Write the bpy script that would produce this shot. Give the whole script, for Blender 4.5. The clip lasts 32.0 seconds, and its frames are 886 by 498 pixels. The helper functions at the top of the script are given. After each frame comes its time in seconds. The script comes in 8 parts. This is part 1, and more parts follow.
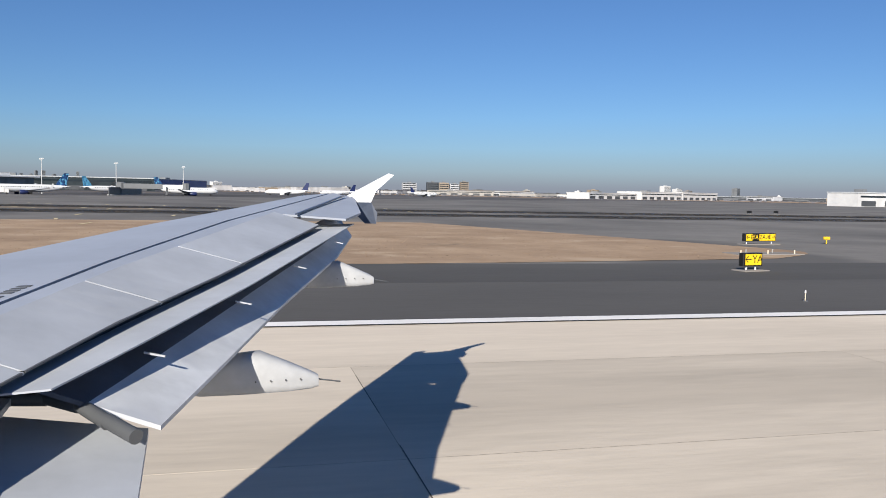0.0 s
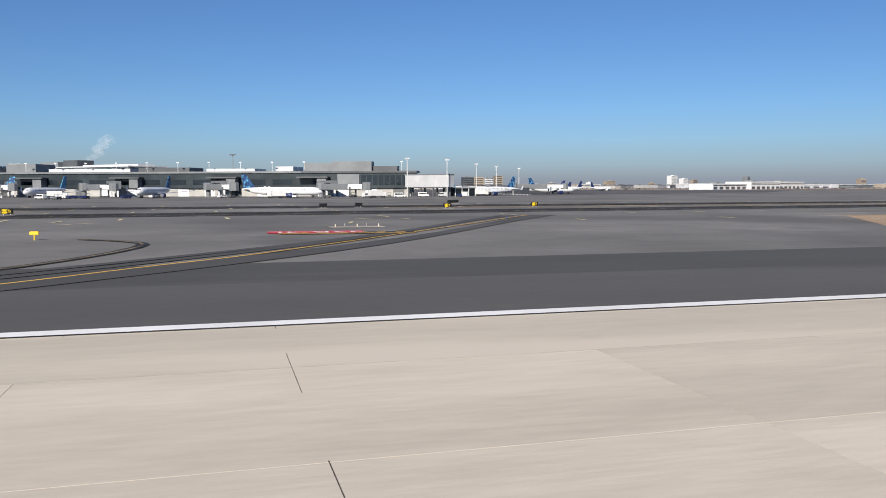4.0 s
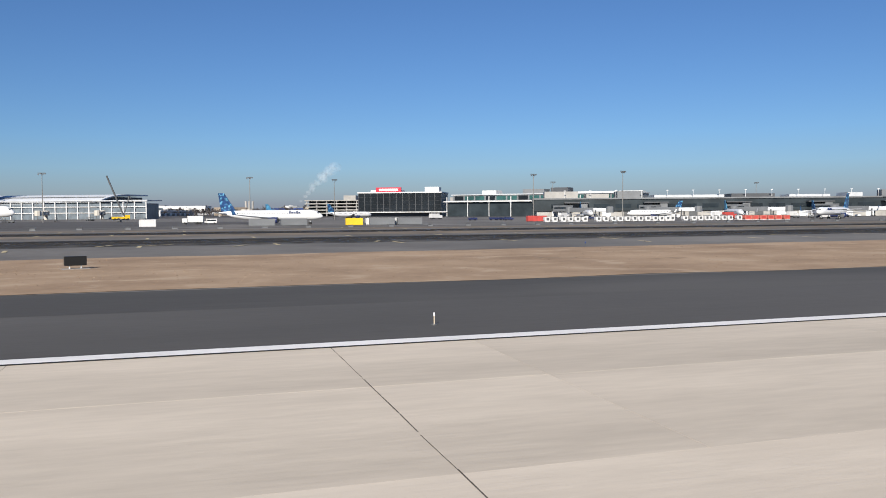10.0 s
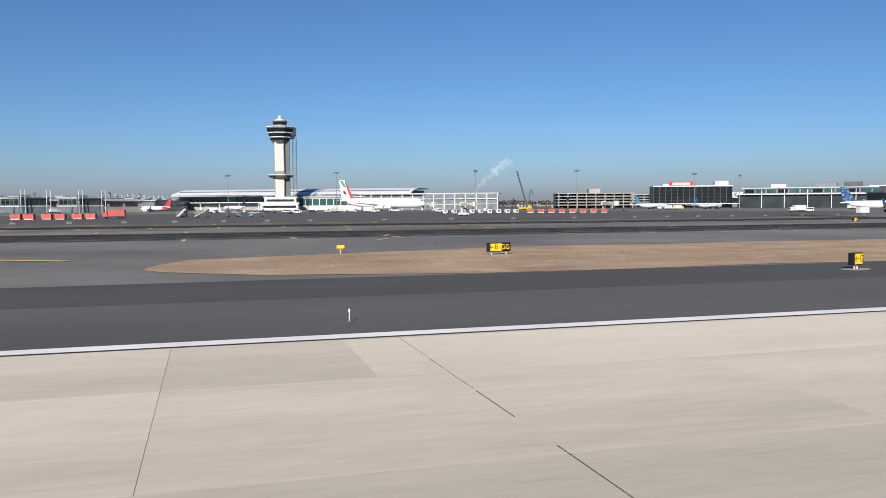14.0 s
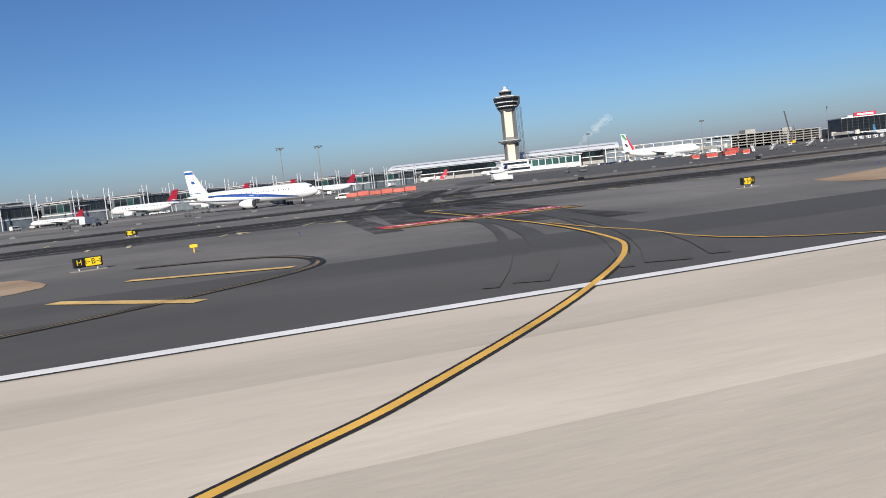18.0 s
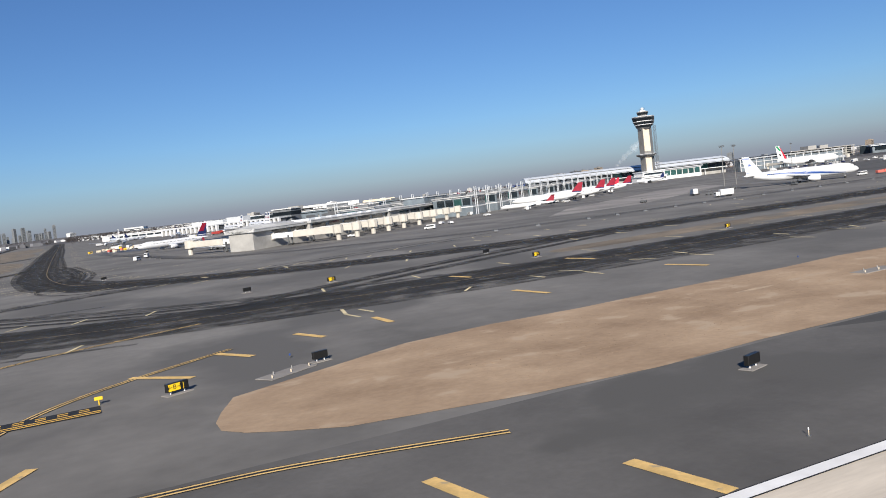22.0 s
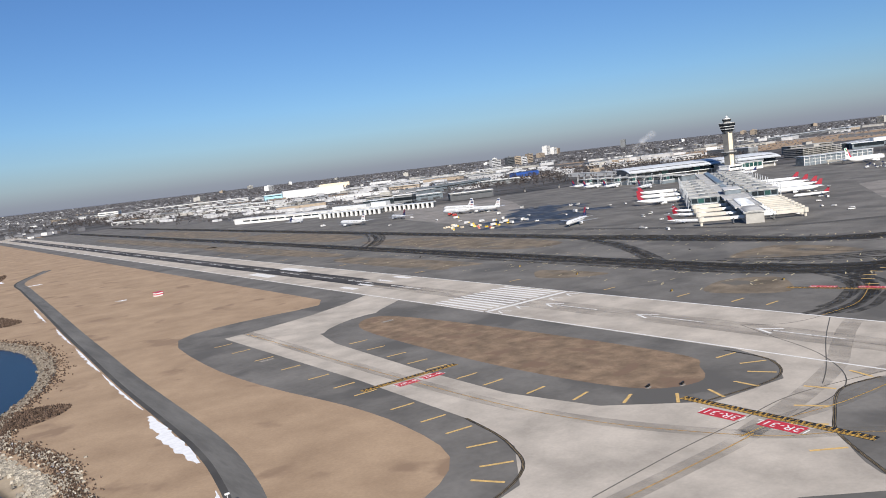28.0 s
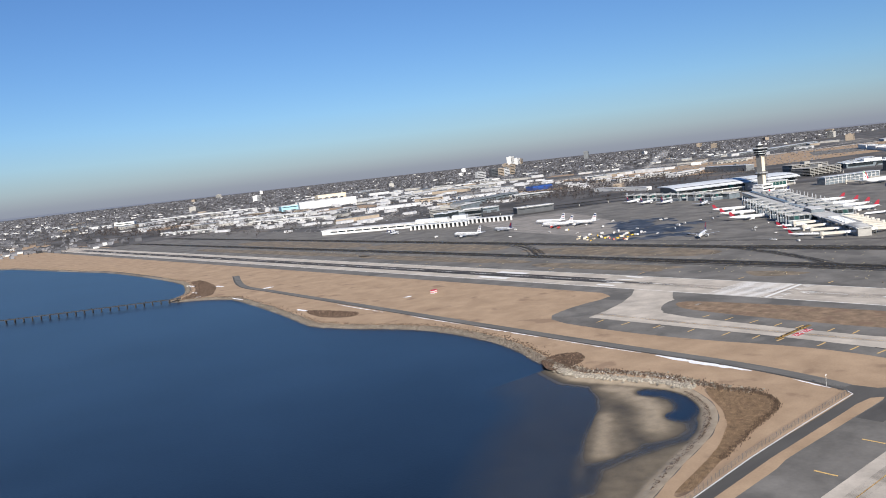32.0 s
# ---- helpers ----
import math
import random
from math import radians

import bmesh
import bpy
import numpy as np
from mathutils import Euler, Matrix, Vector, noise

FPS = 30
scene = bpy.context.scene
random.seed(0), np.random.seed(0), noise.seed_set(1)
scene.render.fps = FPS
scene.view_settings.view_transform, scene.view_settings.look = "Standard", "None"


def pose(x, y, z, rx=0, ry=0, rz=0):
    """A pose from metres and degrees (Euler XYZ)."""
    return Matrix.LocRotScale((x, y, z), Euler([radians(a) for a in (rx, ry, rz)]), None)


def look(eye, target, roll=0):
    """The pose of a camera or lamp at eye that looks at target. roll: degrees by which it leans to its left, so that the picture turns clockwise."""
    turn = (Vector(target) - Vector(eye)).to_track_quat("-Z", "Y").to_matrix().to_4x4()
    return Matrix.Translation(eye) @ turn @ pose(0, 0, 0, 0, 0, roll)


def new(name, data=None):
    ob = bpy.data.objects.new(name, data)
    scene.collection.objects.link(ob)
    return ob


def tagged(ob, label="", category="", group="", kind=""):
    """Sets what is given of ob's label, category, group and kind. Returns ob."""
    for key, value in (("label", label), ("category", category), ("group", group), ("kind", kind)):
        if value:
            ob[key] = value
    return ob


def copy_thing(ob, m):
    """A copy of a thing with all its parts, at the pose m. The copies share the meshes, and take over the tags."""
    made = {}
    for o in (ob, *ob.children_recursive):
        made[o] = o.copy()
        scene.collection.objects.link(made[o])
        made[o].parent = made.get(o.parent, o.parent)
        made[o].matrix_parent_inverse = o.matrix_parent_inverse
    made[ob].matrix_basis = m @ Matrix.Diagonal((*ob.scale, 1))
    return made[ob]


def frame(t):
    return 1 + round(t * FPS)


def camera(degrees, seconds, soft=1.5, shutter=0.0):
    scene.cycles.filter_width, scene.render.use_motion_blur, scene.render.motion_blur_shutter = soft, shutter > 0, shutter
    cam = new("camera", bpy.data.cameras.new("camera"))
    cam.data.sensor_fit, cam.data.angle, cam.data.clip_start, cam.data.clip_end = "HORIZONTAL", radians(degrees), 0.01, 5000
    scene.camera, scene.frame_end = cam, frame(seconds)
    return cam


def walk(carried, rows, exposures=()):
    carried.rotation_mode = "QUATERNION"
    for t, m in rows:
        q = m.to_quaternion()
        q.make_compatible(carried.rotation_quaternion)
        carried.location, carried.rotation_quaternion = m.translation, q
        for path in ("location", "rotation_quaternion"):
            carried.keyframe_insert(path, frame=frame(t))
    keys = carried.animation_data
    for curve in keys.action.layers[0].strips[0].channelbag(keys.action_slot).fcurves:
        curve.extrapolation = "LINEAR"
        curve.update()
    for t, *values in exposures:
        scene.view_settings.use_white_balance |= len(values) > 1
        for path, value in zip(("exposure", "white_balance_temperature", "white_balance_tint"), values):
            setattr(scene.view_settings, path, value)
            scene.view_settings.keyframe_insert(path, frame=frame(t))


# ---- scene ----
# Plan in real metres, built at the scale S. x: back along the runway, y: away from it, z: up.
S = 0.45
cam = camera(57.11, 32.0, soft=0.95)
ROWS = [  # seconds, x, y, z, yaw, pitch, roll
    (0.0, 431.64, -0.01, 4.71, -13.97, -3.94, -1.13),
    (0.5, 401.06, -0.01, 4.73, -13.92, -3.88, -1.35),
    (1.0, 370.24, -0.00, 4.73, -13.84, -4.25, -0.84),
    (1.5, 339.18, 0.00, 4.73, -14.14, -4.67, -0.11),
    (2.0, 307.87, 0.01, 4.72, -14.43, -4.51, -0.27),
    (2.5, 276.30, 0.03, 4.72, -14.59, -4.46, -0.44),
    (4.5, 147.69, 0.05, 4.73, -15.52, -4.23, 0.19),
    (5.0, 114.76, -0.00, 4.72, -15.64, -4.07, -0.40),
    (5.5, 81.54, -0.06, 4.72, -15.50, -4.25, 0.10),
    (6.0, 48.05, -0.09, 4.70, -15.45, -4.73, 0.94),
    (6.5, 14.26, -0.07, 4.72, -15.94, -4.78, 1.10),
    (7.0, -19.86, -0.02, 4.72, -16.61, -4.13, 1.24),
    (7.5, -54.27, 0.02, 4.73, -16.74, -3.59, 1.06),
    (8.0, -88.96, 0.04, 4.73, -16.38, -3.46, 1.03),
    (8.5, -123.94, 0.03, 4.74, -16.47, -2.90, 0.82),
    (9.0, -159.19, 0.04, 4.76, -17.09, -2.17, 0.60),
    (9.5, -194.72, 0.05, 4.74, -17.03, -2.50, -0.02),
    (10.0, -230.51, 0.05, 4.73, -17.15, -2.64, 0.36),
    (10.5, -266.54, 0.06, 4.75, -17.21, -2.66, 0.34),
    (11.0, -302.79, 0.07, 4.80, -17.03, -2.88, 0.22),
    (11.5, -339.24, 0.06, 4.76, -17.30, -2.76, 0.41),
    (12.0, -375.87, 0.06, 4.74, -17.65, -1.91, 0.46),
    (12.5, -412.68, 0.05, 4.75, -17.01, -2.11, 0.11),
    (13.0, -449.68, 0.01, 4.74, -16.63, -2.60, 0.07),
    (13.5, -486.92, -0.03, 4.73, -16.36, -2.81, 0.06),
    (14.0, -524.37, -0.09, 4.70, -16.09, -3.10, 0.33),
    (14.5, -562.04, -0.17, 4.64, -16.15, -3.51, 0.32),
    (16.5, -715.09, -0.09, 4.70, -18.13, -2.92, 3.13),
    (17.0, -754.21, -0.04, 4.68, -18.55, -3.53, 3.73),
    (17.5, -793.61, 0.02, 4.73, -18.90, -4.33, 4.78),
    (18.0, -833.26, 0.08, 4.92, -19.04, -5.15, 5.99),
    (18.5, -873.16, 0.13, 5.32, -18.80, -5.52, 6.74),
    (19.0, -913.37, 0.17, 5.99, -18.79, -5.40, 6.70),
    (19.5, -953.94, 0.19, 6.92, -19.07, -4.29, 7.04),
    (20.0, -994.87, 0.16, 8.13, -19.73, -2.97, 7.18),
    (20.5, -1036.12, 0.06, 9.62, -20.32, -2.75, 7.79),
    (21.0, -1077.61, -0.19, 11.45, -21.26, -2.81, 7.51),
    (21.5, -1119.29, -0.60, 13.65, -23.19, -2.96, 7.15),
    (22.0, -1161.13, -1.14, 16.30, -25.29, -3.92, 6.59),
    (22.5, -1203.11, -1.76, 19.45, -26.41, -4.06, 6.28),
    (23.0, -1245.12, -2.44, 23.15, -26.81, -4.00, 6.22),
    (23.5, -1287.28, -3.06, 27.30, -26.84, -4.05, 7.29),
    (24.0, -1329.44, -3.70, 31.88, -27.18, -4.12, 7.80),
    (24.5, -1371.58, -4.37, 36.79, -28.07, -4.33, 7.47),
    (25.0, -1413.73, -5.03, 41.98, -29.19, -4.76, 7.28),
    (25.5, -1455.89, -5.69, 47.34, -30.40, -5.42, 7.48),
    (27.5, -1620.97, -8.17, 72.26, -35.02, -7.13, 7.67),
    (28.0, -1661.53, -8.79, 79.00, -35.10, -6.27, 6.50),
    (28.5, -1702.10, -9.40, 85.74, -35.52, -6.55, 5.89),
    (29.0, -1742.73, -9.99, 92.38, -36.34, -7.07, 5.64),
    (29.5, -1783.45, -10.54, 98.91, -37.34, -7.54, 5.23),
    (30.0, -1824.27, -11.11, 105.34, -38.54, -8.12, 5.01),
    (30.5, -1865.22, -11.63, 111.76, -39.10, -8.05, 5.00),
    (31.0, -1906.33, -12.09, 118.19, -39.10, -7.44, 5.46),
    (31.5, -1947.62, -12.51, 124.63, -39.04, -6.81, 5.98),
    (32.0, -1989.10, -12.91, 131.08, -39.28, -6.20, 6.28),
]
walk(cam, [(t, pose(x * S, y * S, z * S, 90 + p, r, w)) for t, x, y, z, w, p, r in ROWS],
     exposures=((0, 0.5), (5, 0.48), (7, 0.41), (9, 0.42), (10, 0.42), (11, 0.3), (12, 0.42), (13, 0.44), (14, 0.46), (16, 0.4), (17, 0.36), (18, 0.4), (19, 0.4), (20, 0.45), (22, 0.5), (30, 0.5), (32, 0.58)))

# ---- light ----
SUN = Vector((-0.423, -0.776, 0.468)).normalized()
world = bpy.data.worlds.new("world")
scene.world = world
world.use_nodes = True
wn = world.node_tree.nodes
sky = wn.new("ShaderNodeTexSky")
sky.sky_type = "NISHITA"
sky.sun_disc = False
sky.sun_elevation = math.asin(SUN.z)
sky.sun_rotation = math.atan2(SUN.x, SUN.y)
sky.air_density, sky.dust_density, sky.ozone_density = 1.0, 0.0, 5.0
wn["Background"].inputs["Strength"].default_value = 0.05
tone = wn.new("ShaderNodeMixRGB")
tone.blend_type = "MULTIPLY"
tone.inputs[0].default_value, tone.inputs[2].default_value = 1.0, (0.76, 0.965, 1.25, 1)
world.node_tree.links.new(sky.outputs[0], tone.inputs[1])
world.node_tree.links.new(tone.outputs[0], wn["Background"].inputs["Color"])
sun = new("sun", bpy.data.lights.new("sun", "SUN"))
sun.data.energy, sun.data.angle, sun.data.color = 5.0, radians(0.53), (1.0, 0.93, 0.83)
sun.matrix_world = look((0, 0, 900), Vector((0, 0, 900)) - SUN)


# ---- materials ----
def mat(name, col, rough=0.8, var=0.12, scale=3.0, fine=0.25, metal=0.0, bump=0.0, tint=None, island=0.0, rand=0.0, spec=0.4, stretch=(1, 1, 1), patch=None):
    """A surface with variation at two scales (metres), and, where asked, by island or by piece."""
    m = bpy.data.materials.new(name)
    m.use_nodes = True
    n, l = m.node_tree.nodes, m.node_tree.links
    b = n["Principled BSDF"]
    b.inputs["Roughness"].default_value, b.inputs["Metallic"].default_value = rough, metal
    b.inputs["Specular IOR Level"].default_value = spec
    tc = n.new("ShaderNodeTexCoord")
    mp = n.new("ShaderNodeMapping")
    mp.inputs["Scale"].default_value = stretch
    l.new(tc.outputs["Object"], mp.inputs["Vector"])
    big, small = n.new("ShaderNodeTexNoise"), n.new("ShaderNodeTexNoise")
    for tex, size, det in ((big, scale, 4), (small, fine, 3)):
        tex.inputs["Scale"].default_value = 1 / (size * S)
        tex.inputs["Detail"].default_value = det
        tex.inputs["Roughness"].default_value = 0.6
        l.new(mp.outputs[0], tex.inputs["Vector"])
    ramp = n.new("ShaderNodeValToRGB")
    c = Vector(col)
    t = Vector(tint) if tint else c * (1 - 2.2 * var)
    ramp.color_ramp.elements[0].position, ramp.color_ramp.elements[1].position = 0.33, 0.67
    ramp.color_ramp.elements[0].color = (*t, 1)
    ramp.color_ramp.elements[1].color = (*(c * (1 + var)), 1)
    l.new(big.outputs["Fac"], ramp.inputs[0])
    hs = n.new("ShaderNodeHueSaturation")
    l.new(ramp.outputs[0], hs.inputs["Color"])
    ma = n.new("ShaderNodeMath")
    ma.operation = "MULTIPLY_ADD"
    ma.inputs[1].default_value, ma.inputs[2].default_value = 2.2 * var, 1 - 1.1 * var
    l.new(small.outputs["Fac"], ma.inputs[0])
    val = ma
    for amount, node, sock in ((island, "ShaderNodeNewGeometry", "Random Per Island"), (rand, "ShaderNodeObjectInfo", "Random")):
        if amount:
            src, mu, ad = n.new(node), n.new("ShaderNodeMath"), n.new("ShaderNodeMath")
            ad.operation, mu.operation = "MULTIPLY_ADD", "MULTIPLY"
            ad.inputs[1].default_value, ad.inputs[2].default_value = 2 * amount, 1 - amount
            l.new(src.outputs[sock], ad.inputs[0])
            l.new(ad.outputs[0], mu.inputs[0])
            l.new(val.outputs[0], mu.inputs[1])
            val = mu
    l.new(val.outputs[0], hs.inputs["Value"])
    out = hs.outputs[0]
    if patch:
        # second colour in ragged patches: colour, size, threshold
        pn, pr, mx = n.new("ShaderNodeTexNoise"), n.new("ShaderNodeValToRGB"), n.new("ShaderNodeMixRGB")
        pn.inputs["Scale"].default_value, pn.inputs["Detail"].default_value = 1 / (patch[1] * S), 6
        l.new(mp.outputs[0], pn.inputs["Vector"])
        pr.color_ramp.elements[0].position, pr.color_ramp.elements[1].position = patch[2], patch[2] + 0.07
        l.new(pn.outputs["Fac"], pr.inputs[0])
        l.new(pr.outputs[0], mx.inputs[0])
        l.new(out, mx.inputs[1])
        mx.inputs[2].default_value = (*patch[0], 1)
        out = mx.outputs[0]
    l.new(out, b.inputs["Base Color"])
    if bump:
        bp = n.new("ShaderNodeBump")
        bp.inputs["Strength"].default_value, bp.inputs["Distance"].default_value = bump, 0.03
        l.new(small.outputs["Fac"], bp.inputs["Height"])
        l.new(bp.outputs[0], b.inputs["Normal"])
    return m


M = {}
M["concrete"] = mat("runway concrete", (0.60, 0.53, 0.435), 0.9, 0.12, 7, 0.3, rand=0.05, bump=0.15, stretch=(0.18, 1, 1), patch=((0.50, 0.44, 0.36), 10, 0.56))
M["concrete_far"] = mat("runway concrete further on", (0.60, 0.53, 0.435), 0.9, 0.12, 7, 0.3, island=0.05, bump=0.15, stretch=(0.18, 1, 1), patch=((0.50, 0.44, 0.36), 10, 0.56))
M["concrete2"] = mat("taxiway concrete", (0.50, 0.45, 0.39), 0.9, 0.12, 20, 1.0, bump=0.1)
M["pour_dark"] = mat("greyer concrete pour", (0.53, 0.47, 0.385), 0.9, 0.09, 8, 0.3, bump=0.15, stretch=(0.2, 1, 1), patch=((0.585, 0.515, 0.425), 8, 0.57))
M["pour_light"] = mat("paler concrete pour", (0.64, 0.565, 0.465), 0.9, 0.09, 8, 0.3, bump=0.15, stretch=(0.2, 1, 1), patch=((0.56, 0.49, 0.40), 9, 0.56))
M["pour_old"] = mat("stained old concrete pour", (0.33, 0.295, 0.245), 0.9, 0.12, 5, 0.3, bump=0.15)
M["seal"] = mat("dark joint sealant", (0.10, 0.085, 0.07), 0.9, 0.2, 2, 0.2)
M["pale_bar"] = mat("weathered pale yellow paint", (0.66, 0.56, 0.34), 0.8, 0.15, 4, 0.3)
M["joint"] = mat("joint filler", (0.30, 0.26, 0.21), 0.9, 0.1, 2)
M["asphalt"] = mat("shoulder asphalt", (0.092, 0.088, 0.083), 0.9, 0.10, 18, 0.4, bump=0.2, stretch=(0.3, 1, 1), patch=((0.066, 0.063, 0.06), 30, 0.56))
M["asphalt2"] = mat("apron asphalt", (0.170, 0.161, 0.148), 0.9, 0.17, 34, 2, bump=0.2, patch=((0.108, 0.103, 0.096), 45, 0.56))
M["rubber"] = mat("rubbered taxiway asphalt", (0.05, 0.048, 0.046), 0.85, 0.2, 26, 2, patch=((0.105, 0.10, 0.094), 16, 0.60))
M["streak"] = mat("tyre-streaked asphalt", (0.046, 0.044, 0.042), 0.88, 0.2, 12, 1.2, island=0.32, patch=((0.115, 0.11, 0.103), 9, 0.60))


def thin_out(m, size, lo, hi):
    """Makes a layer of wear patchy, so that what lies under it shows through."""
    nt = m.node_tree
    sx, tr0, nz, rp0 = nt.nodes.new("ShaderNodeMixShader"), nt.nodes.new("ShaderNodeBsdfTransparent"), nt.nodes.new("ShaderNodeTexNoise"), nt.nodes.new("ShaderNodeMapRange")
    nz.inputs["Scale"].default_value, nz.inputs["Detail"].default_value = 1 / (size * S), 6
    nt.links.new(nt.nodes["Mapping"].outputs[0], nz.inputs["Vector"])
    rp0.inputs["From Min"].default_value, rp0.inputs["From Max"].default_value, rp0.inputs["To Min"].default_value, rp0.inputs["To Max"].default_value = 0.34, 0.60, lo, hi
    nt.links.new(nz.outputs["Fac"], rp0.inputs["Value"])
    nt.links.new(rp0.outputs[0], sx.inputs[0])
    nt.links.new(tr0.outputs[0], sx.inputs[1])
    nt.links.new(nt.nodes["Principled BSDF"].outputs[0], sx.inputs[2])
    nt.links.new(sx.outputs[0], nt.nodes["Material Output"].inputs["Surface"])


thin_out(M["streak"], 5.0, 0.14, 0.66)
M["rubber2"] = mat("tyre rubber on concrete", (0.062, 0.058, 0.056), 0.85, 0.3, 16, 2, stretch=(1, 0.12, 1), patch=((0.17, 0.155, 0.14), 7, 0.62))
M["apron_pale"] = mat("worn apron concrete", (0.27, 0.25, 0.23), 0.9, 0.15, 25, 2)
M["apron_worn"] = mat("cracked pale concrete", (0.34, 0.31, 0.275), 0.9, 0.18, 4, 0.5, patch=((0.2, 0.185, 0.165), 3, 0.56))
M["apron_wet"] = mat("wet dark apron", (0.042, 0.052, 0.07), 0.6, 0.3, 20, 2, patch=((0.09, 0.095, 0.11), 22, 0.52))
M["slab_pale"] = mat("old pale slab concrete", (0.40, 0.365, 0.33), 0.9, 0.22, 2.2, 0.4, rand=0.25, patch=((0.30, 0.285, 0.27), 3, 0.55))
M["tar"] = mat("black tar patching", (0.035, 0.036, 0.04), 0.9, 0.2, 2, 0.3)
M["bare_soil"] = mat("bare pale soil", (0.43, 0.345, 0.26), 1.0, 0.2, 3, 0.5, bump=0.4, patch=((0.36, 0.27, 0.19), 2, 0.5))
M["grass"] = mat("dry winter grass", (0.345, 0.248, 0.162), 1.0, 0.18, 9, 0.6, bump=0.5, stretch=(0.85, 1, 1), patch=((0.405, 0.305, 0.21), 4.5, 0.585), tint=(0.265, 0.18, 0.112))
M["tuft_dark"] = mat("brown grass tufts", (0.26, 0.185, 0.12), 1.0, 0.2, 2, 0.2, island=0.3)
M["tuft_pale"] = mat("bleached grass tufts", (0.385, 0.29, 0.198), 1.0, 0.15, 2, 0.2, island=0.2)
M["grass_red"] = mat("reddish dead grass", (0.25, 0.175, 0.115), 1.0, 0.2, 9, 0.8, bump=0.4, patch=((0.19, 0.125, 0.085), 12, 0.55))
M["grass_dull"] = mat("thin greyish winter grass", (0.205, 0.165, 0.12), 1.0, 0.22, 16, 0.8, patch=((0.13, 0.12, 0.105), 20, 0.55))
M["asphalt_mid"] = mat("worn shoulder asphalt", (0.115, 0.109, 0.102), 0.9, 0.14, 16, 0.6, bump=0.2, patch=((0.088, 0.084, 0.078), 18, 0.55))
M["asphalt_old"] = mat("darker outer shoulder asphalt", (0.07, 0.067, 0.063), 0.9, 0.12, 20, 0.4, bump=0.2, stretch=(0.3, 1, 1), patch=((0.09, 0.086, 0.08), 24, 0.58))
M["faded_yellow"] = mat("faded yellow paint", (0.26, 0.19, 0.10), 0.8, 0.2, 3, 0.3)
M["grass_shore"] = mat("tan shore grass", (0.36, 0.258, 0.17), 1.0, 0.17, 22, 1.0, bump=0.4, patch=((0.27, 0.185, 0.122), 26, 0.60), tint=(0.315, 0.22, 0.142))
M["bar_yellow"] = mat("worn yellow bar paint", (0.72, 0.48, 0.18), 0.8, 0.15, 3, 0.3, patch=((0.42, 0.32, 0.18), 1.2, 0.62))
M["turf"] = mat("green turf", (0.03, 0.08, 0.03), 1.0, 0.2, 8, 0.4)
# base colour greyed, with the haze of distance painted in
M["land"] = mat("built-up land", (0.092, 0.088, 0.088), 1.0, 0.28, 160, 12, patch=((0.14, 0.115, 0.095), 240, 0.58))
M["white_paint"] = mat("white road paint", (0.79, 0.78, 0.76), 0.7, 0.05, 3, 0.3)
M["yellow_paint"] = mat("yellow road paint", (0.76, 0.44, 0.08), 0.7, 0.1, 3, 0.3)
M["red_paint"] = mat("red road paint", (0.55, 0.04, 0.06), 0.7, 0.1, 3, 0.3)
M["black_paint"] = mat("black road paint", (0.02, 0.02, 0.02), 0.75, 0.1, 3, 0.3)
M["water"] = mat("bay water", (0.008, 0.016, 0.03), 0.3, 0.25, 120, 1.6, bump=0.7, spec=0.44)
M["rock_pale"] = mat("pale boulders", (0.33, 0.30, 0.25), 0.9, 0.2, 1, 0.2, island=0.4)
M["road_grey"] = mat("worn grey road asphalt", (0.155, 0.15, 0.14), 0.9, 0.16, 9, 0.6, stretch=(1, 0.15, 1), patch=((0.115, 0.11, 0.103), 7, 0.56))
M["tidal_bed"] = mat("tidal sand and mud", (0.5, 0.5, 0.5), 0.75, 0.10, 6, 0.6)
M["silt_water"] = mat("silty shallow water", (0.105, 0.092, 0.072), 0.35, 0.12, 10, 1.0, spec=0.3)


def by_silt(m, stops=None):
    """Lets the stored value silt choose the colour of a bed, or how thick the silt stands in the water."""
    nt = m.node_tree
    at = nt.nodes.new("ShaderNodeAttribute")
    at.attribute_name = "silt"
    b = nt.nodes["Principled BSDF"]
    if stops:
        rp, mx = nt.nodes.new("ShaderNodeValToRGB"), nt.nodes.new("ShaderNodeMixRGB")
        rp.color_ramp.elements[0].position, rp.color_ramp.elements[0].color = stops[0][0], (*stops[0][1], 1)
        rp.color_ramp.elements[1].position, rp.color_ramp.elements[1].color = stops[-1][0], (*stops[-1][1], 1)
        for q, c in stops[1:-1]:
            rp.color_ramp.elements.new(q).color = (*c, 1)
        nt.links.new(at.outputs["Fac"], rp.inputs[0])
        mx.blend_type, mx.inputs[0].default_value = "MULTIPLY", 1.0
        nt.links.new(rp.outputs[0], mx.inputs[1])
        nt.links.new(b.inputs["Base Color"].links[0].from_socket, mx.inputs[2])
        nt.links.new(mx.outputs[0], b.inputs["Base Color"])
        return
    sh, clear = nt.nodes.new("ShaderNodeMixShader"), nt.nodes.new("ShaderNodeBsdfTransparent")
    nt.links.new(at.outputs["Fac"], sh.inputs[0])
    nt.links.new(clear.outputs[0], sh.inputs[1])
    nt.links.new(b.outputs[0], sh.inputs[2])
    nt.links.new(sh.outputs[0], nt.nodes["Material Output"].inputs["Surface"])


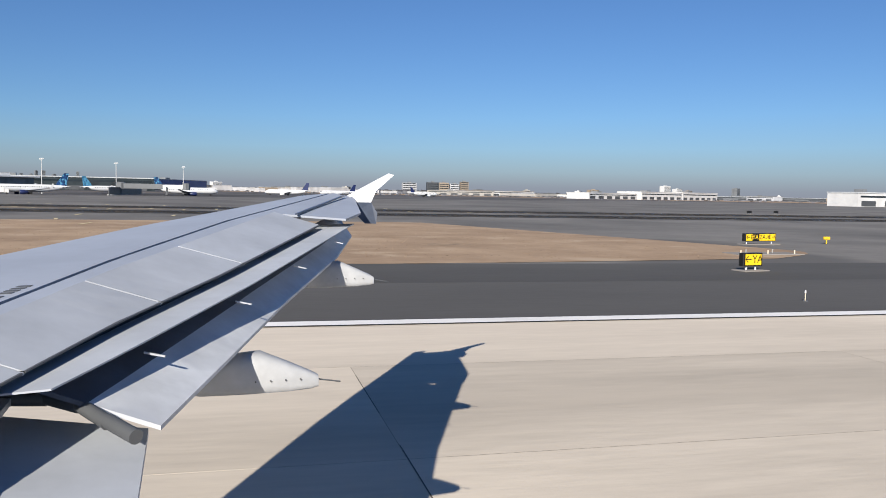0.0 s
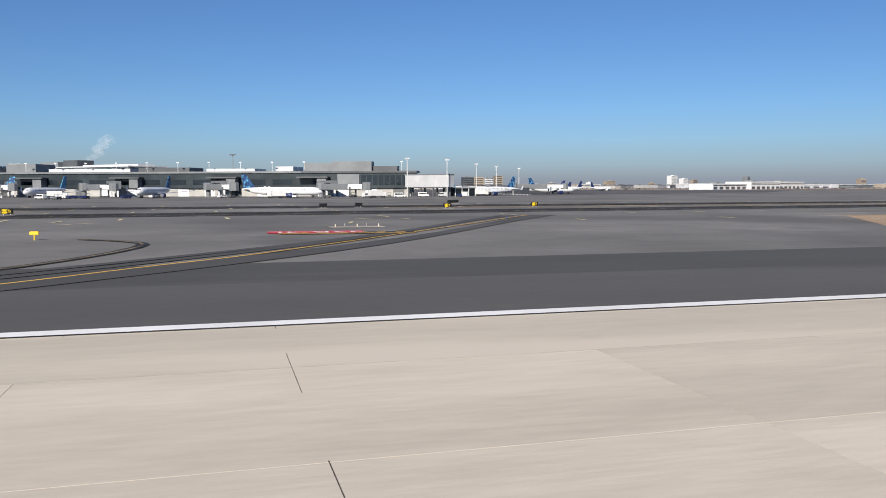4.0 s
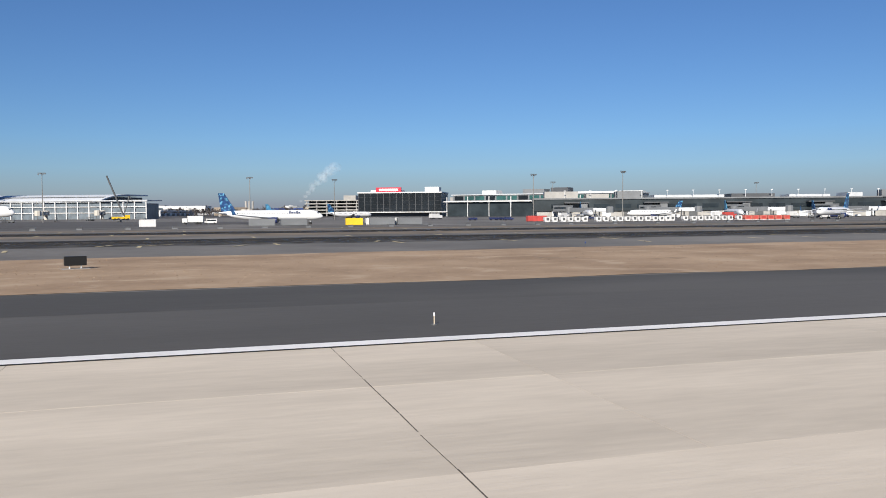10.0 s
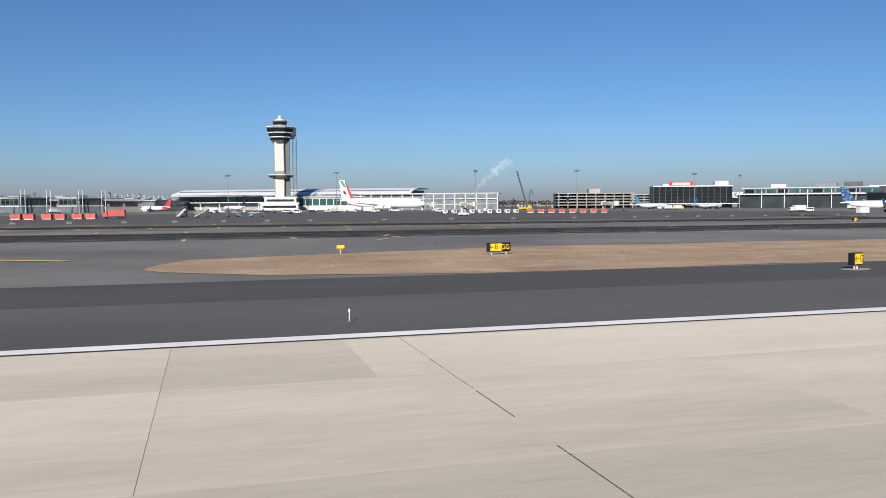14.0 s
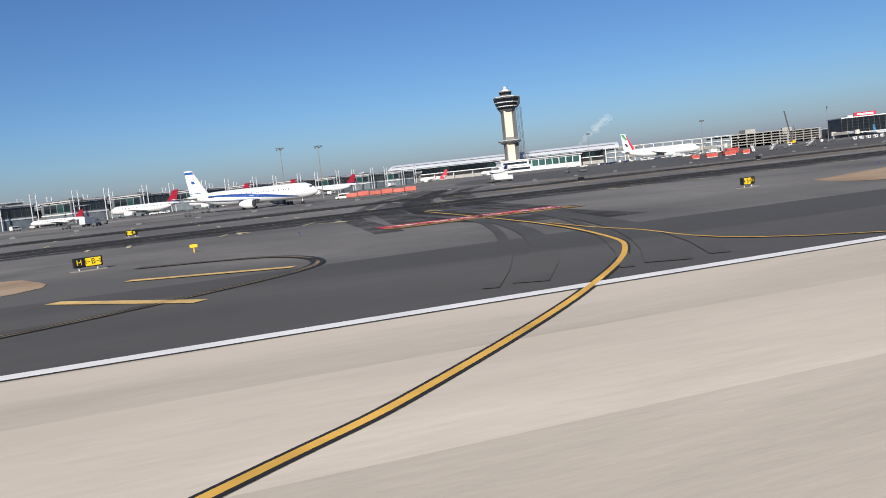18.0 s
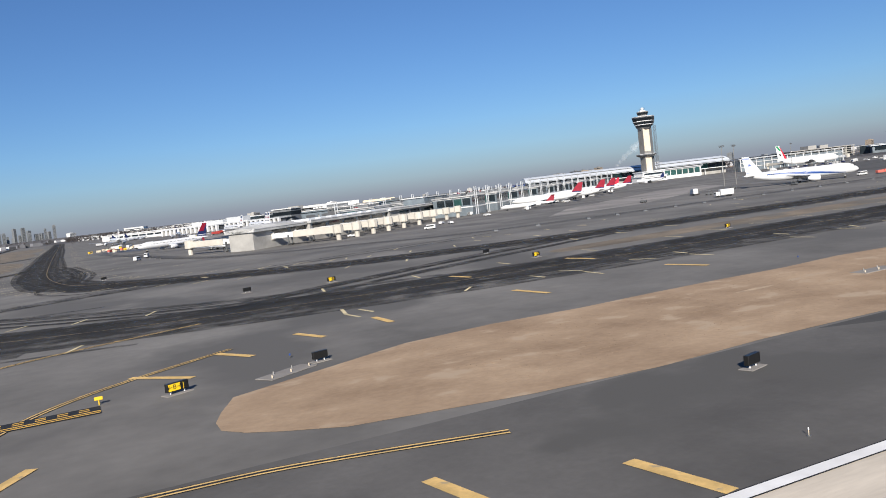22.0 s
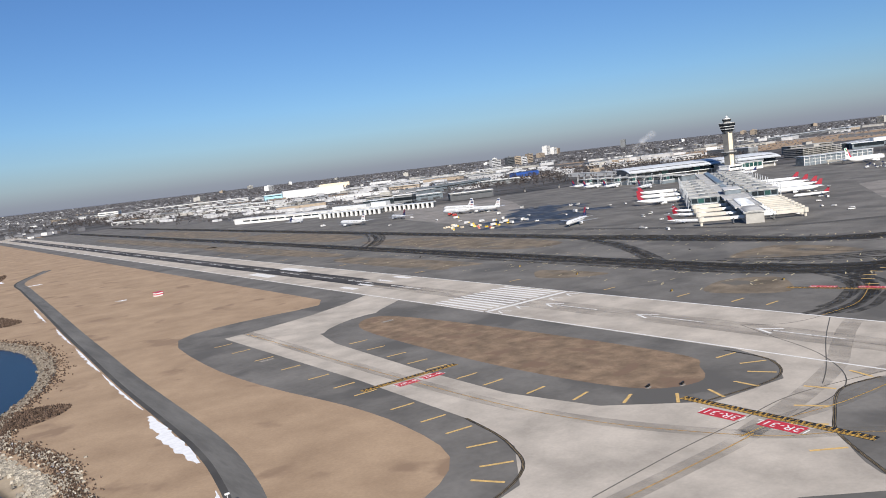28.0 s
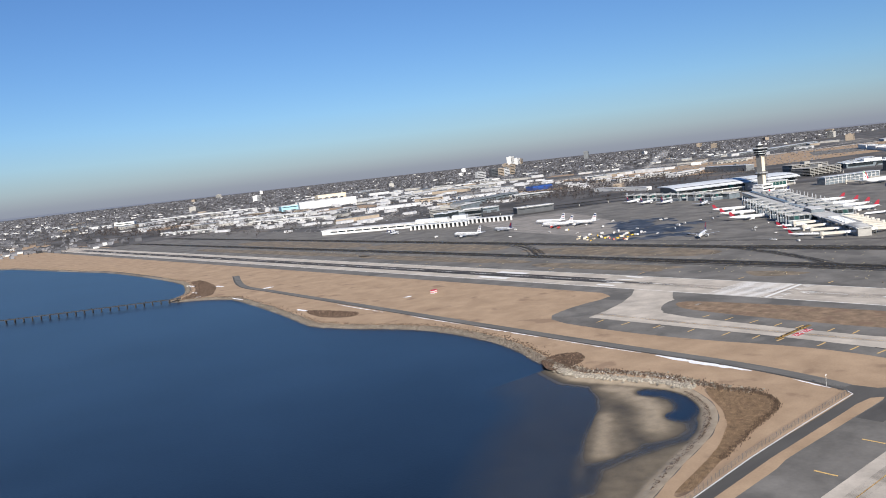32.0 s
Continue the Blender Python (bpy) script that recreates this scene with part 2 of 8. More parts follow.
by_silt(M["tidal_bed"], ((0.0, (0.12, 0.11, 0.095)), (0.10, (0.20, 0.165, 0.12)), (0.32, (0.33, 0.27, 0.19)), (0.62, (0.60, 0.49, 0.35)), (1.0, (0.74, 0.61, 0.45))))
by_silt(M["silt_water"])
M["concrete_wear"] = mat("grey tyre wear on concrete", (0.26, 0.24, 0.215), 0.9, 0.15, 9, 0.8, stretch=(1, 0.25, 1))
thin_out(M["concrete_wear"], 8.0, 0.03, 0.30)
M["reed_bed"] = mat("matted dead reeds", (0.225, 0.155, 0.102), 1.0, 0.2, 4, 0.4, bump=0.5, patch=((0.165, 0.108, 0.072), 5, 0.56))
M["brush"] = mat("dark shore brush", (0.10, 0.068, 0.052), 1.0, 0.25, 3, 0.4, island=0.4)
M["rock"] = mat("shore rock", (0.20, 0.172, 0.14), 0.9, 0.2, 1, 0.2, island=0.3)
M["snow"] = mat("old snow", (0.86, 0.87, 0.89), 0.8, 0.05, 2, 0.3, bump=0.3)
M["reed_dark"] = mat("dark standing reeds", (0.13, 0.09, 0.064), 1.0, 0.2, 3, 0.3, island=0.4)
M["reed"] = mat("dry reeds", (0.25, 0.175, 0.115), 1.0, 0.2, 3, 0.3, island=0.4)


# ---- building blocks ----
def finish(name, bm, material, parent=None, label="", loc=(0, 0, 0), rz=0.0, smooth=False, sharp=40):
    """One mesh object out of a bmesh in real metres; a part where a parent is given."""
    bm.transform(Matrix.Scale(S, 4))
    me = bpy.data.meshes.new(name)
    if smooth:
        for f in bm.faces:
            f.smooth = True
        for e in bm.edges:
            if len(e.link_faces) == 2 and e.calc_face_angle(0) > radians(sharp):
                e.smooth = False
    bm.to_mesh(me)
    bm.free()
    me.materials.append(material)
    ob = new(name, me)
    ob.location = Vector(loc) * S
    ob.rotation_euler.z = rz
    if parent:
        ob.parent = parent
    if label:
        ob["label"] = label
    return ob


def part(name, bm, material, parent, label="", **kw):
    return finish(name, bm, material, parent, label, **kw)


def shared(name, mesh, parent, loc, rz=0.0, rx=0.0, scale=None):
    ob = new(name, mesh)
    ob.parent = parent
    ob.location = Vector(loc) * S
    ob.rotation_euler = (rx, 0, rz)
    if scale:
        ob.scale = scale
    return ob


def root(name, loc=(0, 0, 0), rz=0.0, label="", category="", group="", kind=""):
    ob = new(name)
    ob.location = Vector(loc) * S
    ob.rotation_euler.z = rz
    return tagged(ob, label, category, group, kind)


def at_pose(x, y, z=0.0, rz=0.0):
    return Matrix.Translation(Vector((x, y, z)) * S) @ Matrix.Rotation(rz, 4, "Z")


def box(bm, x0, x1, y0, y1, z0, z1, bev=0.0):
    m = Matrix.Translation(((x0 + x1) / 2, (y0 + y1) / 2, (z0 + z1) / 2)) @ Matrix.Diagonal((x1 - x0, y1 - y0, z1 - z0, 1))
    r = bmesh.ops.create_cube(bm, size=1, matrix=m)
    if bev:
        es = {e for v in r["verts"] for e in v.link_edges}
        bmesh.ops.bevel(bm, geom=list(es), offset=bev, segments=1, affect="EDGES")


def boxes(*dims, bev=0.0):
    bm = bmesh.new()
    for d in dims:
        box(bm, *d, bev=bev)
    return bm


def tube(bm, p, q, r0, r1=None, n=8, cap=True):
    p, q = Vector(p), Vector(q)
    d = q - p
    m = Matrix.Translation((p + q) / 2) @ d.to_track_quat("Z", "Y").to_matrix().to_4x4()
    bmesh.ops.create_cone(bm, cap_ends=cap, segments=n, radius1=r0, radius2=r0 if r1 is None else r1, depth=d.length, matrix=m)


def tubes(*rows, n=8):
    bm = bmesh.new()
    for row in rows:
        tube(bm, *row, n=n)
    return bm


def smooth_line(pts, steps=8, closed=False):
    """A curve through the points."""
    P = [Vector((*p, 0)) for p in pts]
    n, out = len(P), []
    for i in range(n if closed else n - 1):
        g = (lambda k: P[k % n]) if closed else (lambda k: P[max(0, min(n - 1, k))])
        a, b, c, d = g(i - 1), g(i), g(i + 1), g(i + 2)
        for s in range(steps):
            t = s / steps
            v = 0.5 * (2 * b + (c - a) * t + (2 * a - 5 * b + 4 * c - d) * t * t + (3 * b - a - 3 * c + d) * t ** 3)
            out.append((v.x, v.y))
    if not closed:
        out.append(tuple(P[-1][:2]))
    return out


LAYER = 0.4  # thickness of the thin layers that lie on the ground


def sheet_bm(pts, z):
    bm = bmesh.new()
    z *= LAYER
    f = bm.faces.new([bm.verts.new((x, y, z)) for x, y in pts])
    f.normal_update()
    if f.normal.z < 0:
        f.normal_flip()
    bmesh.ops.triangulate(bm, faces=[f])
    return bm


def sheet(name, pts, z, material, label="", category="", kind="structure", parent=None, round_=False):
    ob = finish(name, sheet_bm(smooth_line(pts, 6, True) if round_ else pts, z), material, parent)
    if parent:
        return ob
    return tagged(ob, label, category, kind=kind)


def ribbon_bm(pts, width, z, bm=None, edges=None):
    """A band of that width along a line."""
    bm = bm or bmesh.new()
    z *= LAYER
    prev = None
    for i, (x, y) in enumerate(pts):
        a, b = pts[max(0, i - 1)], pts[min(len(pts) - 1, i + 1)]
        d = Vector((b[0] - a[0], b[1] - a[1]))
        d.normalize()
        o = Vector((-d.y, d.x)) * width / 2
        cur = bm.verts.new((x + o.x, y + o.y, z)), bm.verts.new((x - o.x, y - o.y, z))
        if prev:
            bm.faces.new((prev[1], cur[1], cur[0], prev[0]))
        prev = cur
    return bm


def ribbon(name, pts, width, z, material, label="", category="", kind="structure", parent=None):
    ob = finish(name, ribbon_bm(pts, width, z), material, parent)
    return ob if parent else tagged(ob, label, category, kind=kind)


# ---- ground and water ----
COAST = smooth_line([(-4200, 60), (-3000, 70), (-2300, 100), (-1900, 124), (-1830, 146), (-1770, 166), (-1740, 175), (-1722, 180), (-1698, 186), (-1684, 191), (-1670, 198), (-1656, 209), (-1646, 222), (-1639, 234), (-1636, 246), (-1637, 258), (-1641, 272), (-1645, 288), (-1648, 302), (-1644, 316), (-1638, 328), (-1628, 353), (-1616, 380), (-1606, 412), (-1601, 447), (-1600, 481), (-1603, 509), (-1611, 537), (-1622, 563), (-1630, 590),
                     (-1636, 622), (-1628, 666), (-1613, 746), (-1598, 850), (-1598, 880), (-1612, 915), (-1640, 956), (-1605, 998), (-1567, 1094), (-1556, 1172), (-1550, 1314), (-1552, 1493), (-1575, 1659), (-1610, 1950), (-1640, 2100), (-1700, 3000), (-1900, 4600), (-2200, 9500)], 5)
land = COAST + [(9500, 9500), (9500, -7000), (-4200, -7000)]
ground = sheet("ground", land, 0.0, M["land"], "dark winter ground reaching to the horizon, town and marsh", "ground")
bm = bmesh.new()
bmesh.ops.create_grid(bm, x_segments=1, y_segments=1, size=9800, matrix=Matrix.Translation((-3000, 2500, -1.6)))
tagged(finish("water", bm, M["water"]), "deep blue bay water with fine ripples", "water", kind="structure")
bm = bmesh.new()
low = [(x - 7, y - 1, -2.0) for x, y in COAST]
tidal = [-1830 < x < -1630 and y < 318 for x, y in COAST]
for i, ((a, b), (c, d)) in enumerate(zip(zip(COAST, COAST[1:]), zip(low, low[1:]))):
    if not tidal[i]:
        bm.faces.new([bm.verts.new(v) for v in ((*a, 0), (*b, 0), d, c)])
tagged(finish("shore_bank", bm, M["rock"]), "sloping stony bank between grass and water", "bank", kind="structure")

# dry grass over the whole shore side, then pavements
sheet("ground_grass", [(x + (2.6 + 0.9 * math.sin(0.37 * y + 0.05 * x) if y > 318 else 0.2), y - (1.5 if y > 318 else 0.2 + 0.3 * math.sin(0.3 * x))) for x, y in COAST if -2300 < x < -1500 and 90 < y < 2990] + [(-1690, 3000), (-1330, 3000), (-1330, -900), (-2900, -900), (-2900, 60)], 0.05, M["grass_shore"], "tan dry grass between runway and bay", "grass")
sheet("airfield_asphalt", [(-1365, 54), (-1365, 2200), (-1040, 2200), (-1040, 1500), (-940, 1230), (-560, 1130), (-430, 1000), (-250, 800), (-60, 690), (60, 480), (330, 430), (600, 560), (900, 900), (1900, 900), (1900, 29), (-1365, 29)], 0.06, M["asphalt2"], "grey patched asphalt of taxiways and aprons", "asphalt")

# shoulders, runways
sheet("runway_shoulder", [(-1338, 29), (-1338, 52), (1900, 52), (1900, 29)], 0.10, M["asphalt"], "dark grey asphalt runway shoulder", "asphalt")
sheet("runway_shoulder", [(-1338, 41), (-1338, 52), (1900, 52), (1900, 41)], 0.104, M["asphalt_old"], "darker outer strip of the runway shoulder", "asphalt")
sheet("runway_shoulder", [(-1338, 29), (-1338, 52), (-1100, 52), (-1080, 43), (-960, 44), (-905, 40), (-912, 29)], 0.107, M["asphalt_mid"], "paler worn stretch of the runway shoulder", "asphalt")
sheet("crossing_shoulder", [(-1335, 54), (-1335, 2600), (-1359, 2600), (-1359, 54)], 0.10, M["asphalt2"], "grey asphalt shoulder of the crossing runway", "asphalt")
sheet("crossing_shoulder", [(-1416, 30), (-1416, 2600), (-1440, 2600), (-1440, 30)], 0.10, M["asphalt2"], "grey asphalt shoulder of the crossing runway", "asphalt")
runway = sheet("runway", [(-2900, -32), (-2900, 28.9), (1900, 28.9), (1900, -32)], 0.11, M["joint"], "tan grooved concrete runway with slab joints", "runway")
crossing = sheet("crossing_runway", [(-1417.6, -700), (-1417.6, 2600), (-1358.8, 2600), (-1358.8, -700)], 0.145, M["concrete2"], "pale concrete runway crossing at right angles", "runway")

# grass between runway and taxiway, broken by the connecting taxiways
FAR = [(-1160, 84), (-1040, 85), (-740, 83), (-430, 84), (-110, 98), (150, 101), (450, 124), (900, 124), (1900, 124)]


def far_edge(x):
    return float(np.interp(x, [p[0] for p in FAR], [p[1] for p in FAR]))


def grass_strip(x0, x1, tip0=True, tip1=True):
    lo = [(x, 52.5 + 0.6 * math.sin(x * 0.31)) for x in np.arange(x0 + 22, x1 - 22, 12)]
    hi = [(x, far_edge(x) + 0.7 * math.sin(x * 0.23)) for x in np.arange(x1 - 22, x0 + 22, -12)]
    end1 = [(x1 - 8, 56), (x1, 63), (x1 - 3, 74)]
    end0 = [(x0 + 3, 74), (x0, 63), (x0 + 8, 56)]
    sheet("grass_strip", lo + smooth_line(end1, 4) + hi + smooth_line(end0, 4), 0.13, M["grass"], "strip of dry tan winter grass beside the runway", "grass")


for x0, x1 in ((-1152, -842), (-767, -612), (-529, -402), (-316, 146), (250, 481), (610, 1800)):
    grass_strip(x0, x1)
# narrow strips between the two parallel taxiways and beyond
for x0, x1, y0, y1 in ((-1060, -880, 152, 165), (-760, -440, 166, 184), (-300, 130, 168, 186), (215, 420, 178, 200), (-740, -480, 216, 226), (-330, 100, 222, 240), (480, 900, 190, 214)):
    sheet("grass_median", [(x0, y0 + 6), (x0 + 20, y0), (x1 - 25, y0 + 1), (x1, y0 + 7), (x1 - 20, y1), (x0 + 24, y1 - 1)], 0.13, M["grass_dull"], "narrow thin grass strip between taxiways", "grass", round_=True)
FIELD = [(-1238, 53.5), (-1224, 60), (-1217.5, 68), (-1213, 81), (-1212, 101), (-1211.5, 124), (-1212, 138), (-1216, 158), (-1226, 180), (-1248, 190), (-1272, 188), (-1300, 166), (-1331, 145), (-1334, 120), (-1334, 56), (-1280, 53)]
sheet("grass_field", [(x + 0.22 * math.sin(1.3 * y), y + 0.2 * math.sin(1.1 * x)) for x, y in smooth_line(FIELD, 9, True)], 0.13, M["grass"], "wide worn field of dry tan grass", "grass")
sheet("turf_patch", [(-1334, 52), (-1334, 77), (-1302, 78), (-1301, 52)], 0.2, M["turf"], "bright green artificial turf corner", "turf")
for ring in ([(-1335, 245), (-1322, 211), (-1300, 222), (-1289, 239), (-1306, 257)], [(-1333, 365), (-1320, 342), (-1306, 339), (-1311, 391), (-1328, 380)],
             [(-1310, 638), (-1301, 475), (-1320, 478), (-1335, 489), (-1334, 640)], [(-1240, 300), (-1190, 300), (-1196, 240), (-1230, 262)], [(-1245, 520), (-1195, 500), (-1192, 700), (-1240, 760)], [(-1325, 720), (-1300, 700), (-1300, 1000), (-1330, 1000)],
             [(-1245, 850), (-1195, 840), (-1195, 1100), (-1245, 1120)], [(-1325, 1080), (-1300, 1080), (-1300, 1600), (-1330, 1600)], [(-1245, 1200), (-1195, 1200), (-1195, 1600), (-1245, 1600)]):
    sheet("grass_island", ring, 0.13, M["grass_dull"], "small island of dry grass among taxiways", "grass", round_=True)

# dark wheel-worn taxiway centres
A_LINE = smooth_line([(1500, 205), (500, 205), (150, 203), (-400, 200), (-900, 190), (-1060, 205), (-1140, 262), (-1166, 340), (-1170, 600), (-1168, 1200), (-1165, 2200)], 8)
B_LINE = smooth_line([(1500, 166), (450, 162), (150, 146), (-110, 142), (-430, 136), (-900, 130), (-1120, 136), (-1220, 185), (-1266, 250), (-1272, 400), (-1272, 1200), (-1270, 2200)], 8)
rw = random.Random(21)


def worn(line, w, z, n, dense=True):
    """A band of tyre wear: many uneven streaks that follow the line, thinning out to both sides and at the ends."""
    bm = bmesh.new()
    for i in range(n):
        o = max(-0.55 * w, min(0.55 * w, rw.gauss(0, 0.27 * w)))
        k0, k1 = (0, len(line)) if dense and i < 5 else (int(rw.uniform(0, 0.3) * len(line)), int(rw.uniform(0.7, 1.0) * len(line)))
        if not dense:
            k0, k1 = int(rw.uniform(0, 0.2) * len(line)), max(3, int(rw.uniform(0.75, 1.01) * len(line)))
        ph, pts = rw.uniform(0, 6), []
        for j in range(k0, min(len(line), k1)):
            a, b = Vector(line[max(0, j - 1)]), Vector(line[min(len(line) - 1, j + 1)])
            d = (b - a).normalized()
            q = o + 0.02 * w * math.sin(0.7 * j + ph)
            pts.append((line[j][0] - d.y * q, line[j][1] + d.x * q))
        if len(pts) > 1:
            ribbon_bm(pts, w * (0.36 if dense and i < 5 else rw.uniform(0.05, 0.2)), z + i * 0.0012, bm)
    ob = finish("taxiway_wear", bm, M["streak"])
    return tagged(ob, "dark tyre-streaked centre of a taxiway", "taxiway", kind="structure")


worn(A_LINE, 22, 0.145, 16)
worn(B_LINE, 26, 0.166, 16)
wear_z = 0.187
for line, w in (([(-1359, 172), (-1330, 172), (-1290, 188), (-1262, 230)], 20), ([(-1262, 300), (-1262, 240), (-1240, 190), (-1200, 150), (-1150, 134)], 20), ([(-1185, 60), (-1190, 95), (-1196, 130), (-1180, 200)], 16),
                ([(-355, 45), (-352, 75), (-345, 125), (-330, 200), (-300, 330)], 24), ([(-800, 60), (-795, 110), (-770, 190), (-720, 300)], 24), ([(-1150, 140), (-1080, 170), (-1010, 190)], 18), ([(-1270, 330), (-1210, 420), (-1170, 520)], 14), ([(-1270, 700), (-1215, 770), (-1170, 860)], 14), ([(-1262, 330), (-1236, 261), (-1205, 223), (-1162, 177), (-1120, 150), (-1060, 134)], 12), ([(-1330, 172), (-1305, 182), (-1258, 207), (-1210, 212), (-1133, 239), (-1011, 253)], 11), ([(-1168, 516), (-1159, 372), (-1163, 268), (-1133, 239), (-1060, 205)], 12), ([(-1265, 330), (-1271, 229), (-1255, 199), (-1225, 196), (-1150, 190)], 9), ([(-1210, 120), (-1206, 150), (-1214, 200), (-1250, 260)], 9)):
    wear_z += 0.0004
    worn(smooth_line(line, 10), w * 1.15, wear_z, 9, False)
sheet("apron_patch", [(-962, 313), (-905, 318), (-760, 410), (-727, 466), (-765, 472), (-912, 372)], 0.12, M["apron_pale"], "pale concrete patch of the apron", "apron")
r_wet = random.Random(44)
bm = bmesh.new()
for i in range(60):
    # overlapping uneven pools, long across the stand
    u, v = r_wet.uniform(0, 1), r_wet.gauss(0.05, 0.42)
    cx, cy, r = -1112 + 205 * u - 22 * v, 640 + 190 * u + 62 * v, r_wet.uniform(9, 26) * (1.15 - 0.5 * abs(2 * u - 1))
    ring = [(cx + r * k * 1.1 * math.cos(a), cy + r * k * math.sin(a) * 0.9) for a, k in ((j * math.tau / 11, r_wet.uniform(0.6, 1.25)) for j in range(11))]
    bm.faces.new([bm.verts.new((x, y, (0.12 + i * 0.0006) * LAYER)) for x, y in ring])
bmesh.ops.triangulate(bm, faces=bm.faces)
tagged(finish("apron_wet_patch", bm, M["apron_wet"]), "dark wet apron with uneven pools of meltwater", "apron", kind="structure")
sheet("apron_patch", [(-1100, 760), (-1035, 700), (-820, 1010), (-760, 1120), (-920, 1220), (-1040, 1000)], 0.09, M["apron_pale"], "pale concrete stand of the far terminal", "apron")
# old slabs at the field's edge: uneven, cracked, some patched with tar
r_slab = random.Random(12)
for i in range(8):
    for j in range(3 if i < 6 else 2):
        x, y = -1211.5 + j * 4.6 + 0.35 * i, 88 + i * 5.0 + 0.9 * j
        q = [r_slab.uniform(-0.25, 0.35) for _ in range(8)]
        ring = [(x + q[0], y + q[1]), (x + 2.3, y + q[2]), (x + 4.4 + q[3], y + 0.4 + q[4]), (x + 4.7 + q[5], y + 4.7 + q[6]), (x + 1.9 + q[7], y + 4.9), (x + 0.3, y + 4.6 + q[2])]
        sheet("concrete_slab", ring, 0.135 + 0.0006 * j, M[("slab_pale", "apron_worn", "slab_pale", "apron_pale", "asphalt_mid")[r_slab.randrange(5)]], "broken pale concrete slab by the taxiway", "pavement")
for i in range(7):
    x, y = r_slab.uniform(-1210, -1200), r_slab.uniform(92, 124)
    w, h, a = r_slab.uniform(0.8, 2.6), r_slab.uniform(0.5, 1.4), r_slab.uniform(-0.3, 0.5)
    sheet("tar_patch", [(x + math.cos(a) * u - math.sin(a) * v, y + math.sin(a) * u + math.cos(a) * v) for u, v in ((0, 0), (w, 0.1), (w * 0.95, h), (0.1, h * 0.9))], 0.142, M["tar"], "small black tar patch on broken concrete", "asphalt")
# bare pale soil showing through the worn field
bm = bmesh.new()
for i in range(90):
    cx, cy, r = r_slab.gauss(-1236, 16), r_slab.gauss(98, 22), r_slab.uniform(0.4, 2.4)
    if cx > -1217 or cx < -1290 or not 66 < cy < 165:
        continue
    ring = [(cx + 2.0 * r * k * math.cos(a), cy + 0.8 * r * k * math.sin(a)) for a, k in ((j * math.tau / 9, r_slab.uniform(0.45, 1.3)) for j in range(9))]
    bm.faces.new([bm.verts.new((x, y, (0.138 + i * 0.0003) * LAYER)) for x, y in ring])
bmesh.ops.triangulate(bm, faces=bm.faces)
tagged(finish("bare_soil", bm, M["bare_soil"]), "pale bare soil patches in the worn grass field", "soil", kind="stuff")
sheet("apron_patch", [(-700, 240), (-330, 235), (-200, 420), (-430, 560), (-640, 480)], 0.08, M["asphalt"], "dark apron surface", "apron", round_=True)

ribbon("yellow_line", [(80.2, 38.0), (80.1, 37.1), (79.9, 29.3)], 0.35, 0.118, M["yellow_paint"], "yellow line across the shoulder", "marking")
# paved loop between crossing runway and bay
sheet("loop_shoulder", smooth_line([(-1416, 470), (-1450, 440), (-1500, 440), (-1541, 424), (-1551, 352), (-1549, 290), (-1541, 236), (-1540, 200), (-1546, 168), (-1566, 151), (-1590, 149), (-1605, 150), (-1660, 150), (-1760, 149), (-2300, 140), (-2300, 70), (-1416, 70)], 3, True), 0.09, M["asphalt2"], "grey asphalt shoulder of a looping taxiway", "asphalt")
sheet("loop_taxiway", [(-1417, 400), (-1440, 384), (-1462, 362), (-1490, 358), (-1496, 330), (-1500, 250), (-1500, 200), (-1492, 165), (-1470, 140), (-1440, 137), (-1424, 150), (-1417, 172), (-1417, 29), (-1478, 29), (-1490, 70), (-1512, 88), (-1560, 100), (-2300, 106), (-2300, 124), (-1600, 124), (-1546, 139),
                       (-1530, 160), (-1524, 190), (-1522, 260), (-1524, 401), (-1500, 404), (-1470, 412), (-1440, 425), (-1417, 440)], 0.12, M["concrete2"], "pale concrete taxiway looping off the crossing runway", "taxiway")
sheet("grass_island", smooth_line([(-1471, 352), (-1449, 366), (-1438, 300), (-1433, 188), (-1443, 166), (-1457, 156), (-1473, 169), (-1479, 219), (-1478, 288)], 5, True), 0.125, M["grass_red"], "long reddish-brown grass island inside the taxiway loop", "grass")
sheet("loop_asphalt", smooth_line([(-1488, 358), (-1494, 300), (-1499, 220), (-1490, 168), (-1470, 143), (-1444, 139), (-1426, 152), (-1421, 175), (-1424, 250), (-1432, 340), (-1446, 378)], 5, True), 0.123, M["asphalt2"], "asphalt ring around the grass island", "asphalt")
sheet("turf_patch", smooth_line([(-1446, 64), (-1426, 62), (-1425, 32), (-1447, 32)], 4, True), 0.15, M["turf"], "bright green artificial turf corner", "turf")
sheet("loop_asphalt", smooth_line([(-1492, 76), (-1474, 100), (-1462, 108), (-1441, 118), (-1424, 115), (-1419, 100), (-1419, 40), (-1440, 31), (-1480, 40)], 5, True), 0.14, M["asphalt2"], "asphalt corner with yellow bars", "asphalt")

# shore road, snow, sand, mud, reeds
ROAD = smooth_line([(-1500, 1080), (-1546, 960), (-1554, 858), (-1564, 690), (-1574, 530), (-1579, 440), (-1584, 350), (-1588, 245), (-1594, 198), (-1601, 170)], 8)
ribbon("shore_road", ROAD, 10, 0.11, M["road_grey"], "worn grey service road along the bay", "road")
ribbon("road_edge", [(x - 4.2, y) for x, y in ROAD], 2.0, 0.116, M["asphalt_old"], "darker outer edge of the service road", "road")
ribbon("perimeter_road", [(-1598, 163), (-1606, 160.5), (-1640, 159.5), (-1700, 158.5), (-1760, 155), (-2300, 142)], 6.6, 0.116, M["asphalt"], "asphalt perimeter road beside the fence", "road")
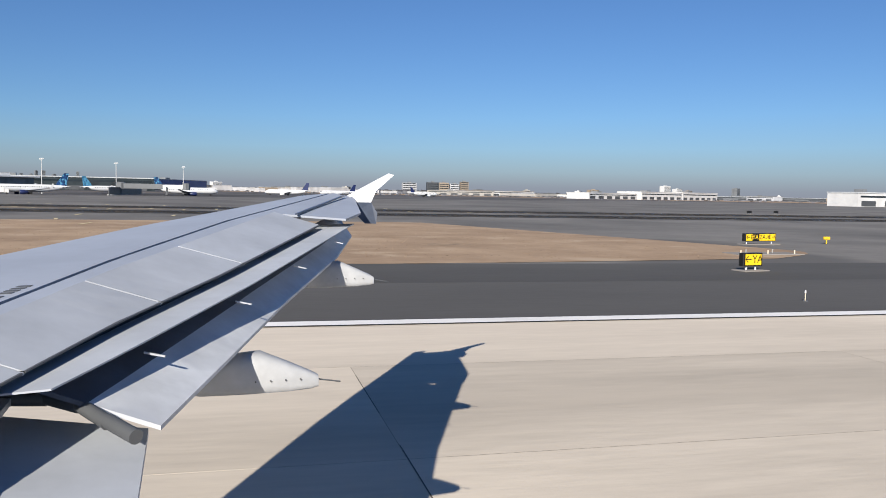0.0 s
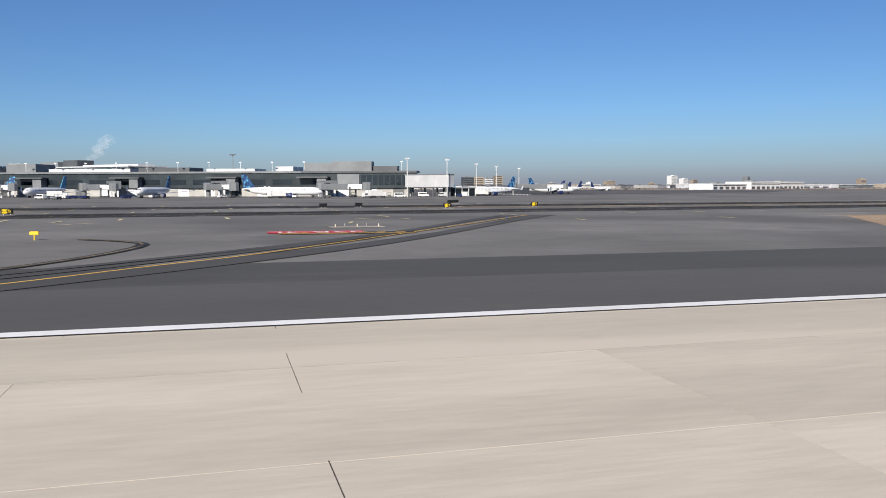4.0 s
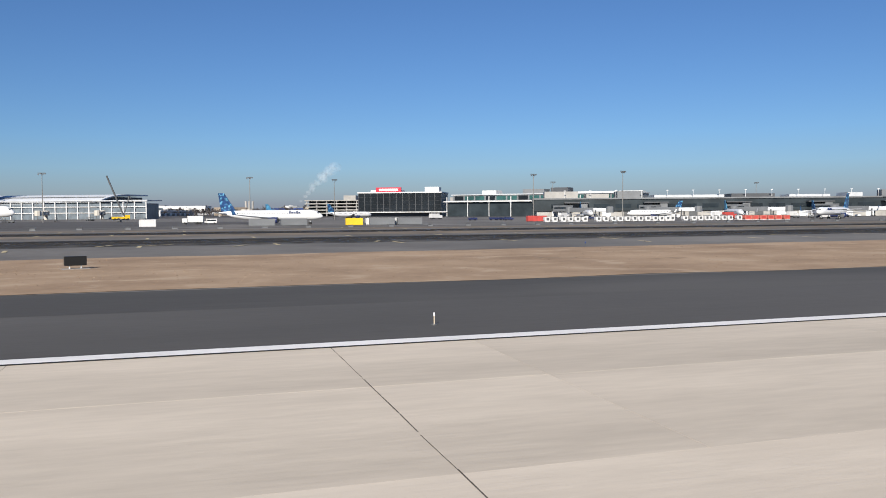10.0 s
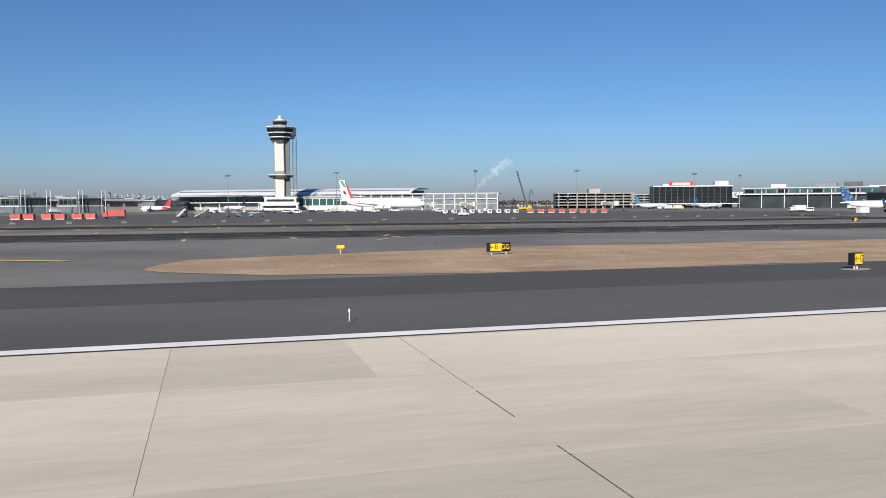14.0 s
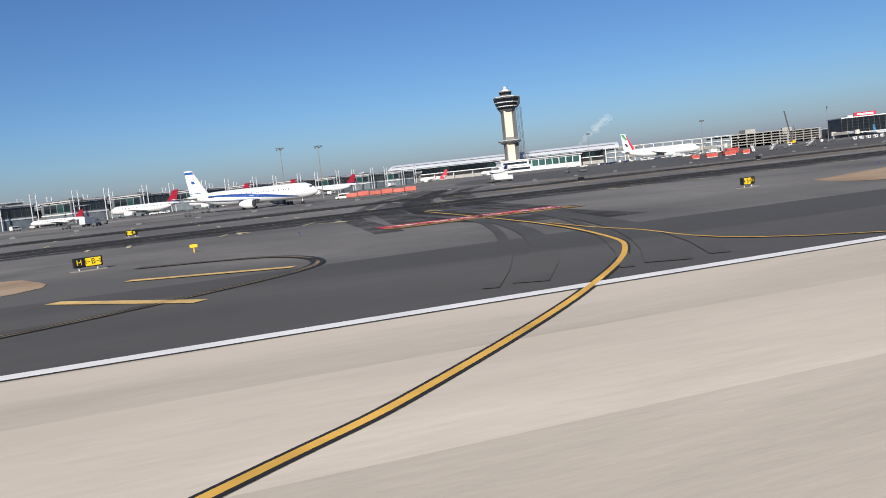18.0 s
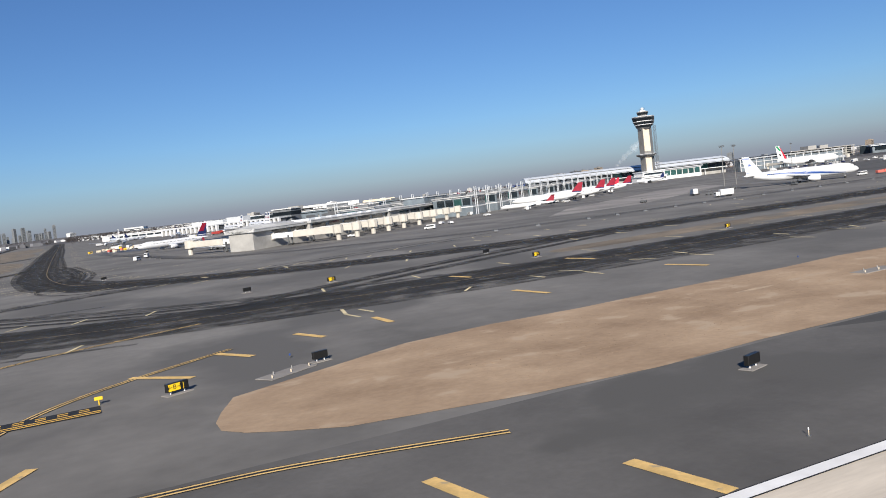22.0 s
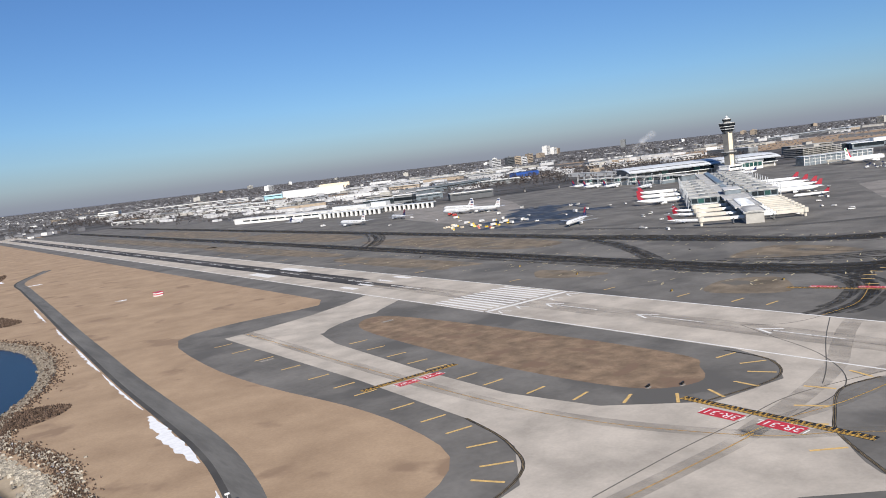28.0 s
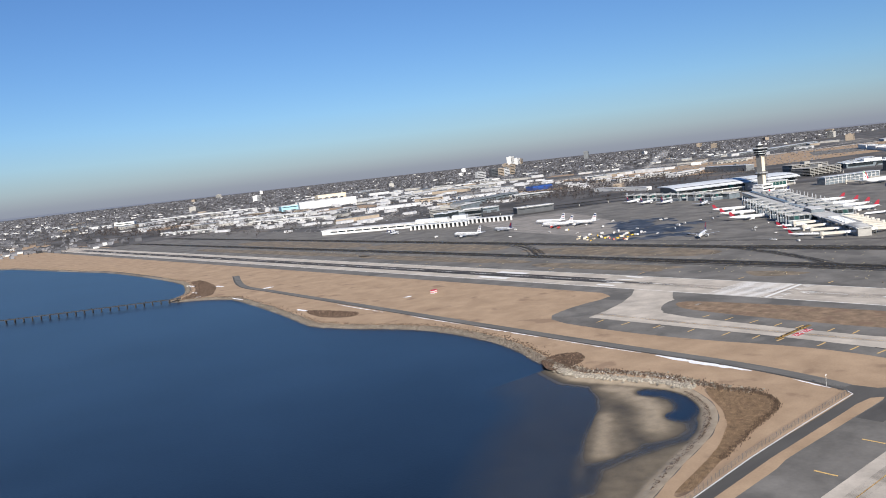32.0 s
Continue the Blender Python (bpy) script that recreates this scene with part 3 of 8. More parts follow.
sheet("road_junction", [(-1604, 172), (-1596, 171), (-1595, 159), (-1588, 150.5), (-1576, 147), (-1590, 138), (-1640, 138), (-1640, 149.5), (-1612, 149.5), (-1607, 151.5), (-1611, 155.5), (-1625, 157), (-1625, 162), (-1609, 164)], 0.1185, M["asphalt"], "dark asphalt where the service road meets the taxiway", "asphalt")


def ragged(line, w0, w1):
    """A strip of ever-changing width along a line."""
    L1, L2 = [], []
    for i, (x, y) in enumerate(line):
        k = math.sin(math.pi * (i + 0.3) / len(line)) ** 0.5
        L1.append((x - k * random.uniform(w0, w1), y))
        L2.append((x + k * random.uniform(0, 0.5 * w0), y + random.uniform(-0.5, 0.5)))
    return L1 + L2[::-1]


def snow(y0, y1, off, w0, w1):
    line = [(float(np.interp(-y, [-p[1] for p in ROAD], [p[0] for p in ROAD])) - off, y) for y in np.arange(y0, y1, 2.5)]
    sheet("snow_patch", ragged(line, w0, w1), 0.16, M["snow"], "melting strip of old snow beside the road", "snow")


for y0, y1, off, w0, w1 in ((224, 291, 6.0, 2.2, 5.5), (300, 385, 6.0, 0.4, 1.4), (388, 470, 6, 0.6, 2.0), (480, 560, 6, 0.5, 1.8), (176, 200, 6, 0.5, 1.6), (600, 690, 8, 0.6, 2.6), (640, 646, -52, 4, 9)):
    snow(y0, y1, off, w0, w1)
# tidal flat: a bed that rises from the bay to the beach, with bars, a channel and a pool
WATER = -1.6
EDGE = [(-1640, 327), (-1651, 305), (-1660, 284), (-1673, 267), (-1687, 255), (-1706, 243), (-1722, 233), (-1738, 221), (-1756, 207), (-1780, 186), (-1840, 158)]
BEACH = [(-1640, 322), (-1648, 302), (-1645, 288), (-1641, 272), (-1637, 258), (-1636, 246), (-1639, 234), (-1646, 222), (-1656, 209), (-1670, 198), (-1684, 191), (-1698, 186), (-1722, 180), (-1740, 175), (-1770, 166), (-1830, 146)]
POOL = [(-1652, 252), (-1648, 243), (-1650, 232), (-1658, 222), (-1667, 217), (-1674, 217)]
CHANNEL = [(-1674, 217), (-1679, 206), (-1686, 200), (-1697, 198), (-1712, 202), (-1728, 205), (-1746, 208), (-1765, 196)]
BAR = [(-1656, 274), (-1655, 262), (-1664, 246), (-1672, 233), (-1682, 224), (-1694, 216)]
BAR2 = [(-1692, 247), (-1706, 236), (-1719, 227), (-1733, 215)]


def line_gap(X, Y, line):
    """Distance from points to a broken line."""
    best = np.full(X.shape, 1e9)
    for (ax, ay), (bx, by) in zip(line, line[1:]):
        t = np.clip(((X - ax) * (bx - ax) + (Y - ay) * (by - ay)) / ((bx - ax) ** 2 + (by - ay) ** 2), 0, 1)
        best = np.minimum(best, np.hypot(X - ax - t * (bx - ax), Y - ay - t * (by - ay)))
    return best


gx, gy = np.meshgrid(np.arange(-1840, -1630, 1.4), np.arange(140, 332, 1.4), indexing="ij")
side_x = np.interp(gy, [q[1] for q in EDGE[::-1]], [q[0] for q in EDGE[::-1]])
off = np.where(gx > side_x, 1.0, -1.0) * line_gap(gx, gy, EDGE)
shore = line_gap(gx, gy, BEACH)
ripple = np.array([noise.noise(Vector((x * 0.045, y * 0.045, 0))) * 0.055 + noise.noise(Vector((x * 0.16, y * 0.16, 3))) * 0.03 for x, y in zip(gx.ravel(), gy.ravel())]).reshape(gx.shape)
bed = WATER + np.where(off > 0, 0.16 * (1 - np.exp(-off / 5)), np.where(gy > 245, 0.12, np.where(gy > 225, 0.08, 0.05)) * off) + ripple * np.clip(0.45 + off / 30, 0.1, 1)
bed += 0.30 * np.exp(-(line_gap(gx, gy, BAR) / 6.5) ** 2) + 0.24 * np.exp(-(line_gap(gx, gy, BAR2) / 5.0) ** 2) - 0.10 * np.exp(-(line_gap(gx, gy, [(-1676, 250), (-1690, 236), (-1702, 222), (-1712, 210)]) / 6) ** 2)
bed = np.maximum(bed, WATER + 1.58 * np.exp(-(shore / 6.0) ** 2) - 0.25 * (shore > 16))
bed -= 0.26 * np.exp(-(line_gap(gx, gy, CHANNEL) / 4.5) ** 2)
bed -= 0.95 * np.exp(-(line_gap(gx, gy, POOL) / 5.6) ** 2) * (shore > 2.5)
nx, ny = gx.shape
quads = [(i * ny + j, (i + 1) * ny + j, (i + 1) * ny + j + 1, i * ny + j + 1) for i in range(nx - 1) for j in range(ny - 1)]


def grid_sheet(name, z, keep, material, label, category, silt=None):
    me = bpy.data.meshes.new(name)
    k = keep.ravel()
    me.from_pydata([(x * S, y * S, h * S) for x, y, h in zip(gx.ravel(), gy.ravel(), z.ravel())], [], [q for q in quads if k[q[0]] and k[q[2]] and k[q[1]] and k[q[3]]])
    if silt is not None:
        me.attributes.new("silt", "FLOAT", "POINT").data.foreach_set("value", silt.ravel().astype(np.float32))
    for f in me.polygons:
        f.use_smooth = True
    me.materials.append(material)
    return tagged(new(name, me), label, category, kind="structure")


grid_sheet("mud_flat", bed, (bed > WATER - 1.2) & (off > -40), M["tidal_bed"], "brown tidal flat with pale sand bars and a beach", "mud", np.clip((bed - WATER) / 0.6, 0, 1))
deep = np.clip(WATER - bed, 0, None)
grid_sheet("silty_water", np.full(bed.shape, WATER + 0.012), (bed < WATER + 0.08) & (off > -60), M["silt_water"], "silty shallow water over the edge of the flat", "water", 0.85 * np.exp(-deep / 0.2) * np.clip((55 + off) / 25, 0, 1))
REED = [(-1635, 227), (-1630, 214), (-1629, 202), (-1635, 189), (-1649, 182), (-1667, 179), (-1688, 175), (-1707, 171), (-1745, 162), (-1750, 166), (-1716, 174), (-1699, 179), (-1677, 189), (-1660, 202), (-1645, 219)]
sheet("reed_bed", smooth_line(REED, 5, True), 0.11, M["reed_bed"], "brown dead reed bed", "reeds")
sheet("tan_verge", smooth_line([(-1607, 151.5), (-1613, 153.6), (-1635, 154.8), (-1665, 155), (-1691, 155), (-1760, 152), (-2200, 139), (-2200, 136), (-1760, 146), (-1697, 150.5), (-1676, 150), (-1645, 150), (-1613, 150)], 3, True), 0.128, M["grass_shore"], "narrow dry verge along the perimeter road", "grass")


def scatter(name, n, where, make, material, label, category):
    """Many small loose pieces as one object."""
    V, F = [], []
    for _ in range(n):
        x, y, z = where()
        make(V, F, x, y, z)
    me = bpy.data.meshes.new(name)
    me.from_pydata([(a * S, b * S, c * S) for a, b, c in V], [], F)
    me.materials.append(material)
    return tagged(new(name, me), label, category, kind="stuff")


def stone(V, F, x, y, z):
    r, k = random.uniform(0.25, 0.95), len(V)
    for dx, dy, dz in ((-1, -1, -0.5), (1, -0.8, -0.5), (0.9, 1, -0.5), (-1, 0.8, -0.5), (-0.5, -0.4, 0.6), (0.5, -0.3, 0.7), (0.4, 0.5, 0.5), (-0.4, 0.5, 0.65)):
        V.append((x + dx * r * random.uniform(0.7, 1.1), y + dy * r * random.uniform(0.7, 1.1), z + dz * r * random.uniform(0.6, 1)))
    F.extend([tuple(k + i for i in f) for f in ((4, 5, 6, 7), (0, 1, 5, 4), (1, 2, 6, 5), (2, 3, 7, 6), (3, 0, 4, 7))])


def tuft(V, F, x, y, z, h=1.6, w=0.5, n=4):
    for _ in range(n):
        a, k, hh = random.uniform(0, 6.3), len(V), h * random.uniform(0.5, 1.1)
        c, s = math.cos(a) * w, math.sin(a) * w
        lx, ly = random.uniform(-0.5, 0.5) * w, random.uniform(-0.5, 0.5) * w
        V.extend(((x - c + lx, y - s + ly, z), (x + c + lx, y + s + ly, z), (x + lx * 2.4, y + ly * 2.4, z + hh)))
        F.append((k, k + 1, k + 2))


NEAR_COAST = [p for p in COAST if p[0] < -1500 and 318 < p[1] < 1250]


def on_coast():
    i = random.randrange(len(NEAR_COAST) - 1)
    a, b, t = NEAR_COAST[i], NEAR_COAST[i + 1], random.random()
    o = random.gauss(0, 1.7)
    return a[0] + (b[0] - a[0]) * t - o - 1, a[1] + (b[1] - a[1]) * t, min(0.2, -0.2 - o * 0.22)


SPUR = smooth_line([(-1640, 326), (-1645, 316), (-1647, 302), (-1644, 288), (-1640, 272), (-1636.5, 258), (-1635.5, 246), (-1636, 236)], 6)
scatter("rock_spur", 2100, lambda: (lambda q: (q[0] + random.gauss(0, 1.8), q[1] + random.gauss(0, 1.5), 0.1))(random.choice(SPUR)), stone, M["rock_pale"], "line of pale boulders across the beach", "rocks")
BAND = smooth_line([(-1636, 318), (-1640, 304), (-1634, 291), (-1630, 273), (-1627, 256), (-1629, 237), (-1630, 218), (-1627, 204)], 6)
scatter("bank_brush", 1900, lambda: (lambda q: (q[0] + random.gauss(0, 2.6), q[1] + random.gauss(0, 2), 0.05))(random.choice(BAND)), lambda V, F, x, y, z: tuft(V, F, x, y, z, 0.8, 0.22, 4), M["brush"], "dark tangled brush behind the boulders", "brush")
scatter("bank_rocks", 500, lambda: (lambda q: (q[0] + random.gauss(0.5, 2.0), q[1] + random.gauss(0, 2), 0.1))(random.choice(BAND)), stone, M["rock_pale"], "pale stones among the dark brush", "rocks")
WRACK = smooth_line([(-1641, 232), (-1649, 219), (-1659, 208), (-1672, 199), (-1686, 192.5), (-1700, 187.5), (-1724, 181.5), (-1750, 173)], 6)
scatter("wrack_line", 700, lambda: (lambda q: (q[0] + random.gauss(-1.5, 1.6), q[1] + random.gauss(1.2, 1.2), -0.45))(random.choice(WRACK)), lambda V, F, x, y, z: tuft(V, F, x, y, z, 0.3, 0.3, 3), M["brush"], "dark strands of driftwood and weed on the beach", "driftwood")
scatter("shore_rocks", 5200, on_coast, stone, M["rock"], "grey-brown boulders of the shore armour", "rocks")
def in_ring(ring):
    """A random place inside an outline."""
    xs, ys = [q[0] for q in ring], [q[1] for q in ring]
    while True:
        x, y, odd = random.uniform(min(xs), max(xs)), random.uniform(min(ys), max(ys)), False
        for (a, b), (c, d) in zip(ring, ring[1:] + ring[:1]):
            if (b > y) != (d > y) and x < a + (y - b) * (c - a) / (d - b):
                odd = not odd
        if odd:
            return x, y, 0.03


REED_EDGE = smooth_line([(-1632, 222), (-1629, 208), (-1631, 196), (-1638, 187), (-1650, 182), (-1668, 179), (-1690, 174.5), (-1712, 170)], 6)
scatter("reed_edge", 1500, lambda: (lambda q: (q[0] + random.gauss(0, 0.9), q[1] + random.gauss(0, 0.9), 0.05))(random.choice(REED_EDGE)), lambda V, F, x, y, z: tuft(V, F, x, y, z, 1.0, 0.15, 4), M["reed_dark"], "taller dark reeds at the edge of the bed", "reeds")
scatter("reeds", 16000, lambda: in_ring(REED), lambda V, F, x, y, z: tuft(V, F, x, y, z, 0.5, 0.1, 3), M["reed"], "standing brown dead reeds", "reeds")
scatter("shore_brush", 2600, lambda: (lambda p: (p[0] + abs(random.gauss(4, 3)), p[1], 0.05))(on_coast()), lambda V, F, x, y, z: tuft(V, F, x, y, z, 0.7, 0.35, 4), M["brush"], "low brown brush along the shore", "brush")

STRIPS = [[(-1130, 58), (-860, 58), (-860, 80), (-1130, 80)], [(-750, 58), (-625, 58), (-625, 80), (-750, 80)], [(-520, 58), (-412, 58), (-412, 80), (-520, 80)], [(-300, 56), (130, 56), (130, 96), (-300, 92)], [(262, 56), (470, 56), (470, 110), (262, 104)], FIELD, FIELD]
scatter("grass_tufts", 30000, lambda: in_ring(random.choice(STRIPS)), lambda V, F, x, y, z: tuft(V, F, x, y, z + 0.02, 0.05, 0.055, 2), M["tuft_dark"], "low brown tufts in the dry grass", "grass")
scatter("pale_tufts", 14000, lambda: in_ring(random.choice(STRIPS)), lambda V, F, x, y, z: tuft(V, F, x, y, z + 0.02, 0.05, 0.06, 2), M["tuft_pale"], "low bleached tufts in the dry grass", "grass")
for i in range(60):
    x, y, _ = in_ring(random.choice(STRIPS))
    w, d = random.uniform(1.0, 4.5), random.uniform(0.5, 1.6)
    sheet("dirt_patch", smooth_line([(x - w, y), (x - w * 0.4, y - d * random.uniform(0.6, 1)), (x + w * 0.5, y - d * 0.7), (x + w, y + d * 0.2), (x + w * 0.3, y + d), (x - w * 0.5, y + d * 0.6)], 3, True), 0.136 + 0.0005 * i, M["tuft_pale" if i % 3 else "tuft_dark"], "bare worn patch in the dry grass", "soil")
BRUSH = smooth_line([(-1636, 343), (-1622, 346), (-1610, 337), (-1620, 322), (-1642, 318), (-1648, 326)], 5, True)
BRUSH2 = smooth_line([(-1604, 690), (-1592, 650), (-1590, 622), (-1606, 614), (-1617, 640), (-1614, 672)], 5, True)
BRUSH3 = smooth_line([(-1630, 950), (-1608, 976), (-1588, 1012), (-1570, 1062), (-1558, 1100), (-1543, 1100), (-1558, 1020), (-1584, 960), (-1606, 930)], 5, True)
for ring, n in ((BRUSH, 700), (BRUSH2, 900), (BRUSH3, 1600)):
    sheet("brush_bed", ring, 0.1, M["reed_bed"], "brown marsh ground under dead brush", "brush")
    scatter("brush_clumps", n, lambda: in_ring(ring), lambda V, F, x, y, z: tuft(V, F, x, y, z, 0.9, 0.4, 4), M["brush"], "dark bare brush clumps near the shore", "brush")
for x, y, w, d in ((-1636, 297, 1.2, 5), (-1631, 281, 1.0, 4), (-1628, 262, 1.6, 3), (-1627.5, 254, 1.2, 3), (-1632, 240, 0.8, 1.4), (-1629, 231, 0.7, 2), (-1600, 985, 3, 9), (-1575, 1060, 4, 14), (-1615, 940, 8, 3), (-1560, 1000, 3, 12), (-1606, 700, 3, 10), (-1540, 900, 8, 4), (-1600, 860, 2, 14)):
    sheet("snow_patch", smooth_line([(x - w, y), (x - w * 0.4, y - d), (x + w * 0.8, y - d * 0.7), (x + w * 0.5, y + d * 0.2), (x + w * 0.7, y + d), (x - w * 0.5, y + d * 0.8)], 4, True), 0.16, M["snow"], "small leftover patch of old snow", "snow")

# ---- painted markings ----
ZM = 0.21


def bar(parent, x0, x1, y0, y1, material, z=ZM, name="stripe", edge=0.0):
    if edge:
        part("stripe_border", sheet_bm([(x0 - edge, y0 - edge), (x1 + edge, y0 - edge), (x1 + edge, y1 + edge), (x0 - edge, y1 + edge)], z - 0.02), M["black_paint"], parent)
    return part(name, sheet_bm([(x0, y0), (x1, y0), (x1, y1), (x0, y1)], z), material, parent)


edge_marks = root("edge_line", label="white painted runway edge line on concrete", category="road marking")
bar(edge_marks, -1358, 1900, 27.95, 28.85, M["white_paint"], edge=0.12)
threshold = root("threshold_stripes", label="white threshold stripes with black borders", category="road marking")
for y in (25.5, 21.9, 18.3, 14.6, 11.0, 7.3, 3.7, -2, -6, -10):
    bar(threshold, -13, 34.5, y, y + 1.85, M["white_paint"], edge=0.17)
bar(threshold, 37, 40, 2, 28.3, M["white_paint"])
bar(threshold, 41, 41.4, 2, 28.3, M["black_paint"])
chevrons = root("arrow_head", label="white arrowhead marking with dark outline", category="road marking")
for pts in ([(45.7, 20.9), (57.0, 23.1), (58.0, 23.9), (45.7, 21.8)], [(45.7, 19.6), (56.7, 19.4), (57.7, 20.2), (45.7, 20.5)]):
    part("stripe_border", sheet_bm([(x + 0.25 * (1 if x > 50 else -1), y + 0.2 * (1 if i > 1 else -1)) for i, (x, y) in enumerate(pts)], ZM - 0.02), M["black_paint"], chevrons)
    part("stripe", sheet_bm(pts, ZM), M["white_paint"], chevrons)
for x0, x1, rows in ((-146, -123, ((15.9, 18.1), (12.9, 15.0), (9.9, 12))), (-323, -276, ((9.6, 18.9),)), (-451, -428, ((12.7, 15.0), (9.3, 11.6))), (-606, -583, ((15.9, 18.1),)), (-890, -867, ((9.3, 11.6),))):
    bars_ob = root("touchdown_bars", label="white touchdown bars with black borders", category="road marking", group="touchdown bars")
    for y0, y1 in rows:
        bar(bars_ob, x0, x1, y0, y1, M["white_paint"], edge=0.17)

# taxi lines in yellow with black edges
lines_ob = root("taxi_lines", label="yellow taxi guide lines with black edges", category="road marking")


def edge_pair(pts):
    """The double yellow line on black at the edge of a taxiway."""
    pts = smooth_line(pts, 10)
    part("line_border", ribbon_bm(pts, 1.05, ZM - 0.012), M["black_paint"], lines_ob)
    for o in (-0.3, 0.3):
        q = []
        for j in range(len(pts)):
            a, b = Vector(pts[max(0, j - 1)]), Vector(pts[min(len(pts) - 1, j + 1)])
            d = (b - a).normalized()
            q.append((pts[j][0] - d.y * o, pts[j][1] + d.x * o))
        part("line", ribbon_bm(q, 0.24, ZM + 0.004), M["bar_yellow"], lines_ob)


for pts in ([(-1214, 36), (-1210, 43), (-1204, 53), (-1198, 67), (-1197, 82)], [(-1185, 66), (-1186, 85), (-1179, 108), (-1169, 122), (-1143, 133)], [(-1136, 46), (-1150, 50), (-1167, 53), (-1171, 67), (-1168, 79), (-1160, 90), (-1144, 102)]):
    edge_pair(pts)


def taxi_line(pts, w=0.3, z=ZM):
    pts = smooth_line(pts, 8) if len(pts) > 2 else pts
    part("line_border", ribbon_bm(pts, w * 1.9, z - 0.015), M["black_paint"], lines_ob)
    part("line", ribbon_bm(pts, w, z + 0.005), M["yellow_paint"], lines_ob)


for pts in ([(106, 3.6), (121, 11), (125, 13), (131, 16), (146, 25), (166, 40), (176, 51), (188, 66), (230, 128)], [(-436, 12), (-411, 23), (-402, 29), (-385, 43), (-372, 60), (-361, 82), (-345, 123)], [(-290, 9), (-323, 17), (-336, 29), (-350, 45), (-356, 62), (-352, 90)], [(-358, 29), (-356, 40), (-352, 75), (-347, 118)],
            [(-846, 4), (-833, 14), (-828, 18), (-819, 27), (-811, 37), (-807, 46), (-803, 66), (-798, 112)], [(-760, 10), (-801, 30), (-804, 48), (-803, 62)], [(-1197, 80), (-1197, 100), (-1196, 132)], [(-1176, 30), (-1181, 40), (-1185, 61), (-1186, 72)], [(-1180, 44), (-1185, 66), (-1185, 85)],
            [(-1512, 400), (-1511, 250), (-1506, 170), (-1488, 118), (-1470, 98), (-1440, 60)], [(-1417, 110), (-1450, 112), (-1486, 118), (-1560, 115), (-2200, 115)],
            [(-1359, 172), (-1330, 172), (-1290, 188)]):
    taxi_line(pts, 0.3 if pts[0][1] < 6 else 0.2)
for pts in (A_LINE, B_LINE):
    part("line", ribbon_bm(pts, 0.3, ZM), M["faded_yellow"], lines_ob)
# edge arcs of the connecting taxiways: double yellow lines
for pts in ([(130, 31), (150, 36), (163, 45), (171, 58), (174, 72), (168, 80)], [(-450, 31), (-425, 40), (-402, 50), (-389, 62), (-386, 70), (-394, 76)], [(-870, 31), (-846, 36), (-830, 46), (-824, 54), (-826, 64), (-836, 70)], [(-300, 31), (-318, 37), (-330, 52), (-332, 70)],
            [(-1524, 190), (-1530, 162), (-1546, 141), (-1600, 125)], [(-1421, 172), (-1424, 152), (-1440, 139), (-1470, 142)], [(-1490, 80), (-1474, 100), (-1462, 108), (-1441, 118), (-1424, 115)], [(-1200, 230), (-1206, 262), (-1196, 300)]):
    part("line_border", ribbon_bm([(x, y + 0.27) for x, y in smooth_line(pts, 8)], 1.0, ZM - 0.012), M["black_paint"], lines_ob)
    for o in (0, 0.55):
        part("line", ribbon_bm([(x, y + o) for x, y in smooth_line(pts, 8)], 0.14, ZM), M["faded_yellow"], lines_ob)

# deceptive-pavement bars on shoulders
bar_mesh = {}
for length in (6, 7, 9, 12):
    bm = sheet_bm([(-length / 2, -0.5), (length / 2, -0.5), (length / 2, 0.5), (-length / 2, 0.5)], 0)
    bm.transform(Matrix.Scale(S, 4))
    bar_mesh[length] = bpy.data.meshes.new("shoulder_bar")
    bm.to_mesh(bar_mesh[length])
    bm.free()
    bar_mesh[length].materials.append(M["bar_yellow"])
bars_root = root("shoulder_bars", label="short yellow shoulder bars on dark asphalt", category="road marking")


def ybar(x, y, ang, length=9):
    shared("bar", bar_mesh[length], bars_root, (x, y, ZM * LAYER), radians(ang))


for x, y, a, l in ((-446, 35.5, 112, 6), (-433, 40, 124, 7), (-421, 45.5, 129, 7), (-409.5, 52, 141, 7), (-399, 60.5, 173, 9), (-293, 34.6, 95, 9), (-317, 43.5, 50, 7), (-306, 38, 75, 7), (-743, 34.5, 80, 9), (-859.5, 34, 85, 9), (-847.5, 38, 110, 9), (-836, 46, 130, 12), (-831, 56, 150, 12),
                   (159, 62, 150, 9), (147, 41, 105, 9), (155, 50, 120, 9), (133, 36, 100, 7), (-1202, 67, 165, 9), (-1207, 54.5, 160, 9), (-1167, 61, 60, 7), (-1133.5, 32.5, 98, 7), (-1143.5, 38.5, 100, 6), (-1153.5, 91, 130, 9), (-1144.5, 97, 116, 7), (-1134, 101.5, 106, 7), (-1123, 103.5, 90, 7), (-1098.5, 104.5, 95, 9), (-1093.5, 138.5, 98, 7), (-1069.5, 103, 97, 9), (-1067.5, 136, 97, 9), (-550, 60, 120, 9), (-545, 46, 110, 9), (-540, 78, 150, 9), (-702, 34, 85, 9), (-776, 34, 80, 9)):
    ybar(x, y, a, l)
far_bars = bmesh.new()
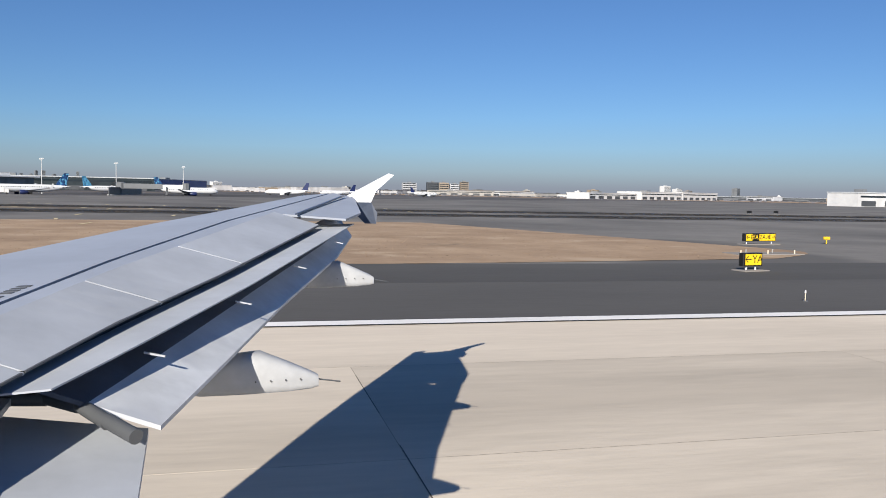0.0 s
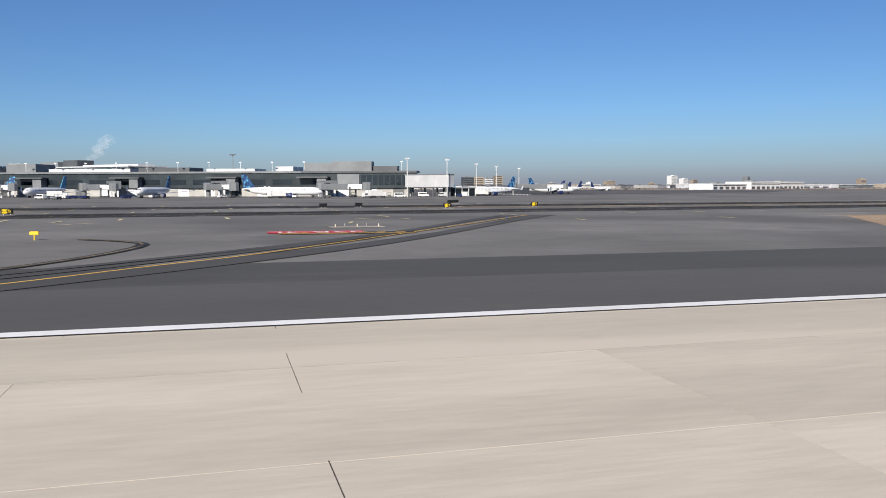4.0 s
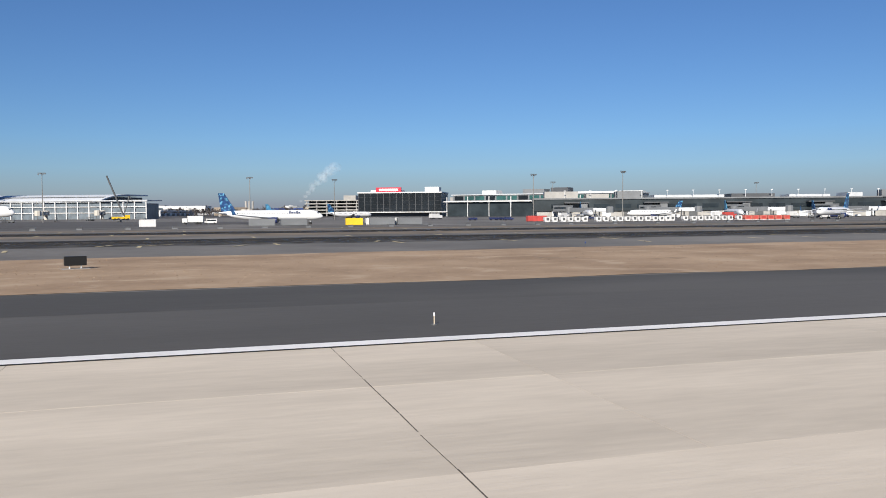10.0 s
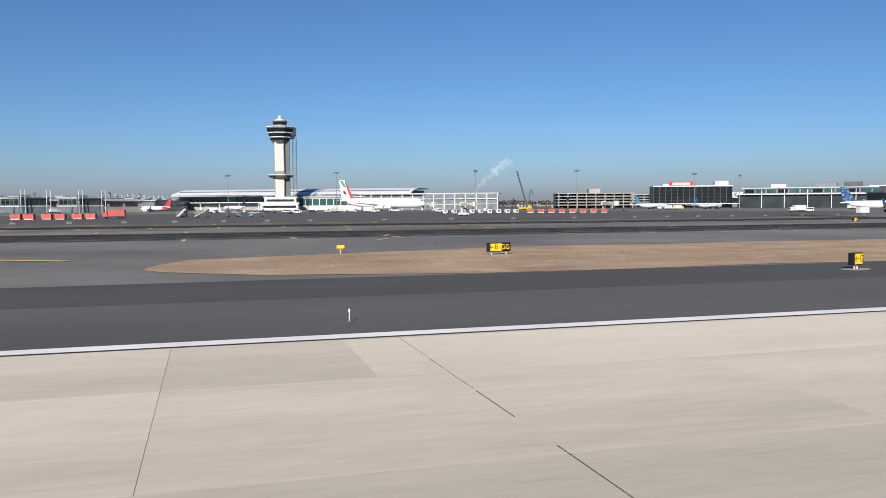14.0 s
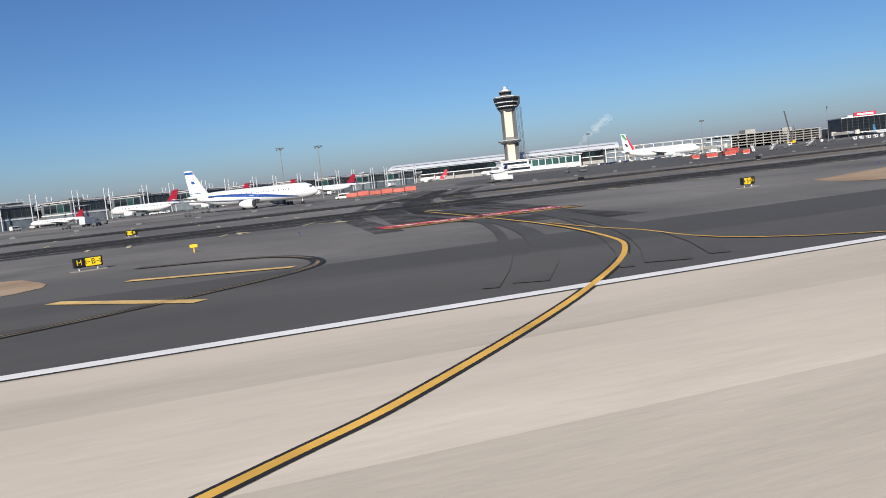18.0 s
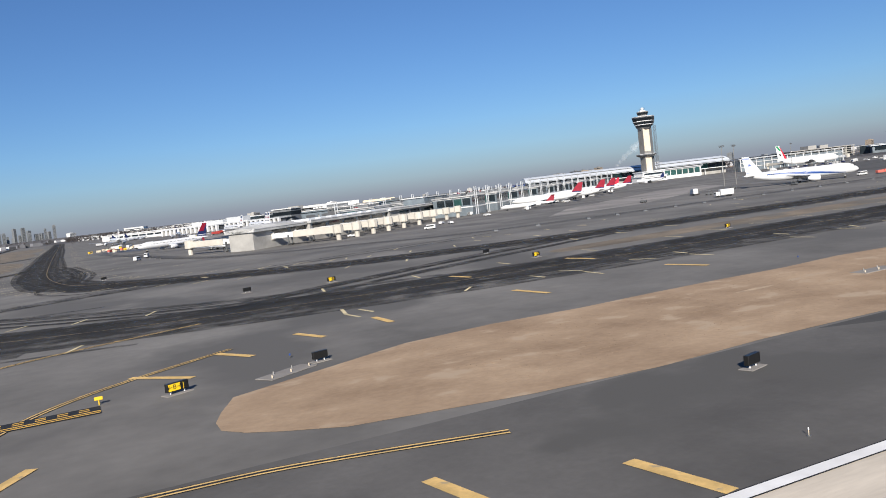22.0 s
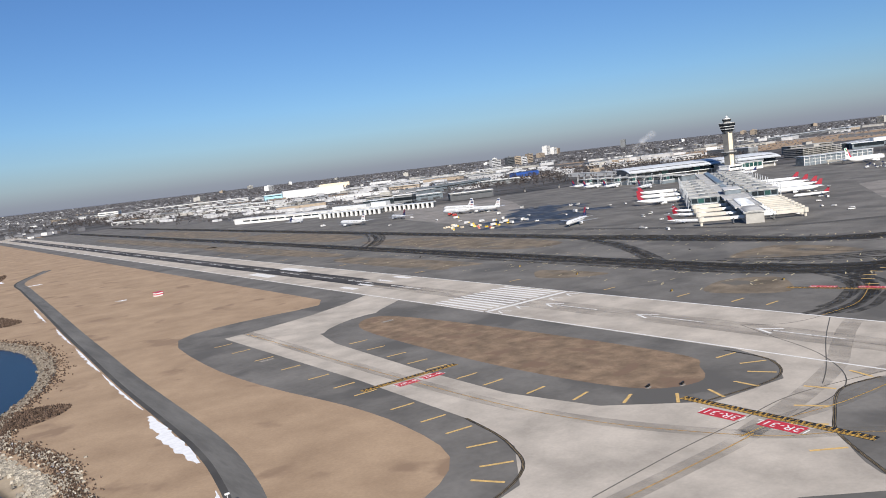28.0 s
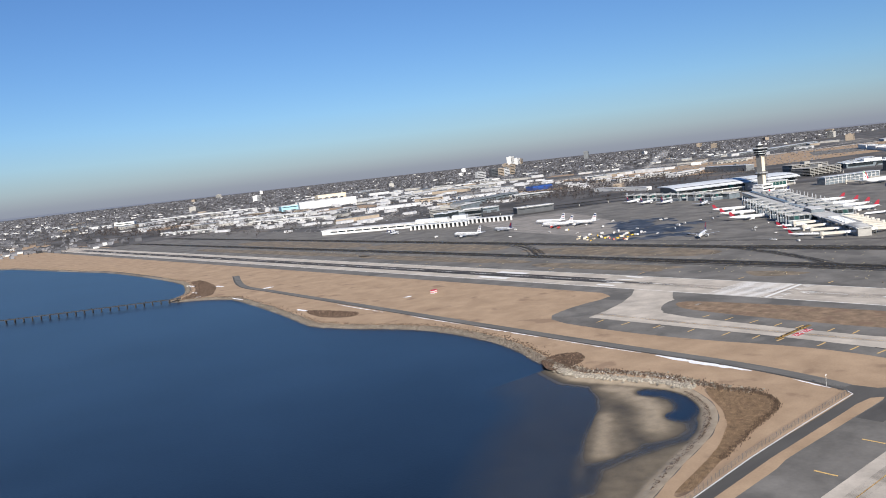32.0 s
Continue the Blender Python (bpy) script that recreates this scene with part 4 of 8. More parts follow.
for k, line in ((0, A_LINE), (1, B_LINE)):
    pts = [p for p in line if -1300 < p[0] < 520 and p[1] < 1500]
    for i in range(0, len(pts) - 1):
        a, b = Vector(pts[i]), Vector(pts[i + 1])
        d = b - a
        n = max(1, int(d.length / 13))
        ang = math.degrees(math.atan2(d.y, d.x))
        for j in range(n):
            p = a + d * (j / n)
            o = Vector((-d.y, d.x)).normalized()
            for side in (-1, 1):
                if random.random() < 0.9:
                    q = p + o * side * (16.5 if k == 0 else 18.5)
                    e = o * 3.2
                    ribbon_bm([(q.x - e.x, q.y - e.y), (q.x + e.x, q.y + e.y)], 0.55, ZM, far_bars)
rb = random.Random(14)
for x0, x1, y0, y1, n, turn in ((-1330, -1290, 200, 560, 34, 0.2), (-1250, -1190, 230, 700, 40, 0.15), (-1130, -760, 108, 122, 30, 1.5), (-1130, -700, 225, 246, 30, 1.5), (-700, 420, 108, 128, 50, 1.5), (-700, 420, 222, 246, 46, 1.5), (-1340, -1190, 560, 1500, 60, 0.2), (-1160, -1120, 300, 620, 20, 0.2)):
    for _ in range(n):
        x, y, a = rb.uniform(x0, x1), rb.uniform(y0, y1), turn + rb.gauss(0, 0.35)
        ribbon_bm([(x - 2.6 * math.cos(a), y - 2.6 * math.sin(a)), (x + 2.6 * math.cos(a), y + 2.6 * math.sin(a))], 0.5, ZM, far_bars)
part("far_bars", far_bars, M["pale_bar"], bars_root)["kind"] = "stuff"
# ring bars of the loop
for pts, off in (([(-1524, 400), (-1522, 260), (-1524, 190), (-1530, 162), (-1546, 141), (-1600, 126), (-1800, 126)], 7), ([(-1492, 350), (-1500, 250), (-1499, 200), (-1490, 165), (-1470, 141), (-1442, 138), (-1424, 152), (-1419, 180)], -6), ([(-1490, 80), (-1474, 100), (-1462, 108), (-1441, 118), (-1424, 115)], -6), ([(-1345, 180), (-1345, 300), (-1345, 900)], 0)):
    pts = smooth_line(pts, 6)
    run = 0.0
    for a, b in zip(pts, pts[1:]):
        d = Vector(b) - Vector(a)
        run += d.length
        if run > 14:
            run = 0
            o = Vector((-d.y, d.x)).normalized() * (-off)
            ybar(b[0] + o.x, b[1] + o.y, math.degrees(math.atan2(d.y, d.x)) + 90, 9)

for pts in ([(-1213, 70), (-1203, 100), (-1203, 130), (-1207, 162), (-1222, 188), (-1248, 199), (-1276, 196), (-1305, 176)],):
    pts = smooth_line(pts, 6)
    run = 0.0
    for a, b in zip(pts, pts[1:]):
        d = Vector(b) - Vector(a)
        run += d.length
        if run > 9:
            run = 0
            ybar(b[0], b[1], math.degrees(math.atan2(d.y, d.x)) + 90, 6)
# thin tyre streaks on the connecting taxiways
for line, offs in (([(-436, 12), (-402, 29), (-372, 60), (-345, 123), (-330, 200)], (-4, -2.6, 2.6, 4.2, 7)), ([(100, 3), (146, 25), (188, 66), (230, 128)], (-4, -2.6, 2.6, 4)), ([(-850, 5), (-819, 27), (-802, 70), (-798, 112)], (-4, -2.6, 2.6, 4, 6)),):
    base_pts = smooth_line(line, 8)
    for o in offs:
        wear_z += 0.0008
        ribbon("tyre_streak", [(x + o + 0.8 * math.sin(0.07 * y + o), y) for x, y in base_pts if y > 29.5], random.uniform(0.6, 2.2), wear_z, M["asphalt_old"], "dark tyre streak along a taxi line", "taxiway")

# hold lines and red surface signs
letter_cache = {}


def text_part(body, size, parent, loc, rz, material, rx=0.0, name="lettering"):
    if (body, size) not in letter_cache:
        cu = bpy.data.curves.new("lettering", "FONT")
        cu.body, cu.size, cu.align_x, cu.align_y = body, size * S, "CENTER", "CENTER"
        tmp = new("lettering", cu)
        me = bpy.data.meshes.new_from_object(tmp)
        bpy.data.objects.remove(tmp)
        me.materials.clear()
        me.materials.append(material)
        letter_cache[(body, size)] = me
    return shared(name, letter_cache[(body, size)], parent, loc, rz, rx)


def hold_line(x0, y0, x1, y1, texts=()):
    ob = root("hold_line", label="yellow and black runway hold line with red surface sign", category="road marking", group="hold lines")
    d = Vector((x1 - x0, y1 - y0))
    n = Vector((-d.y, d.x)).normalized()
    part("line_border", ribbon_bm([(x0, y0), (x1, y1)], 3.4, ZM + 0.01), M["black_paint"], ob)
    for o in (-1.2, -0.5):
        part("line", ribbon_bm([(x0 + n.x * o, y0 + n.y * o), (x1 + n.x * o, y1 + n.y * o)], 0.32, ZM + 0.025), M["yellow_paint"], ob)
    bm = bmesh.new()
    k = int(d.length / 1.8)
    for i in range(k):
        a, b = i / k, (i + 0.5) / k
        for o in (0.35, 1.1):
            ribbon_bm([(x0 + d.x * a + n.x * o, y0 + d.y * a + n.y * o), (x0 + d.x * b + n.x * o, y0 + d.y * b + n.y * o)], 0.32, ZM + 0.025, bm)
    part("dashes", bm, M["yellow_paint"], ob)["kind"] = "stuff"
    ang = math.atan2(d.y, d.x)
    for cx, cy, w, h, body, turn in texts:
        bm = sheet_bm([(-w / 2, -h / 2), (w / 2, -h / 2), (w / 2, h / 2), (-w / 2, h / 2)], 0)
        part("red_panel", bm, M["red_paint"], ob, loc=(cx, cy, (ZM + 0.012) * LAYER), rz=ang + turn)
        text_part(body, h * 0.85, ob, (cx, cy, (ZM + 0.03) * LAYER), ang + turn, M["white_paint"])
    return ob


hold_line(-1204, 80.5, -1160, 80.5, ((-1190.6, 85.6, 8.8, 3.6, "22R-4L", math.pi), (-1180.0, 86.2, 8.8, 3.6, "22R-4L", math.pi)))
hold_line(-1472, 150, -1472, 92, ((-1478, 132, 12, 5.5, "13R-31L", math.pi), (-1477, 114, 12, 5.5, "13R-31L", math.pi)))
hold_line(-1529, 246.5, -1487, 246.5, ((-1513, 241, 9, 4.5, "22R-4L", 0), (-1502, 241, 9, 4.5, "22R-4L", 0)))
hold_line(-1386, 78, -1359, 77.5)
hold_line(-1312, 216, -1299, 168, ((-1305, 202, 12, 4.2, "31L-13R", math.pi), (-1299, 182, 12, 4.2, "31L-13R", math.pi)))
hold_line(-372, 82, -330, 81, ((-366, 84, 12, 4, "22R-4L", math.pi), (-347, 84, 12, 4, "22R-4L", math.pi)))
hold_line(-812, 81.5, -790, 80.5, ((-806, 84, 12, 4, "22R-4L", math.pi), (-796, 84, 10, 4, "22R-4L", math.pi)))
hold_line(186, 84, 200, 83, ((190, 86, 10, 4, "22R-4L", math.pi),))

# crossing runway: edge lines, displaced threshold arrows, threshold stripes, rubber
cross_marks = root("crossing_markings", label="white markings of the crossing runway", category="road marking")
for x in (-1417, -1359.8):
    bar(cross_marks, x - 0.1, x + 0.9, 29, 2600, M["white_paint"])
bar(cross_marks, -1417, -1359, 316, 319, M["white_paint"], name="threshold_bar")
for i in range(12):
    x = -1414 + i * 4.55
    bar(cross_marks, x, x + 2.2, 322, 368, M["white_paint"])
for y in (59, 120, 181, 242, 303):
    bar(cross_marks, -1388.9, -1388.1, y - 36, y - 7, M["white_paint"], name="arrow_shaft", edge=0.2)
    for s in (-1, 1):
        part("arrow_wing", ribbon_bm([(-1388.5, y), (-1388.5 + s * 4.2, y - 9)], 1.2, ZM), M["white_paint"], cross_marks)
for x in (-1412, -1400, -1377, -1365):
    for s in (-1, 1):
        part("arrow_wing", ribbon_bm([(x, 313), (x + s * 3, 306)], 1.0, ZM), M["white_paint"], cross_marks)
for pts in ([(-1386, 190), (-1395, 172), (-1412, 140), (-1440, 118), (-1486, 117)], [(-1386, 190), (-1376, 176), (-1359, 171)], [(-1417, 95), (-1380, 118), (-1359, 125)], [(-1359, 168), (-1390, 152), (-1423, 133), (-1439, 125)], [(-1540, 121), (-1507, 124), (-1479, 125), (-1453, 126), (-1417, 117)]):
    part("wear_line", ribbon_bm(smooth_line(pts, 8), 0.35, ZM - 0.01), M["asphalt"], cross_marks)
for x in (-1410, -1396, -1380, -1367):
    bar(cross_marks, x, x + 5 if x in (-1410, -1367) else x + 3, 470, 490, M["white_paint"])
for x in (-1409, -1380):
    bar(cross_marks, x, x + 9, 615, 660, M["white_paint"])
for y in range(420, 2500, 60):
    bar(cross_marks, -1389, -1388, y, y + 36, M["white_paint"], name="centre_dash")
for cx, y0, y1 in ((-1395, 480, 2300), (-1389, 440, 2250), (-1382, 500, 2300)):
    ribbon("runway_rubber", [(cx, y) for y in np.linspace(y0, y1, 12)], 6.5, 0.185 + (cx + 1396) * 0.0004, M["rubber2"], "black tyre rubber on the touchdown zone", "rubber")

for pts, w in (([(-1394, 30), (-1394, 470)], 8), ([(-1387, 30), (-1386, 300), (-1390, 480)], 9), ([(-1359, 158), (-1376, 152), (-1398, 142), (-1420, 132), (-1450, 124), (-1486, 118)], 7), ([(-1511, 404), (-1511, 250), (-1506, 172), (-1488, 120), (-1466, 94), (-1440, 60)], 6), ([(-1420, 112), (-1450, 113), (-1486, 118), (-1560, 115.5), (-2200, 115.5)], 6), ([(-1359, 128), (-1400, 116), (-1425, 122)], 6)):
    wear_z += 0.0004
    ribbon("concrete_wear", smooth_line(pts, 8), w, wear_z, M["concrete_wear"], "grey tyre wear on pale concrete", "wear")

# ---- materials of things ----
M["white"] = mat("white aircraft paint", (0.70, 0.71, 0.72), 0.3, 0.03, 6, 0.5)
M["white_wall"] = mat("white cladding", (0.64, 0.64, 0.635), 0.6, 0.06, 10, 1.0, rand=0.06)
M["grey_wall"] = mat("grey metal cladding", (0.17, 0.18, 0.19), 0.5, 0.1, 12, 1.0)
M["dark_wall"] = mat("dark grey cladding", (0.075, 0.08, 0.088), 0.5, 0.12, 12, 1.0)
M["concrete_wall"] = mat("concrete wall", (0.36, 0.35, 0.33), 0.85, 0.1, 8, 0.6, rand=0.08)
M["cream"] = mat("cream panel", (0.74, 0.63, 0.47), 0.7, 0.05, 6, 0.6)
M["roof"] = mat("light metal roof", (0.50, 0.52, 0.54), 0.45, 0.08, 14, 1.5)
M["roof_pale"] = mat("pale metal roof", (0.66, 0.69, 0.72), 0.5, 0.05, 14, 1.5)
M["roof_dark"] = mat("tar roof", (0.16, 0.16, 0.16), 0.9, 0.15, 14, 1.5)
M["glass"] = mat("dark window glass", (0.02, 0.028, 0.034), 0.08, 0.2, 20, 3, spec=0.8)
M["black_glass"] = mat("black tinted glass", (0.012, 0.016, 0.02), 0.3, 0.2, 20, 3, spec=0.15)
M["green_glass"] = mat("green window glass", (0.03, 0.09, 0.085), 0.1, 0.2, 20, 3, spec=0.8)
M["mast_white"] = mat("weathered white mast paint", (0.52, 0.54, 0.56), 0.5, 0.06, 4, 0.4)
M["tower_dark"] = mat("dark tower cladding", (0.115, 0.12, 0.128), 0.5, 0.1, 6, 0.8)
M["tower_side"] = mat("grey precast tower side", (0.20, 0.195, 0.185), 0.7, 0.08, 6, 0.8)
M["faded_red"] = mat("sun-bleached red canvas", (0.50, 0.13, 0.10), 0.8, 0.12, 4, 0.5, rand=0.12)
M["steel"] = mat("painted steel", (0.72, 0.73, 0.74), 0.4, 0.05, 4, 0.4)
M["dark_steel"] = mat("dark steel", (0.10, 0.105, 0.11), 0.5, 0.1, 4, 0.4)
M["pier_roof"] = mat("weathered grey roof membrane", (0.50, 0.50, 0.49), 0.95, 0.15, 14, 1.5)
M["pier_glass"] = mat("blue-grey glazed panels", (0.16, 0.19, 0.215), 0.3, 0.15, 6, 0.8)
M["dark_glass"] = mat("dark teal glazing", (0.032, 0.042, 0.048), 0.35, 0.2, 14, 2, spec=0.3)
M["timber"] = mat("tarred timber", (0.045, 0.04, 0.036), 0.9, 0.2, 3, 0.3)
M["bridge"] = mat("cream bridge cladding", (0.53, 0.50, 0.44), 0.6, 0.06, 6, 0.8, rand=0.08)
M["rubber_black"] = mat("black rubber", (0.02, 0.02, 0.02), 0.8, 0.1, 2, 0.2)
M["red"] = mat("red paint", (0.47, 0.07, 0.06), 0.45, 0.08, 4, 0.4, rand=0.1)
M["signal_red"] = mat("bright red paint", (0.50, 0.02, 0.045), 0.4, 0.05, 4, 0.4)
M["navy"] = mat("navy paint", (0.02, 0.03, 0.10), 0.35, 0.05, 4, 0.4)
M["blue"] = mat("navy tail paint", (0.018, 0.06, 0.17), 0.35, 0.3, 2.2, 0.8, patch=((0.10, 0.30, 0.46), 1.2, 0.54))
M["sky_blue"] = mat("light blue tail paint", (0.09, 0.30, 0.48), 0.35, 0.3, 2.2, 0.8, patch=((0.02, 0.09, 0.25), 1.2, 0.55))
M["tail_red"] = mat("deep red tail paint", (0.27, 0.012, 0.028), 0.4, 0.08, 4, 0.4)
M["hall_white"] = mat("dull white cladding", (0.46, 0.465, 0.48), 0.7, 0.1, 14, 2, rand=0.2)
M["royal"] = mat("royal blue paint", (0.025, 0.075, 0.28), 0.4, 0.05, 4, 0.4)
M["teal"] = mat("light blue cladding", (0.30, 0.52, 0.62), 0.6, 0.06, 8, 1)
M["green"] = mat("green paint", (0.02, 0.22, 0.09), 0.4, 0.05, 4, 0.4)
M["yellow"] = mat("yellow paint", (0.80, 0.52, 0.03), 0.45, 0.05, 3, 0.3)
M["sand_wall"] = mat("tan brick wall", (0.31, 0.255, 0.20), 0.8, 0.1, 6, 0.8, rand=0.15)
# distance haze put into the town's colours: bluer walls and roofs, greyer trees
M["house"] = mat("haze-tinted house walls", (0.125, 0.128, 0.142), 0.8, 0.1, 20, 2, island=0.75)
M["house_roof"] = mat("haze-tinted shingle roofs", (0.072, 0.072, 0.08), 0.9, 0.1, 20, 2, island=0.5)
M["bare_tree"] = mat("haze-greyed winter branches", (0.058, 0.05, 0.05), 1.0, 0.2, 10, 1, island=0.3)
M["sign_yellow"] = mat("yellow sign face", (0.92, 0.60, 0.02), 0.4, 0.02, 1, 0.1)
M["sign_black"] = mat("black sign face", (0.012, 0.012, 0.012), 0.4, 0.05, 1, 0.1)
M["wing_grey"] = mat("grey wing paint", (0.37, 0.40, 0.455), 0.42, 0.05, 1.5, 0.15)
M["wing_light"] = mat("light grey flap paint", (0.45, 0.475, 0.51), 0.45, 0.06, 0.9, 0.12)
M["flap_paint"] = mat("pale flap paint", (0.60, 0.62, 0.64), 0.45, 0.08, 0.7, 0.1, patch=((0.50, 0.52, 0.55), 0.8, 0.60))
M["fairing_paint"] = mat("grey fairing paint", (0.44, 0.45, 0.46), 0.5, 0.08, 0.5, 0.08)
# dark seams and spar; also shade painted on flap nose and lower fence
M["wing_dark_shade"] = mat("dark wing parts and painted shade", (0.06, 0.075, 0.11), 0.35, 0.15, 0.6, 0.1)


# ---- aircraft ----
def loft(stations, n=14):
    """A body out of rings: x, centre z, half width, half height."""
    bm = bmesh.new()
    rings = []
    for x, z, w, h in stations:
        rings.append([bm.verts.new((x, w * math.cos(2 * math.pi * k / n), z + h * math.sin(2 * math.pi * k / n))) for k in range(n)])
    for a, b in zip(rings, rings[1:]):
        for k in range(n):
            bm.faces.new((a[k], a[(k + 1) % n], b[(k + 1) % n], b[k]))
    bm.faces.new(rings[0][::-1])
    bm.faces.new(rings[-1])
    bmesh.ops.recalc_face_normals(bm, faces=bm.faces)
    return bm


def plank_wing(rows, bm=None):
    """A flying surface out of sections: leading x, trailing x, y, z, thickness. Thin aerofoil."""
    bm = bm or bmesh.new()
    secs = []
    for lx, tx, y, z, th in rows:
        prof = ((0, 0), (0.06, 0.35), (0.3, 0.55), (0.65, 0.38), (1, 0.05), (1, -0.05), (0.6, -0.3), (0.25, -0.42), (0.05, -0.25))
        secs.append([bm.verts.new((lx + (tx - lx) * u, y, z + v * th)) for u, v in prof])
    n = len(secs[0])
    for a, b in zip(secs, secs[1:]):
        for k in range(n):
            bm.faces.new((a[k], a[(k + 1) % n], b[(k + 1) % n], b[k]))
    bm.faces.new(secs[0][::-1])
    bm.faces.new(secs[-1])
    bmesh.ops.recalc_face_normals(bm, faces=bm.faces)
    return bm


def fin_bm(x0, x1, x2, x3, z0, z1, th):
    bm = bmesh.new()
    v = [bm.verts.new((x, s * th * (1 if z == z0 else 0.45), z)) for s in (-1, 1) for x, z in ((x0, z0), (x1, z0), (x3, z1), (x2, z1))]
    for f in ((0, 1, 2, 3), (7, 6, 5, 4), (0, 4, 5, 1), (1, 5, 6, 2), (2, 6, 7, 3), (3, 7, 4, 0)):
        bm.faces.new([v[i] for i in f])
    bmesh.ops.recalc_face_normals(bm, faces=bm.faces)
    return bm


def airliner(label, L, span, r, fin_mat, tall=1.0, engines=2, body=None, band=None, winglet=None, mark=None, tail_engines=False, fin_h=None, stripes=(), sweep=None, group="parked airliners"):
    """An airliner with its nose towards +x, standing at the origin."""
    body = body or M["white"]
    ob = root("airliner", label=label, category="aeroplane", group=group)
    zc = r * tall + (1.1 if L < 38 else 0.45 * r + 0.85)
    H = r * tall
    st = []
    for f, k, dz in ((0, 0.06, -0.28), (0.008, 0.28, -0.24), (0.025, 0.52, -0.17), (0.05, 0.76, -0.09), (0.085, 0.94, -0.02), (0.13, 1, 0), (0.4, 1, 0), (0.64, 1, 0), (0.74, 0.94, 0.05), (0.84, 0.72, 0.2), (0.93, 0.42, 0.38), (1.0, 0.1, 0.5)):
        st.append((L / 2 - f * L, zc + dz * H, r * k, H * k))
    part("fuselage", loft(st), body, ob, smooth=True, sharp=70)
    half, wx = span / 2, L * (0.10 if not tail_engines else 0.02)
    for s in (-1, 1):
        rows = [(wx, wx - 0.17 * L, s * r * 0.6, zc - 0.55 * H, 0.9 * r * 0.4), (wx - 0.09 * L, wx - 0.185 * L, s * half * 0.36, zc - 0.42 * H, 0.5 * r * 0.4), (wx - 0.27 * L * half / (L * 0.48), wx - 0.27 * L * half / (L * 0.48) - 0.04 * L, s * half, zc - 0.05 * H + 0.35, 0.12 * r)]
        w = part("wing", plank_wing(rows), M["wing_grey"] if L > 30 else body, ob, smooth=True)
        if winglet:
            tx = rows[-1][0]
            part("winglet", plank_wing([(tx, tx - 0.04 * L, s * half, rows[-1][3], 0.2), (tx - 0.03 * L, tx - 0.05 * L, s * (half + 0.5), rows[-1][3] + 0.055 * L, 0.1)]), winglet, w, smooth=True)
        tl = [(-0.40 * L, -0.47 * L, s * r * 0.3, zc + 0.35 * H, 0.5), (-0.455 * L, -0.49 * L, s * half * 0.36, zc + 0.5 * H, 0.2)]
        if tail_engines:
            tl = [(-0.45 * L, -0.5 * L, 0, zc + H + 0.14 * L, 0.4), (-0.48 * L, -0.51 * L, s * half * 0.36, zc + H + 0.145 * L, 0.15)]
        part("tailplane", plank_wing(tl), body, ob, smooth=True)
        ys = ((0.34,) if engines == 2 else (0.33, 0.62))
        for yy in ys:
            er = r * (0.58 if engines == 2 else 0.42)
            ey, ex, ez = s * half * yy, wx - 0.02 * L - (yy - 0.34) * 0.2 * L, zc - 0.55 * H - er * 0.75
            if tail_engines:
                er, ey, ex, ez = r * 0.6, s * (r + 0.75), -0.31 * L, zc + 0.35 * H
            e = part("engine", loft([(ex + 0.055 * L, ez, er * 0.86, er * 0.86), (ex + 0.05 * L, ez, er, er), (ex, ez, er, er), (ex - 0.03 * L, ez, er * 0.72, er * 0.72), (ex - 0.05 * L, ez, er * 0.4, er * 0.4)], 12) if True else None, M["navy"] if fin_mat in (M["blue"],) else body, ob, smooth=True, sharp=60)
            e.location = (0, ey * S, 0)
            bm = loft([(ex + 0.0555 * L, ez, er * 0.8, er * 0.8), (ex + 0.057 * L, ez, er * 0.2, er * 0.2)], 12)
            part("fan", bm, M["dark_steel"], e)
        part("window_row", boxes(*[(x, x + 0.32, s * r * 0.93 - 0.05 * s if s < 0 else r * 0.93, s * r * 0.985 + (0.0 if s > 0 else 0.05), zc + 0.24 * H, zc + 0.24 * H + 0.45) for x in np.arange(-0.30 * L, 0.34 * L, 1.06)]) if s < 0 else boxes(*[(x, x + 0.32, r * 0.9, r * 0.99, zc + 0.24 * H, zc + 0.24 * H + 0.45) for x in np.arange(-0.30 * L, 0.34 * L, 1.06)]), M["glass"], ob)["kind"] = "stuff"
    fh = fin_h or 0.155 * L
    fz = zc + 0.75 * H
    fin = part("fin", fin_bm(-0.33 * L, -0.475 * L, -0.445 * L, -0.505 * L, fz, fz + fh + 0.25 * H, r * 0.12), fin_mat, ob)
    # stripes: height and chord share at the lower edge, then at the upper edge
    for m, a, a0, a1, b, b0, b1 in stripes:
        def fx(v, u):
            le, te = -0.33 - 0.115 * v, -0.475 - 0.03 * v
            return L * (le + (te - le) * u)
        FH = fh + 0.25 * H
        part("fin_stripe", fin_bm(fx(a, a0), fx(a, a1), fx(b, b0), fx(b, b1), fz + a * FH, fz + b * FH, r * 0.128), m, fin)
    part("cockpit_window", boxes((L / 2 - 0.06 * L, L / 2 - 0.031 * L, -r * 0.5, r * 0.5, zc + 0.26 * H, zc + 0.5 * H), bev=0.1), M["glass"], ob)
    if band:
        for m, z0, z1, x0, x1 in band:
            part("livery_band", boxes((x0 * L, x1 * L, -r * 1.012, r * 1.012, zc + z0 * H, zc + z1 * H)), m, ob)
